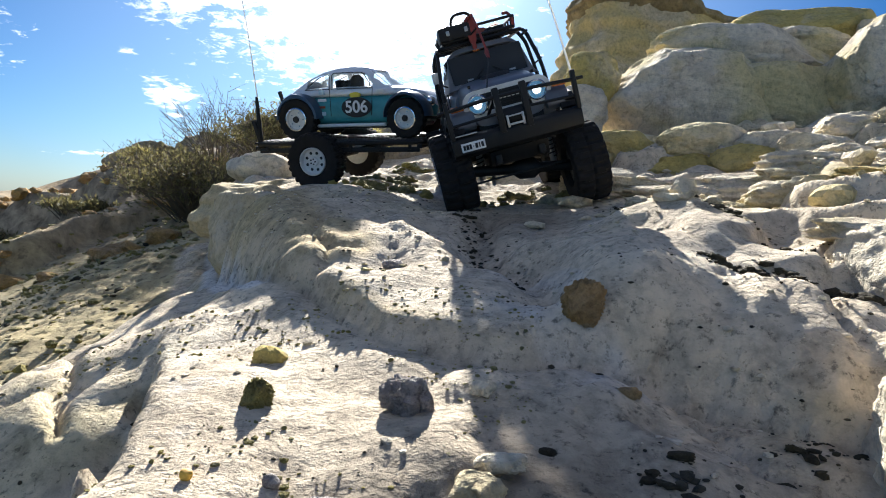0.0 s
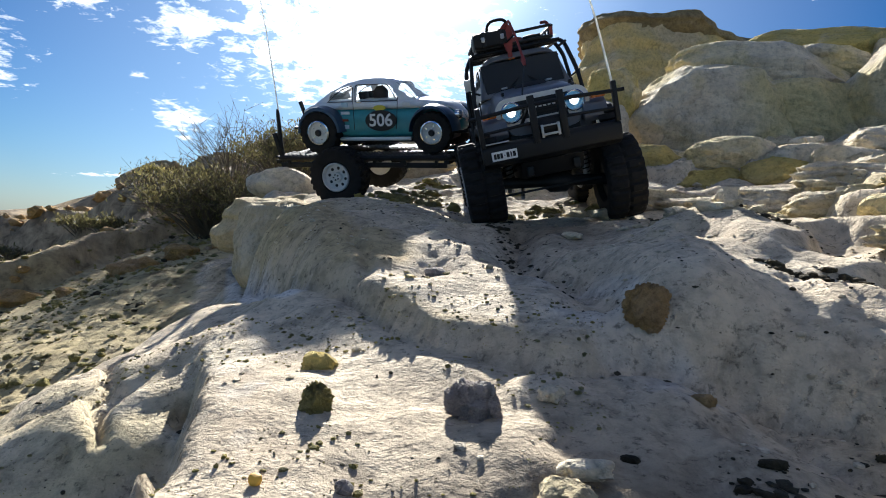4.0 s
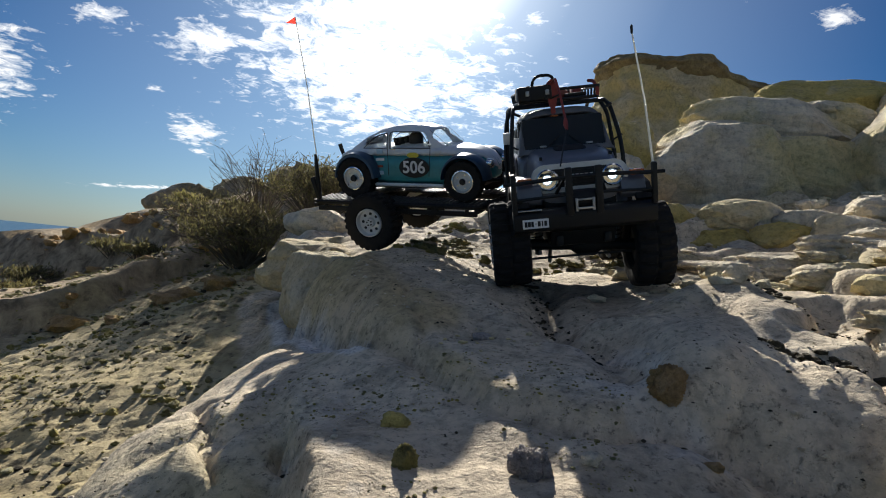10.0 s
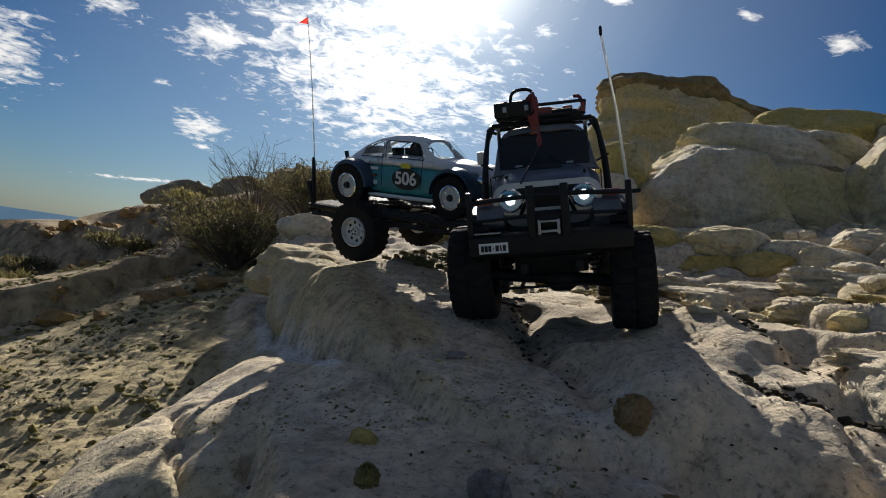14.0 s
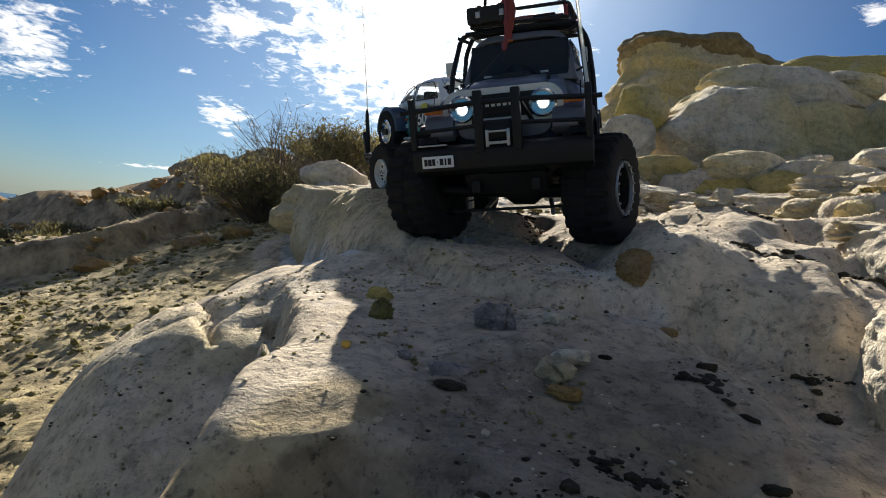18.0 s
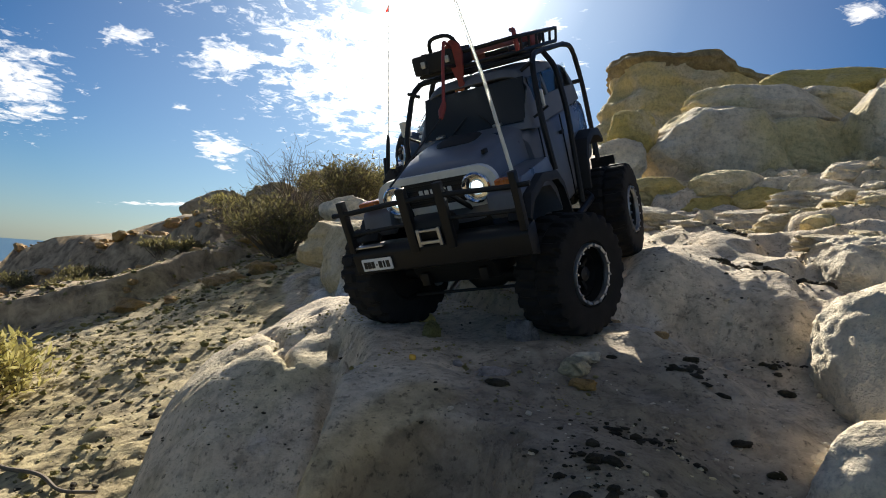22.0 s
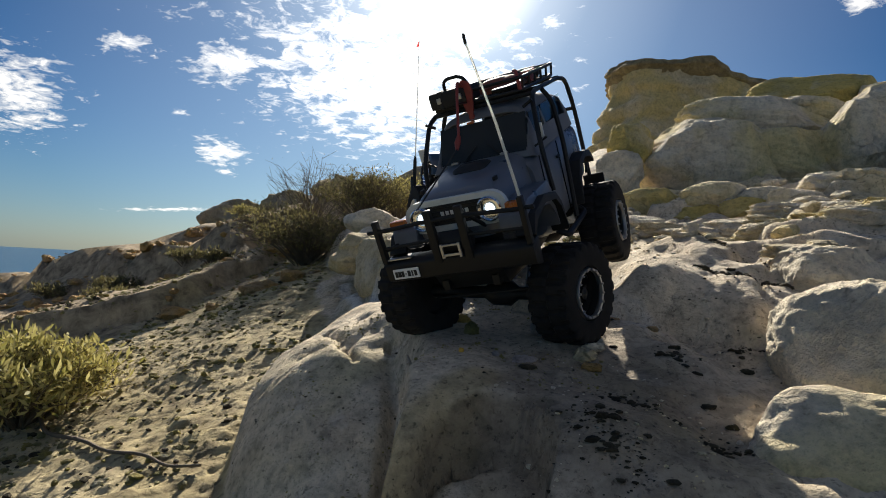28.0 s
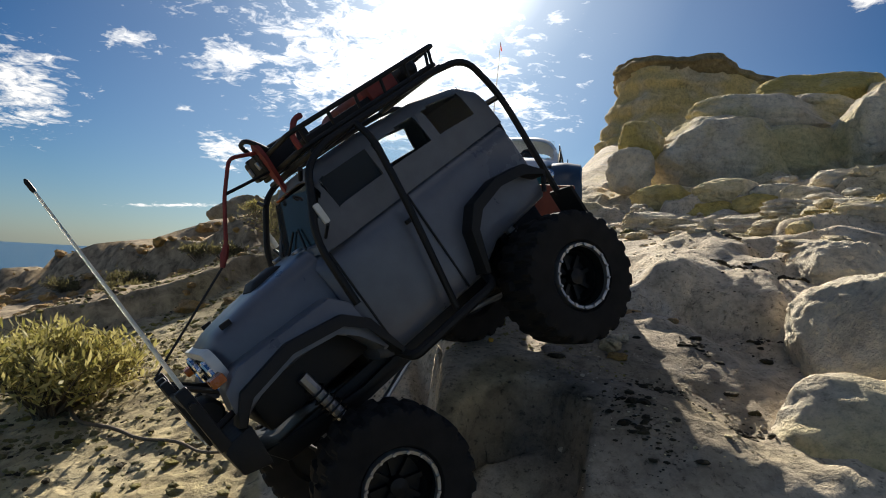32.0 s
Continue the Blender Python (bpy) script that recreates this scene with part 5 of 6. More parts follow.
def build_truck():
    truck = thing("crawler_truck", "grey-blue model off-road truck with bull bar and loaded roof rack", "model truck")
    # tub and doors
    bm = loft([ring_yz(x, w, z0, z1, 7, 28, t) for x, w, z0, z1, t in
               [(-0.178, 0.073, 0.128, 0.212, 0.97), (-0.174, 0.078, 0.120, 0.216, 0.97), (-0.10, 0.079, 0.118, 0.217, 0.97), (-0.065, 0.079, 0.100, 0.217, 0.97),
                (0.055, 0.079, 0.100, 0.216, 0.97), (0.066, 0.074, 0.106, 0.210, 0.95)]])
    part("body", bm, mat_body, truck)
    # bonnet and nose
    bm = loft([ring_yz(x, w, 0.150, z1, 5, 28, t) for x, w, z1, t in
               [(0.058, 0.069, 0.224, 0.90), (0.085, 0.067, 0.2225, 0.90), (0.13, 0.063, 0.218, 0.90), (0.160, 0.060, 0.213, 0.90), (0.172, 0.058, 0.208, 0.90), (0.176, 0.054, 0.202, 0.92)]])
    bonnet = part("bonnet", bm, mat_body, truck)
    part("scoop", loft([ring_yz(x, w, 0.210, z, 4, 16) for x, w, z in [(0.075, 0.020, 0.2235), (0.082, 0.024, 0.2275), (0.105, 0.024, 0.2262), (0.112, 0.020, 0.221)]]), mat_plastic, bonnet)
    for s in (-1, 1):
        part("bonnet_latch", box((0.150, s * 0.050, 0.2135), (0.010, 0.004, 0.005), 0.001), mat_plastic, bonnet)
        part("bonnet_hinge", box((0.062, s * 0.036, 0.2262), (0.008, 0.010, 0.003), 0.001), mat_silver, bonnet)
    # wings over the wheels
    for s in (-1, 1):
        outline = [(0.190, 0.158), (0.186, 0.176), (0.168, 0.186), (0.078, 0.184), (0.066, 0.170), (0.060, 0.118), (0.066, 0.118), (0.074, 0.144), (0.088, 0.158), (0.130, 0.166), (0.168, 0.160), (0.182, 0.150)]
        part("wing", slab_of(outline, s * 0.055, s * 0.0895, 0.003), mat_body, truck)
        flare = [(0.058, 0.108), (0.052, 0.110), (0.062, 0.150), (0.080, 0.168), (0.130, 0.178), (0.178, 0.170), (0.195, 0.150), (0.189, 0.146), (0.174, 0.163), (0.130, 0.170), (0.084, 0.161), (0.068, 0.146)]
        part("wheel_arch", slab_of(flare, s * 0.074, s * 0.098, 0.002), mat_plastic, truck)
        flare = [(-0.060, 0.108), (-0.054, 0.110), (-0.066, 0.152), (-0.084, 0.170), (-0.120, 0.176), (-0.156, 0.170), (-0.176, 0.150), (-0.170, 0.146), (-0.152, 0.162), (-0.120, 0.168), (-0.088, 0.162), (-0.072, 0.148)]
        part("wheel_arch", slab_of(flare, s * 0.072, s * 0.096, 0.002), mat_plastic, truck)
        part("indicator", box((0.184, s * 0.078, 0.186), (0.012, 0.020, 0.008), 0.002), mat_orange_lens, truck, "orange indicator lens")
        part("door_line", box((0.052, s * 0.0787, 0.160), (0.0015, 0.0016, 0.105), 0.0), mat_plastic, truck)
        part("door_line", box((-0.040, s * 0.0787, 0.160), (0.0015, 0.0016, 0.105), 0.0), mat_plastic, truck)
        part("door_handle", box((-0.028, s * 0.0805, 0.192), (0.012, 0.004, 0.004), 0.001), mat_plastic, truck)
        part("side_step", tube(arc([(0.055, s * 0.080, 0.108), (0.050, s * 0.094, 0.098), (-0.055, s * 0.094, 0.098), (-0.060, s * 0.080, 0.108)], 0.01), 0.0045), mat_black, truck)
        part("rear_light", box((-0.179, s * 0.062, 0.160), (0.004, 0.014, 0.020), 0.001), mat_red, truck, "red rear light")
    # hard top: a shell with openings for its windows
    stations = [(0.056, 0.076, 0.2145), (0.044, 0.0745, 0.235), (0.020, 0.0715, 0.275), (0.012, 0.070, 0.281), (-0.05, 0.070, 0.2825), (-0.12, 0.0705, 0.278), (-0.165, 0.0705, 0.269), (-0.177, 0.0695, 0.259)]

    def top_section(u, n=40):
        """Half width and crown of the hard top at x = u."""
        xs = [s[0] for s in stations[::-1]]
        return np.interp(u, xs, [s[1] for s in stations[::-1]]), np.interp(u, xs, [s[2] for s in stations[::-1]])

    bm = bmesh.new()
    rows = []
    for i in range(61):
        x = 0.056 - i * (0.233 / 60)
        w, zc = top_section(x)
        row = []
        for k in range(45):
            a = math.pi * k / 44
            c, s = math.cos(a), math.sin(a)
            zz = abs(s) ** 0.36
            yy = math.copysign(abs(c) ** 0.36, c) * w * (1 - 0.10 * zz)
            row.append(bm.verts.new((x, yy, 0.212 + (zc - 0.212) * zz)))
        rows.append(row)
    for i in range(60):
        for k in range(44):
            f = bm.faces.new((rows[i][k], rows[i][k + 1], rows[i + 1][k + 1], rows[i + 1][k]))
    bm.faces.new(rows[-1])
    drop = []
    for f in bm.faces:
        c = f.calc_center_median()
        side = abs(c.y) > 0.060 and 0.226 < c.z < 0.266
        front = c.x > 0.0215 and abs(c.y) < 0.0640 and c.z > 0.221
        panes = (-0.036 < c.x < 0.018) or (-0.100 < c.x < -0.046) or (-0.158 < c.x < -0.110)
        if (side and panes and c.x < 0.03 - (c.z - 0.226) * 0.4) or front:
            drop.append(f)
    bmesh.ops.delete(bm, geom=drop, context="FACES")
    bmesh.ops.solidify(bm, geom=bm.faces[:], thickness=0.0022)
    hard_top = part("hard_top", bm, mat_top, truck, "dusty grey hard top with rounded edges")
    part("windscreen", slab_of([(0.0215, 0.270), (0.0475, 0.223), (0.0460, 0.2225), (0.0200, 0.2695)], -0.0640, 0.0640), mat_dark_glass, truck, "dark tilted windscreen")
    part("windscreen_frame", box((0.0490, 0, 0.2195), (0.005, 0.130, 0.006), 0.001), mat_body, truck)
    part("seat_block", box((-0.05, 0, 0.190), (0.16, 0.125, 0.05), 0.006), mat_plastic, truck)
    for s in (-1, 1):
        for x0, x1 in ((-0.037, 0.016), (-0.101, -0.045), (-0.159, -0.109)):
            part("side_window", box(((x0 + x1) / 2, s * 0.0658, 0.246), (x1 - x0, 0.0014, 0.042), 0.0), mat_dark_glass if x0 > -0.04 else mat_glass, truck)
        part("mirror", box((0.040, s * (0.091 if s < 0 else 0.086), 0.243), (0.006, 0.012 if s < 0 else 0.005, 0.019), 0.002), mat_bezel, truck, "pale door mirror")
        part("mirror_arm", tube([(0.045, s * 0.074, 0.224), (0.043, s * 0.092, 0.233)], 0.0015), mat_plastic, truck)
        part("wiper", tube([(0.0515, s * 0.03, 0.222), (0.040, s * 0.008, 0.240)], 0.0011, 5), mat_plastic, truck)
    # nose: grille, bezel and lamps
    grille = part("grille", box((0.1765, 0, 0.186), (0.003, 0.096, 0.026), 0.0), mat_ink, truck, "black grille with bars")
    for k in range(5):
        part("grille_bar", box((0.1785, 0, 0.177 + k * 0.0045), (0.0015, 0.062, 0.0012), 0.0), mat_plastic, grille)
    for k in range(6):
        part("badge_bar", box((0.1798, -0.0165 + k * 0.0066, 0.188), (0.0012, 0.0042, 0.005), 0.0), mat_bezel, grille)
    bezel = part("bezel", front_frame(rounded(0, 0.1862, 0.136, 0.040, 0.0195), rounded(0, 0.1862, 0.118, 0.026, 0.0125), 0.172, 0.180), mat_bezel, truck, "off-white grille surround with rounded ends")
    for s in (-1, 1):
        ring = lathe([(0.174, 0.0158), (0.183, 0.0154), (0.1845, 0.0138), (0.180, 0.0128)], 28, None, "X", (0, s * 0.0457, 0.185), caps=False)
        lamp = part("headlight", ring, mat_chrome, truck, "round headlight with bright ring")
        part("reflector", lathe([(0.1795, 0.0128), (0.175, 0.009), (0.1740, 0.0)], 24, None, "X", (0, s * 0.0457, 0.185)), mat_chrome, lamp)
        part("halo", lathe([(0.1806, 0.0070), (0.1812, 0.0074), (0.1806, 0.0078), (0.1800, 0.0074), (0.1806, 0.0070)], 28, None, "X", (0, s * 0.0457, 0.185)), mat_pale_blue, lamp, "pale blue lamp ring")
        part("bulb", lathe([(0.1755, 0.0072), (0.1795, 0.0062), (0.1806, 0.0)], 18, None, "X", (0, s * 0.0457, 0.185)), mat_glow, lamp, "lit white bulb")
    # bumper, bull bar and winch
    bumper = part("bumper", slab_of([(0.190, 0.112), (0.212, 0.120), (0.213, 0.142), (0.206, 0.147), (0.186, 0.147)], -0.099, 0.099, 0.003), mat_black, truck, "black steel winch bumper")
    plate = part("number_plate", box((0.2150, -0.0690, 0.1300), (0.002, 0.036, 0.013), 0.0008), mat_plate, bumper, "small white plate with black characters")
    for k, w in enumerate((0.0036, 0.0040, 0.0034, 0.0012, 0.0040, 0.0018, 0.0038)):
        y = -0.0690 - 0.0135 + k * 0.0045
        part("plate_bar", box((0.2163, y, 0.1300), (0.0008, w, 0.0072 if w > 0.0015 else 0.0015), 0.0), mat_ink, plate)
    part("silver_strip", box((0.2075, -0.076, 0.1480), (0.008, 0.034, 0.0018), 0.0005), mat_silver, bumper)
    bull = part("bull_bar", tube(arc([(0.211, -0.098, 0.186), (0.213, -0.030, 0.190), (0.213, 0.030, 0.190), (0.211, 0.098, 0.186)], 0.01), 0.0028), mat_black, truck, "black tubular bull bar")
    for s in (-1, 1):
        part("bull_post", box((0.209, s * 0.0955, 0.172), (0.010, 0.007, 0.056), 0.002), mat_black, bull)
        part("bull_post", box((0.2120, s * 0.0205, 0.170), (0.008, 0.010, 0.066), 0.002), mat_black, bull)
        part("lower_rail", tube([(0.211, s * 0.024, 0.166), (0.209, s * 0.0955, 0.163)], 0.0022), mat_black, bull)
        part("brace", tube([(0.209, s * 0.0935, 0.160), (0.178, s * 0.080, 0.160)], 0.0026), mat_black, bull)
        part("brace", tube([(0.210, s * 0.0205, 0.196), (0.178, s * 0.034, 0.165)], 0.0026), mat_black, bull)
        part("pin", lathe([(-0.006, 0.0026), (0.006, 0.0026)], 8, None, "Y", (0.209, s * 0.1035, 0.186)), mat_black, bull)
    winch = part("winch", lathe([(-0.022, 0.010), (-0.018, 0.013), (0.018, 0.013), (0.022, 0.010)], 18, None, "Y", (0.200, 0, 0.158)), mat_plastic, truck)
    bm = box((0.2165, 0, 0.1465), (0.003, 0.026, 0.0032), 0.0008)
    box((0.2165, 0, 0.1585), (0.003, 0.022, 0.0022), 0.0006, None, bm)
    for s in (-1, 1):
        box((0.2165, s * 0.0115, 0.1515), (0.003, 0.0035, 0.018), 0.0008, None, bm)
    part("fairlead", bm, mat_silver, winch, "silver roller fairlead")
    # chassis and axles
    for s in (-1, 1):
        part("chassis_rail", box((0.005, s * 0.034, 0.098), (0.37, 0.010, 0.014), 0.002), mat_black, truck)
        for ax in (0.130, -0.120):
            part("shock", tube([(ax - 0.012, s * 0.060, 0.066), (ax - 0.002, s * 0.056, 0.140)], 0.0055), mat_silver, truck, "silver coil-over shock")
            part("spring", tube([(ax - 0.012 + 0.0085 * math.cos(k * 0.9) + k * 0.00017, s * 0.060 + 0.0085 * math.sin(k * 0.9), 0.075 + k * 0.00095) for k in range(56)], 0.0011, 5), mat_black, truck)
            part("link", tube([(ax, s * 0.045, 0.056), (0.03 if ax > 0 else -0.03, s * 0.030, 0.080)], 0.003), mat_silver, truck)
    # skid plate, widened to stop sunlight passing under the truck
    part("skid_plate", slab_of([(0.190, 0.112), (0.176, 0.088), (0.09, 0.082), (-0.09, 0.082), (-0.165, 0.098), (-0.165, 0.104), (0.09, 0.094), (0.17, 0.104)], -0.046, 0.046, 0.002), mat_black, truck)
    axles = []
    for ax in (0.130, -0.120):
        bm = lathe([(-0.088, 0.010), (-0.075, 0.0085), (-0.012, 0.0085), (0.0, 0.017), (0.024, 0.017), (0.034, 0.0085), (0.075, 0.0085), (0.088, 0.010)], 16, None, "Y", (ax, 0, 0.062))
        axles.append(part("axle", bm, mat_black, truck))
        part("steering_rod", tube([(ax + 0.018, -0.075, 0.066), (ax + 0.018, 0.075, 0.066)], 0.0018), mat_plastic, truck)
    part("engine_bay", box((0.118, 0, 0.143), (0.112, 0.104, 0.050), 0.006), mat_black, truck, "black engine bay and inner wings")
    part("gearbox", box((0.010, 0, 0.112), (0.120, 0.070, 0.040), 0.008), mat_black, truck)
    # unseen black block added under the tail, keeps the sun off the ground below
    part("fuel_tank", box((-0.142, 0, 0.101), (0.060, 0.112, 0.052), 0.006), mat_black, truck)
    # outer cage
    for s in (-1, 1):
        part("cage_rail", tube(arc([(0.062, s * 0.090, 0.165), (0.058, s * 0.086, 0.228), (0.022, s * 0.078, 0.2820), (-0.005, s * 0.074, 0.2910), (-0.140, s * 0.074, 0.2910), (-0.180, s * 0.076, 0.285), (-0.191, s * 0.078, 0.235), (-0.186, s * 0.080, 0.118)], 0.022), 0.0034), mat_black, truck, "black cage tube along the side")
        part("cage_post", tube(arc([(-0.040, s * 0.074, 0.2910), (-0.040, s * 0.086, 0.270), (-0.030, s * 0.092, 0.215), (-0.010, s * 0.093, 0.105)], 0.02), 0.0034), mat_black, truck)
        part("cage_strut", tube([(-0.187, s * 0.079, 0.150), (-0.172, s * 0.080, 0.130)], 0.0026), mat_black, truck)
        part("cage_strut", tube([(0.030, s * 0.080, 0.283), (0.030, s * 0.066, 0.276)], 0.0022), mat_black, truck)
    for x, z in ((0.008, 0.2895), (-0.040, 0.291), (-0.150, 0.291)):
        part("cage_cross", tube([(x, -0.074, z), (x, 0.074, z)], 0.003), mat_black, truck)
    part("rear_cross", tube([(-0.191, -0.078, 0.235), (-0.191, 0.078, 0.235)], 0.003), mat_black, truck)
    # spare wheel and gear at the rear
    part("spare_tyre", lathe([(-0.203, 0.020), (-0.205, 0.036), (-0.196, 0.042), (-0.184, 0.040), (-0.182, 0.020)], 28, None, "X", (0, 0.0, 0.205)), mat_rubber, truck, "black spare tyre on the tail")
    for s in (-1, 1):
        part("mud_flap", box((-0.186, s * 0.086, 0.095), (0.004, 0.034, 0.055), 0.001), mat_rubber, truck)
    part("tow_bar", box((-0.185, 0, 0.105), (0.04, 0.016, 0.010), 0.002), mat_black, truck)
    # roof rack
    rack = part("roof_rack", tube(arc([(0.014, -0.064, 0.2970), (0.014, 0.064, 0.2970), (-0.158, 0.064, 0.2970), (-0.158, -0.064, 0.2970)], 0.014), 0.0026, 8, None, True), mat_black, truck, "black tubular roof rack")
    part("top_rail", tube(arc([(0.016, -0.066, 0.3135), (0.016, 0.066, 0.3135), (-0.166, 0.066, 0.3135), (-0.166, -0.066, 0.3135)], 0.014), 0.0024, 8, None, True), mat_black, rack)
    for k in range(9):
        part("slat", box((0.002 - k * 0.019, 0, 0.2970), (0.006, 0.128, 0.002), 0.0006), mat_black, rack)
    for s in (-1, 1):
        for k in range(6):
            part("stay", tube([(0.004 - k * 0.031, s * 0.064, 0.2970), (0.004 - k * 0.032, s * 0.066, 0.3135)], 0.0018, 6), mat_black, rack)
    for k in range(4):
        part("stay", tube([(-0.158, -0.045 + k * 0.03, 0.2970), (-0.166, -0.045 + k * 0.03, 0.3135)], 0.0018, 6), mat_black, rack)
    part("front_hoop", tube(arc([(0.010, -0.045, 0.3135), (0.024, -0.040, 0.3370), (0.024, -0.010, 0.3370), (0.010, -0.006, 0.3135)], 0.012), 0.0024), mat_black, rack)
    case = part("hard_case", box((-0.006, -0.040, 0.3105), (0.060, 0.056, 0.023), 0.004), mat_plastic, truck, "black hard case strapped to the rack")
    for y in (-0.050, -0.022):
        part("case_strap", box((-0.006, y, 0.3105), (0.0615, 0.006, 0.0245), 0.0015), mat_rope, case)
    for y in (-0.052, -0.020):
        part("case_clasp", box((0.0255, y, 0.3105), (0.003, 0.006, 0.008), 0.001), mat_silver, case)
    part("soft_bag", loft([ring_yz(x, w, 0.2980, z, 2.6, 20) for x, w, z in [(-0.048, 0.012, 0.3070), (-0.056, 0.026, 0.3150), (-0.085, 0.029, 0.3180), (-0.110, 0.026, 0.3160), (-0.120, 0.012, 0.3070)]]), mat_rust, truck, "rust-red rolled bag on the rack")
    part("jerry_can", box((-0.098, 0.044, 0.3075), (0.034, 0.016, 0.018), 0.003), mat_red, truck, "red fuel can on the rack")
    part("tool_roll", lathe([(-0.055, 0.004), (-0.050, 0.010), (0.045, 0.010), (0.050, 0.004)], 16, None, "Y", (-0.138, 0, 0.3080)), mat_plastic, truck)
    part("traction_board", box((-0.060, 0.032, 0.3030), (0.12, 0.030, 0.006), 0.0015), mat_black, truck)
    # the red recovery gear in front of the rack, and the ropes from rack to bull bar
    strap = part("recovery_strap", loft([[(0.020 + dx, -0.012 + dy, z) for dx, dy in ((-0.002, -w), (0.002, -w), (0.002, w), (-0.002, w))] for z, w in ((0.3300, 0.0020), (0.3240, 0.0085), (0.3120, 0.0105), (0.3000, 0.0075), (0.2880, 0.0055), (0.284, 0.0030), (0.278, 0.0040), (0.272, 0.0015))]), mat_red, truck, "red recovery strap hanging over the windscreen")
    part("shackle", tube([(0.030 + 0.004 * math.cos(t), -0.012 + 0.005 * math.sin(t), 0.272) for t in [k * 0.6 for k in range(10)]], 0.0013, 6), mat_orange_lens, strap)
    part("red_tie", tube(arc([(-0.010, 0.052, 0.3230), (0.000, 0.058, 0.3220), (0.012, 0.062, 0.3100), (0.012, 0.062, 0.2980)], 0.008), 0.0028), mat_red, rack)
    part("stay_rope", tube([(0.212, -0.030, 0.206), (0.112, -0.005, 0.252)], 0.0011, 6), mat_rope, truck, "black rope from bull bar to rack")
    part("rope_buckle", tube([(0.114, -0.005, 0.251), (0.106, -0.005, 0.259), (0.099, -0.004, 0.266)], [0.0022, 0.0040, 0.0026], 8), mat_red, truck, "red webbing buckle")
    part("red_arm", tube(arc([(0.100, -0.004, 0.265), (0.074, -0.006, 0.302), (0.048, -0.009, 0.330), (0.012, -0.016, 0.3185), (0.008, -0.016, 0.298)], 0.007), 0.0019), mat_red, truck, "red tube arm reaching forward from the rack")
    part("arm_brace", tube([(0.072, -0.006, 0.304), (0.022, -0.014, 0.300)], 0.0016), mat_black, truck)
    whip = part("antenna", tube([(0.207, 0.0955, 0.192), (0.203, 0.0880, 0.282), (0.1990, 0.0755, 0.372)], [0.0019, 0.0016, 0.0011], 6), mat_whip, truck, "thin pale whip antenna")
    part("antenna_tip", lathe([(0.369, 0.0009), (0.371, 0.0018), (0.379, 0.0018), (0.381, 0.0006)], 8, None, "Z", (0.1990, 0.0755, 0)), mat_plastic, whip)
    wheels = [crawler_wheel(truck, (0.130, 0.103, 0.064), 1), crawler_wheel(truck, (0.130, -0.103, 0.064), -1),
              crawler_wheel(truck, (-0.120, 0.103, 0.064), 1), crawler_wheel(truck, (-0.120, -0.103, 0.064), -1)]
    return truck, wheels, axles


truck, truck_wheels, truck_axles = build_truck()


# ---- the trailer ----
def trailer_wheel(parent, at, side):
    wheel = new("wheel")
    wheel.parent = parent
    wheel.location = at
    part("tyre", tyre_mesh(0.058, 0.044, 0.028, 26), mat_rubber, wheel, angle=30)
    bm = lathe([(-side * 0.018, 0.0285), (side * 0.021, 0.0285), (side * 0.0225, 0.0265), (side * 0.012, 0.0245), (side * 0.010, 0.010), (side * 0.017, 0.0085), (side * 0.018, 0.0)], 32)
    rim = part("rim", bm, mat_rim, wheel, "grey-white steel rim")
    for k in range(8):
        t = 2 * math.pi * (k + 0.5) / 8
        part("rim_hole", lathe([(side * 0.0112, 0.0032), (side * 0.0118, 0.0030), (side * 0.0119, 0.0)], 10, None, "Y", (0.0175 * math.cos(t), 0, 0.0175 * math.sin(t))), mat_ink, rim)
    for k in range(5):
        t = 2 * math.pi * k / 5
        part("wheel_nut", lathe([(side * 0.017, 0.0016), (side * 0.0195, 0.0014)], 6, None, "Y", (0.0052 * math.cos(t), 0, 0.0052 * math.sin(t))), mat_plastic, rim)
    return wheel


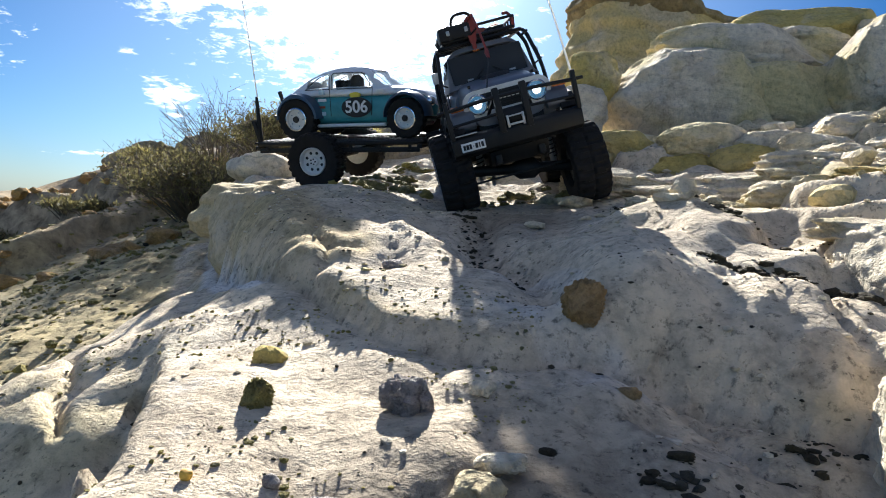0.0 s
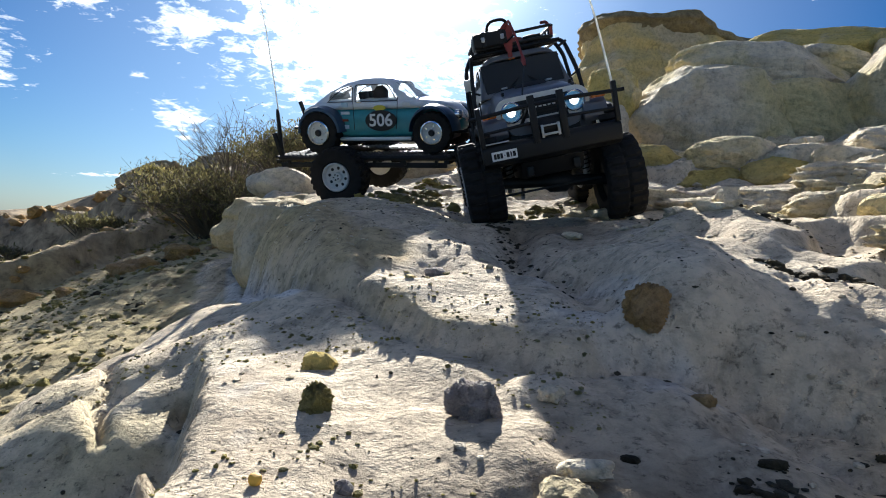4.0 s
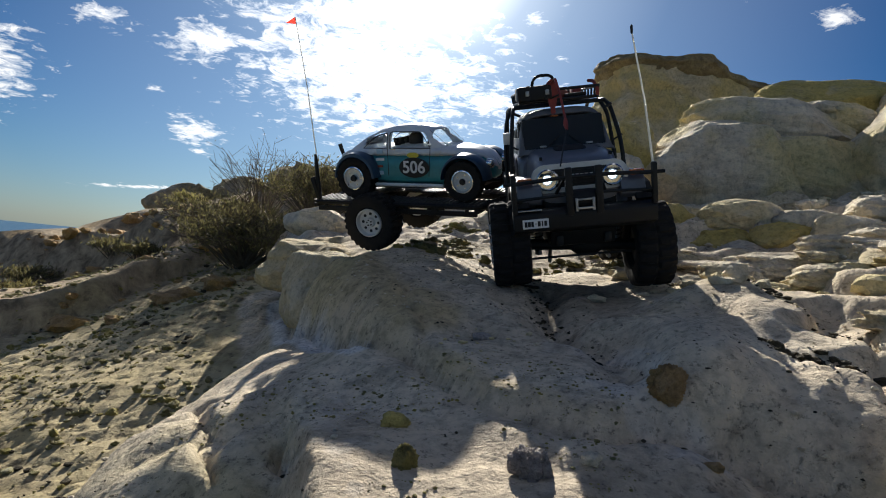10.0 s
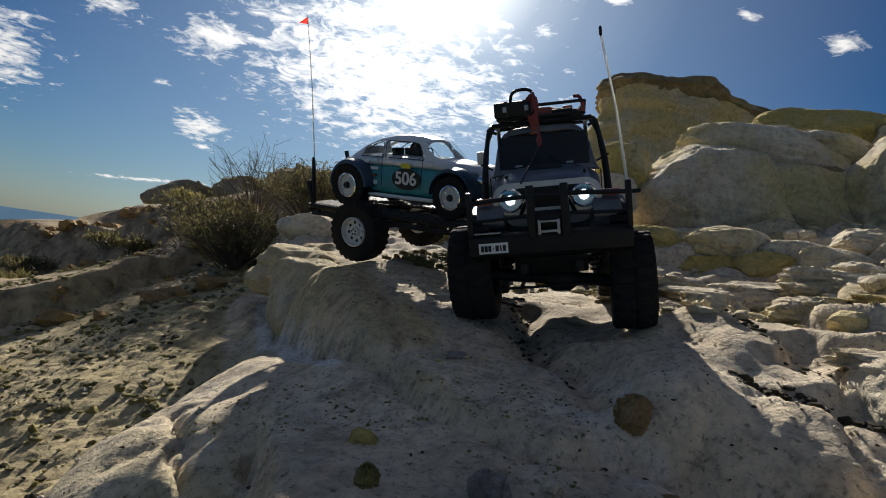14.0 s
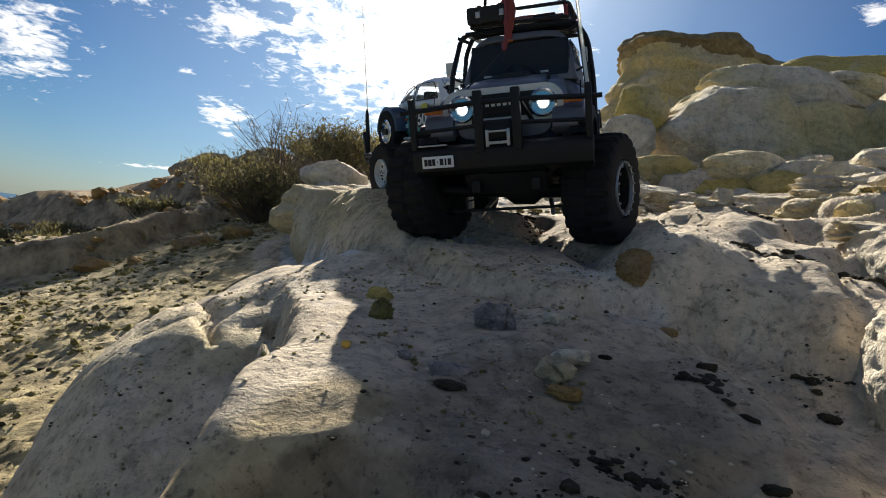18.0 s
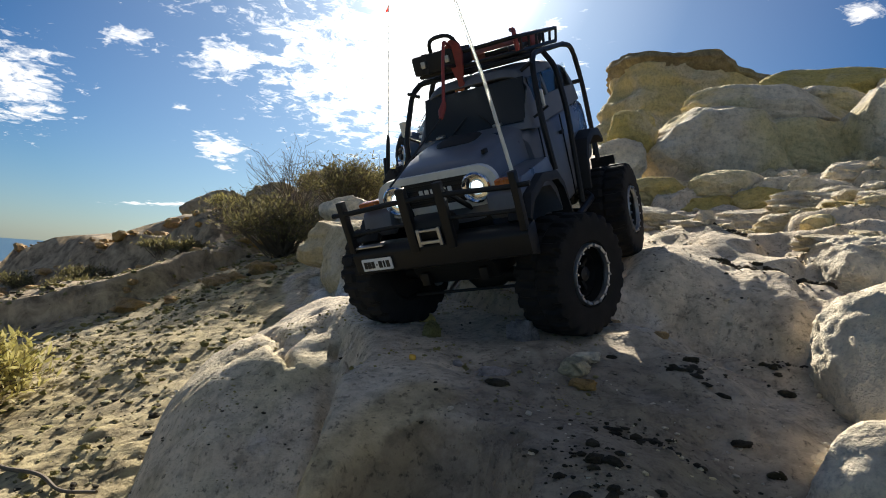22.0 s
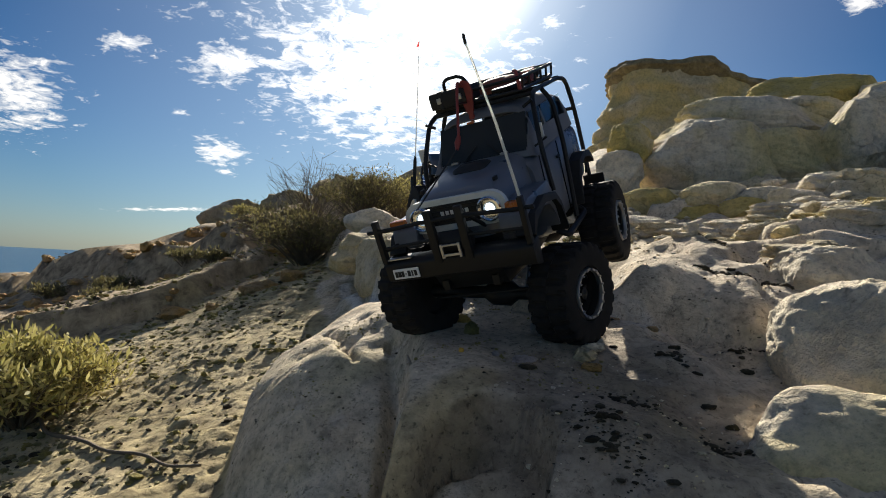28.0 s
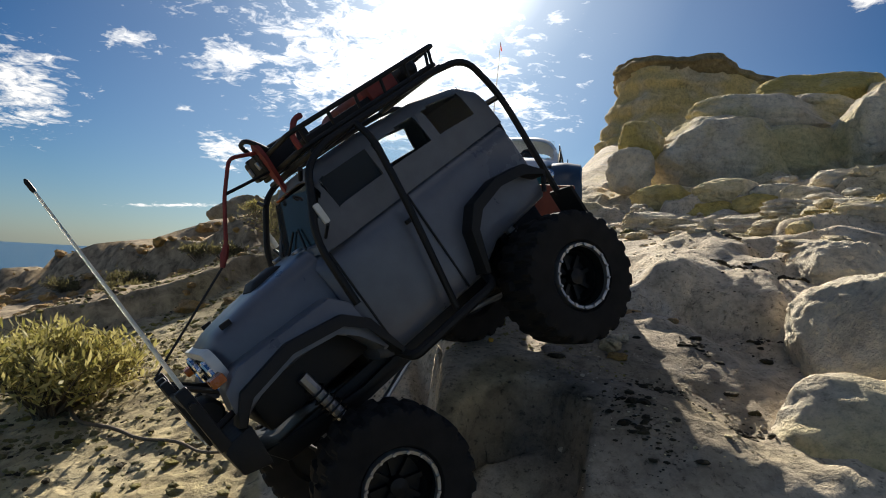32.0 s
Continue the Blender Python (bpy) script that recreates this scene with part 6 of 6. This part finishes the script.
def build_trailer():
    trailer = thing("car_trailer", "black flat model trailer with mesh deck and white-rimmed wheels", "trailer")
    for s in (-1, 1):
        part("side_rail", tube(arc([(-0.100, s * 0.030, 0.000), (-0.125, s * 0.094, 0.004), (-0.490, s * 0.094, 0.004)], 0.02), 0.0048), mat_black, trailer)
        part("lower_rail", box((-0.31, s * 0.090, -0.010), (0.36, 0.006, 0.010), 0.0015), mat_black, trailer)
        for k in range(6):
            part("rail_foot", box((-0.15 - k * 0.064, s * 0.092, -0.003), (0.006, 0.007, 0.014), 0.001), mat_black, trailer)
        part("tongue", tube([(0.005, s * 0.004, 0.000), (-0.120, s * 0.070, -0.002)], 0.0048), mat_black, trailer)
        # mesh tracks for the wheels of the load
        track = part("track_frame", box((-0.31, s * 0.064, 0.006), (0.38, 0.060, 0.003), 0.0), mat_plastic, trailer, "dark perforated wheel track")
        for k in range(38):
            part("track_bar", box((-0.126 - k * 0.0098, s * 0.064, 0.0088), (0.0032, 0.058, 0.0028), 0.0), mat_mesh, track)
        part("rear_ramp_post", box((-0.492, s * 0.090, 0.030), (0.009, 0.010, 0.050), 0.002, Euler((0, -0.28, 0))), mat_black, trailer)
        part("leaf_spring", tube([(-0.41, s * 0.078, -0.012), (-0.35, s * 0.078, -0.026), (-0.29, s * 0.078, -0.012)], 0.004), mat_black, trailer)
    for x in (-0.13, -0.22, -0.31, -0.40, -0.495):
        part("cross_member", box((x, 0, -0.004), (0.010, 0.186, 0.008), 0.001), mat_black, trailer)
    part("axle", tube([(-0.350, -0.086, -0.030), (-0.350, 0.086, -0.030)], 0.006), mat_black, trailer)
    part("rear_bar", tube([(-0.490, -0.094, 0.004), (-0.490, 0.094, 0.004)], 0.004), mat_black, trailer)
    part("coupling", lathe([(-0.010, 0.006), (0.0, 0.009), (0.012, 0.008), (0.016, 0.0)], 14, None, "Z", (0.006, 0, 0.0)), mat_black, trailer)
    part("headboard", box((-0.060, 0.025, 0.034), (0.014, 0.110, 0.060), 0.003), mat_rust, trailer, "rust-red headboard at the front of the deck")
    part("jockey_post", tube([(-0.045, -0.03, -0.02), (-0.045, -0.03, 0.06)], 0.004), mat_red, trailer)
    mast = part("flag_mast", tube([(-0.486, -0.088, 0.100), (-0.494, -0.086, 0.235), (-0.510, -0.082, 0.374)], [0.0014, 0.0011, 0.0008], 6), mat_whip, trailer, "thin whip mast with a flag")
    part("flag", slab_of([(-0.510, 0.374), (-0.5085, 0.360), (-0.534, 0.364)], -0.0823, -0.0817), mat_flag, mast, "small red pennant")
    part("mast_base", lathe([(0.004, 0.005), (0.090, 0.004), (0.102, 0.0025)], 10, None, "Z", (-0.488, -0.088, 0)), mat_black, trailer)
    return trailer, [trailer_wheel(trailer, (-0.350, -0.104, -0.030), -1), trailer_wheel(trailer, (-0.350, 0.104, -0.030), 1)]


trailer, trailer_wheels = build_trailer()


# ---- the beetle on the trailer ----
def text_mesh(body, size, depth=0.0006):
    cu = bpy.data.curves.new("number", "FONT")
    cu.body, cu.size, cu.extrude, cu.align_x, cu.align_y, cu.offset = body, size, depth, "CENTER", "CENTER", size * 0.018
    ob = bpy.data.objects.new("number", cu)
    me = bpy.data.meshes.new_from_object(ob)
    bpy.data.objects.remove(ob)
    bpy.data.curves.remove(cu)
    return me


def buggy_wheel(parent, at, side, r, w):
    wheel = new("wheel")
    wheel.parent = parent
    wheel.location = at
    part("tyre", tyre_mesh(r, w, r * 0.56, 18), mat_rubber, wheel, angle=30)
    part("rim", lathe([(-side * w * 0.4, r * 0.57), (side * w * 0.50, r * 0.57), (side * w * 0.53, r * 0.52), (side * w * 0.34, r * 0.47)], 28, caps=False), mat_chrome, wheel, "bright polished rim lip")
    part("dish", lathe([(side * w * 0.32, r * 0.48), (side * w * 0.05, r * 0.42), (side * w * 0.02, r * 0.27), (side * w * 0.36, r * 0.20), (side * w * 0.36, 0.0)], 28), mat_rim, wheel, "cream dished wheel centre")
    part("hub", lathe([(side * w * 0.46, r * 0.17), (side * w * 0.60, r * 0.13), (side * w * 0.60, 0.0)], 12), mat_ink, wheel)
    for k in range(8):
        t = 2 * math.pi * (k + 0.5) / 8
        part("dish_hole", lathe([(side * w * 0.045, 0.0024), (side * w * 0.062, 0.0022), (side * w * 0.063, 0.0)], 10, None, "Y", (r * 0.345 * math.cos(t), 0, r * 0.345 * math.sin(t))), mat_ink, wheel)
    for k in range(5):
        t = 2 * math.pi * k / 5
        part("wheel_bolt", lathe([(side * w * 0.30, 0.0022), (side * w * 0.36, 0.0018)], 6, None, "Y", (r * 0.34 * math.cos(t), 0, r * 0.34 * math.sin(t))), mat_chrome, wheel)
    return wheel


def build_beetle():
    """Nose towards +x; its wheels stand on the trailer's tracks."""
    beetle = thing("beetle_buggy", "white and teal model beetle buggy parked on the trailer", "model car")
    # lower body: rounded tail, waist and nose
    rows = [(-0.478, 0.020, 0.060, 0.086), (-0.470, 0.040, 0.050, 0.104), (-0.445, 0.056, 0.044, 0.114), (-0.41, 0.064, 0.040, 0.121), (-0.36, 0.068, 0.038, 0.123), (-0.28, 0.069, 0.038, 0.122),
            (-0.215, 0.067, 0.038, 0.1215), (-0.185, 0.060, 0.040, 0.120), (-0.150, 0.050, 0.044, 0.1155), (-0.125, 0.040, 0.048, 0.106), (-0.108, 0.028, 0.052, 0.090), (-0.102, 0.012, 0.058, 0.078)]
    part("lower_body", loft([ring_yz(x, w * 0.999, z0, min(z1, 0.1075), 3.6, 40, 0.97) for x, w, z0, z1 in rows]), mat_teal, beetle, "teal lower body panels")
    shell = part("upper_body", loft([ring_yz(x, w * 0.985, min(0.098, z1 - 0.01), z1, 3.0, 40, 0.90) for x, w, z0, z1 in rows]), mat_white, beetle, "white bonnet, tail and waist")
    # roof shell with window openings
    xs = np.linspace(-0.452, -0.196, 66)
    prof_x = [-0.452, -0.430, -0.400, -0.365, -0.330, -0.295, -0.262, -0.240, -0.218, -0.196]
    prof_z = [0.108, 0.124, 0.143, 0.157, 0.164, 0.1660, 0.164, 0.158, 0.142, 0.119]
    prof_w = [0.046, 0.054, 0.058, 0.060, 0.061, 0.0605, 0.060, 0.059, 0.058, 0.056]
    bm = bmesh.new()
    grid = []
    for x in xs:
        zt, w = np.interp(x, prof_x, prof_z), np.interp(x, prof_x, prof_w)
        row = []
        for k in range(41):
            a = math.pi * k / 40
            c, s = math.cos(a), math.sin(a)
            zz = abs(s) ** 0.55
            row.append(bm.verts.new((x, math.copysign(abs(c) ** 0.55, c) * w * (1 - 0.16 * zz), 0.104 + max(zt - 0.104, 0.001) * zz)))
        grid.append(row)
    for i in range(len(xs) - 1):
        for k in range(40):
            bm.faces.new((grid[i][k], grid[i][k + 1], grid[i + 1][k + 1], grid[i + 1][k]))
    drop = []
    for f in bm.faces:
        c = f.calc_center_median()
        zt = np.interp(c.x, prof_x, prof_z)
        side = abs(c.y) > 0.040 and 0.1185 < c.z < min(0.1510, zt - 0.007)
        rear_pane = -0.396 < c.x < -0.340
        door_pane = -0.331 < c.x < -0.237 and c.z < 0.1515 - max(0, (c.x + 0.256)) * 1.3
        screen = c.x > -0.236 and abs(c.y) < 0.048 and c.z > 0.1225 and c.z < 0.155
        tail = -0.408 < c.x < -0.372 and abs(c.y) < 0.034 and c.z > zt - 0.010
        if (side and (rear_pane or door_pane)) or screen or tail:
            drop.append(f)
    bmesh.ops.delete(bm, geom=drop, context="FACES")
    bmesh.ops.solidify(bm, geom=bm.faces[:], thickness=0.0018)
    part("roof", bm, mat_white, beetle, "silver-white domed roof")
    part("windscreen", slab_of([(-0.2385, 0.1545), (-0.2000, 0.1225), (-0.2010, 0.1220), (-0.2395, 0.1540)], -0.047, 0.047), mat_glass, beetle)
    part("rear_window", slab_of([(-0.371, 0.1455), (-0.409, 0.1255), (-0.408, 0.1250), (-0.370, 0.1450)], -0.033, 0.033), mat_glass, beetle)
    for s in (-1, 1):
        part("side_window", slab_of([(-0.397, 0.119), (-0.339, 0.119), (-0.339, 0.149), (-0.366, 0.141)], s * 0.0535, s * 0.0541), mat_glass, beetle)
        part("side_window", slab_of([(-0.331, 0.119), (-0.236, 0.119), (-0.258, 0.150), (-0.331, 0.1515)], s * 0.0535, s * 0.0541), mat_glass, beetle)
        part("window_trim", tube(arc([(-0.398, s * 0.0590, 0.1180), (-0.366, s * 0.0560, 0.142), (-0.338, s * 0.0535, 0.1510), (-0.337, s * 0.0605, 0.1180)], 0.008), 0.0010, 5, None, True), mat_ink, beetle)
        part("window_trim", tube(arc([(-0.332, s * 0.0605, 0.1180), (-0.332, s * 0.0535, 0.1520), (-0.258, s * 0.0535, 0.1515), (-0.235, s * 0.0595, 0.1180)], 0.008), 0.0010, 5, None, True), mat_ink, beetle)
        part("door_gap", tube([(-0.332, s * 0.0700, 0.125), (-0.332, s * 0.0712, 0.060)], 0.0007, 5), mat_ink, beetle)
        part("door_gap", tube([(-0.230, s * 0.0690, 0.125), (-0.236, s * 0.0700, 0.060)], 0.0007, 5), mat_ink, beetle)
        part("door_handle", box((-0.318, s * 0.0705, 0.117), (0.012, 0.003, 0.003), 0.001), mat_chrome, beetle)
        part("sill", tube([(-0.375, s * 0.066, 0.040), (-0.205, s * 0.066, 0.040)], 0.004), mat_white, beetle)
        # wings
        for cx, r0, r1, mat in ((-0.409, 0.044, 0.056, mat_navy), (-0.153, 0.044, 0.054, mat_navy)):
            rings = []
            for a in range(0, 181, 12):
                c, n = math.cos(radians(a)), math.sin(radians(a))
                flat = 0.004 * abs(c)
                rings.append([(cx + r * c, y, 0.056 + r * n) for r, y in ((r0, s * 0.050), (r1 - 0.002, s * 0.050), (r1, s * 0.070), (r1 - 0.002 - flat, s * 0.090), (r0 + 0.002, s * 0.092), (r0, s * 0.086))])
            part("wing", loft(rings), mat, beetle, "dark blue flared wing")
        lamp = part("headlight", lathe([(-0.112, 0.010), (-0.102, 0.0095), (-0.099, 0.007), (-0.0975, 0.0)], 18, None, "X", (0, s * 0.047, 0.086)), mat_chrome, beetle, "small round headlight")
        # race number
        disc = part("number_disc", lathe([(s * 0.0702, 0.036), (s * 0.0712, 0.0355), (s * 0.0712, 0.0)], 32, None, "Y", (0, 0, 0)), mat_ink, beetle, "black oval behind the number")
        disc.matrix_local = Matrix.Translation((-0.270, 0, 0.0780)) @ Matrix.Diagonal((1.0, 1.0, 0.60, 1))
        me = text_mesh("506", 0.036)
        me.materials.append(mat_white)
        num = new("race_number", me)
        num.parent = beetle
        num.matrix_local = Matrix.Translation((-0.270, s * 0.0718, 0.0780)) @ Euler((radians(90), 0, 0 if s < 0 else math.pi)).to_matrix().to_4x4()
        tagged(num, "white race number 506 on a black oval")
        badge = part("sticker", lathe([(s * 0.0700, 0.014), (s * 0.0712, 0.0138), (s * 0.0712, 0.0)], 24), mat_sticker, beetle, "yellow oval sticker")
        badge.matrix_local = Matrix.Translation((-0.272, 0, 0.1040)) @ Matrix.Diagonal((1.0, 0.985, 0.42, 1))
        for k, (x, z, w, h) in enumerate(((-0.352, 0.112, 0.014, 0.010), (-0.372, 0.108, 0.012, 0.006), (-0.352, 0.095, 0.020, 0.006), (-0.355, 0.080, 0.018, 0.005), (-0.212, 0.112, 0.016, 0.006), (-0.352, 0.066, 0.014, 0.008))):
            part("sticker", box((x, s * 0.0695, z), (w, 0.0022, h), 0.0005), (mat_pale_blue, mat_white, mat_white, mat_rust, mat_white, mat_pale_blue)[k], beetle)
    part("floor_pan", box((-0.285, 0, 0.036), (0.30, 0.11, 0.008), 0.002), mat_plastic, beetle)
    part("front_bumper", tube(arc([(-0.120, -0.055, 0.052), (-0.092, -0.035, 0.050), (-0.092, 0.035, 0.050), (-0.120, 0.055, 0.052)], 0.015), 0.0035), mat_black, beetle)
    part("engine_cage", tube(arc([(-0.455, -0.035, 0.060), (-0.505, -0.030, 0.062), (-0.505, 0.030, 0.062), (-0.455, 0.035, 0.060)], 0.012), 0.003), mat_black, beetle)
    part("engine", box((-0.480, 0, 0.066), (0.030, 0.050, 0.030), 0.004), mat_plastic, beetle)
    part("exhaust", tube(arc([(-0.470, 0.02, 0.055), (-0.500, 0.025, 0.070), (-0.515, 0.025, 0.118)], 0.01), [0.004] * 7 + [0.005], 8), mat_black, beetle)
    part("seat", box((-0.325, -0.022, 0.110), (0.012, 0.030, 0.055), 0.003, Euler((0, -0.15, 0))), mat_plastic, beetle)
    part("seat", box((-0.325, 0.022, 0.110), (0.012, 0.030, 0.055), 0.003, Euler((0, -0.15, 0))), mat_plastic, beetle)
    v = loft([ring_yz(x, w, z0, z1, 2.4, 14) for x, w, z0, z1 in [(-0.312, 0.006, 0.115, 0.140), (-0.305, 0.012, 0.105, 0.148), (-0.292, 0.013, 0.105, 0.149), (-0.282, 0.006, 0.118, 0.140)]])
    part("dummy_driver", v, mat_figure, beetle, "dark rounded plastic figure behind the wheel")
    part("steering_wheel", tube([(-0.262, 0.012 * math.cos(t), 0.128 + 0.012 * math.sin(t)) for t in [k * 0.63 for k in range(10)]], 0.0014, 5, None, True), mat_ink, beetle)
    for x, r, w in ((-0.409, 0.045, 0.036), (-0.153, 0.042, 0.028)):
        part("axle", tube([(x, -0.07, 0.010 + r), (x, 0.07, 0.010 + r)], 0.004), mat_plastic, beetle)
        for s in (-1, 1):
            buggy_wheel(beetle, (x, s * 0.074, 0.0108 + r), s, r, w)
    return beetle


beetle = build_beetle()


def resize(ob, k, c):
    """Scale the parts of a thing by k about the point c of its own space."""
    about = Matrix.Translation(c) @ Matrix.Scale(k, 4) @ Matrix.Translation(-c)
    for child in ob.children:
        if child.type == "MESH":
            child.data.transform(about @ child.matrix_basis)
            child.matrix_basis = Matrix.Identity(4)
        else:
            child.location = about @ child.location
            for piece in child.children:
                piece.data.transform(Matrix.Scale(k, 4))


resize(beetle, 0.935, Vector((-0.290, 0, 0.0108)))


# ---- what moves ----
TRUCK_ROWS = [
    (0, 0.048, 1.070, 1.050, 19.2, 9.1, -74.6),
    (4, 0.051, 1.031, 1.042, 16.0, 9.3, -76.1),
    (7, 0.052, 1.013, 1.034, 15.1, 7.7, -76.3),
    (9, 0.056, 0.949, 1.037, 11.4, 12.2, -77.4),
    (12, 0.061, 0.866, 1.034, 11.1, 13.0, -78.5),
    (13, 0.061, 0.840, 1.028, 11.1, 12.4, -79.8),
    (14, 0.071, 0.794, 1.015, 12.5, 10.4, -84.0),
    (17, 0.064, 0.622, 0.966, 9.1, 8.7, -91.3),
    (18, 0.039, 0.665, 0.9695, 9.5, 12.9, -88.5),
    (20, 0.054, 0.524, 0.933, 11.1, 15.8, -93.5),
    (22, 0.047, 0.451, 0.930, 10.7, 23.6, -98.1),
    (25, 0.035, 0.408, 0.941, 10.0, 25.5, -96.5),
    (29, 0.034, 0.367, 0.933, 9.6, 22.1, -98.8),
    (30, 0.018, 0.267, 0.918, 3.0, 20.2, -106.6),
    (30.5, 0.002, 0.197, 0.886, 0.5, 16.3, -109.8),
    (31, -0.021, 0.148, 0.883, -4.4, 19.0, -116.9),
    (31.5, -0.019, 0.082, 0.831, 3.3, 26.3, -122.8),
    (31.8, -0.014, 0.055, 0.824, 8.8, 34.0, -127.2),
    (32, -0.014, 0.029, 0.822, 9.3, 38.5, -130.0),
]
STEER = [(0, 0), (13, 0), (14.5, -5), (16.5, -12), (19, -20), (22, -19), (25, -13), (29, -16), (30.5, -15), (31, -13), (32, -8)]
HITCH = (-0.144, 0.003, 0.106)
TRAILER_TURNS = [
    (0, 12.6, -2.6, -5.5),
    (4, 16.0, -1.6, -5.8),
    (7, 15.8, -0.9, -6.9),
    (9, 16.9, -1.7, -9.7),
    (12, 18.8, 0.4, -14.7),
    (13, 16.8, 0.3, -18.0),
    (14, 14.2, 1.7, -18.7),
    (17, 11.0, 4.5, -36.1),
    (18, 12.0, 3.4, -43.0),
    (20, 7.6, 5.6, -48.4),
    (22, 6.0, 5.0, -52.0),
    (25, 3.0, 4.0, -55.0),
    (29, 2.0, 4.0, -57.0),
    (30, 0.0, 4.0, -64.0),
    (31, 0.0, 3.0, -73.0),
    (31.5, 0.0, 2.0, -79.0),
    (32, 0.0, 2.0, -86.0),
]


def blend(rows, t):
    """The row at t, straight between its neighbours."""
    for a, b in zip(rows, rows[1:]):
        if a[0] <= t <= b[0]:
            k = (t - a[0]) / (b[0] - a[0])
            return [u + (v - u) * k for u, v in zip(a[1:], b[1:])]
    return list(rows[-1][1:])


def motions():
    walk(truck, [(r[0], pose(*r[1:])) for r in TRUCK_ROWS])
    times = sorted({r[0] for r in TRUCK_ROWS} | {r[0] for r in TRAILER_TURNS})
    carried = []
    for t in times:
        hitch = pose(*blend(TRUCK_ROWS, t)) @ Vector(HITCH)
        carried.append((t, pose(*hitch, *blend(TRAILER_TURNS, t))))
    walk(trailer, carried)
    walk(beetle, carried)
    # the wheels roll as far as their vehicle travels; the truck's axles swing with the ground
    steps = [k * 0.5 for k in range(65)]
    lifts = {}
    for wheels, rows, r in ((truck_wheels, [(q[0], pose(*q[1:])) for q in TRUCK_ROWS], 0.064), (trailer_wheels, carried, 0.058)):
        for n, wheel in enumerate(wheels):
            at, turn, out, last = wheel.location.copy(), 0.0, [], None
            for t in steps:
                i = max(k for k, (s, _) in enumerate(rows) if s <= t)
                j = min(i + 1, len(rows) - 1)
                k = (t - rows[i][0]) / max(rows[j][0] - rows[i][0], 1e-6)
                p = (rows[i][1] @ at).lerp(rows[j][1] @ at, min(k, 1))
                turn += math.degrees((p - last).length / r) if last else 0.0
                last = p
                truck_wheel = wheels is truck_wheels
                lift = 0.0
                if truck_wheel:
                    ground_z = float(height(p.x + np.array([-0.022, 0.0, 0.022]), p.y + np.zeros(3), False)[0].max())
                    lift = min(max(ground_z + r - p.z, -0.028 if n < 2 else -0.008), 0.030)
                    lifts[n, t] = lift
                out.append((t, pose(at.x, at.y, at.z + lift, 0, turn, blend(STEER, t)[0] if truck_wheel and n < 2 else 0)))
            walk(wheel, out)
    for axle, x, n in ((truck_axles[0], 0.130, 0), (truck_axles[1], -0.120, 2)):
        rows = []
        for t in steps:
            a, b = lifts[n, t], lifts[n + 1, t]
            rows.append((t, pose(x, 0, 0.062 + (a + b) / 2, math.degrees(math.atan2(a - b, 0.206))) @ pose(-x, 0, -0.062)))
        walk(axle, rows)
    # the wheel pushes the ochre stone off the step
    stone_z = z_at(0.174, 0.386) + 0.010
    walk(STONES[2], [(0, pose(0.174, 0.386, stone_z, 8, 6, 10)), (20.1, pose(0.174, 0.386, stone_z, 8, 6, 10)), (20.5, pose(0.173, 0.369, 0.893, 58, 6, 18)),
                     (21.0, pose(0.156, 0.364, 0.894, 72, -14, 30)), (21.5, pose(0.152, 0.364, 0.894, 76, -18, 34)), (32, pose(0.152, 0.364, 0.894, 76, -18, 34))])


motions()
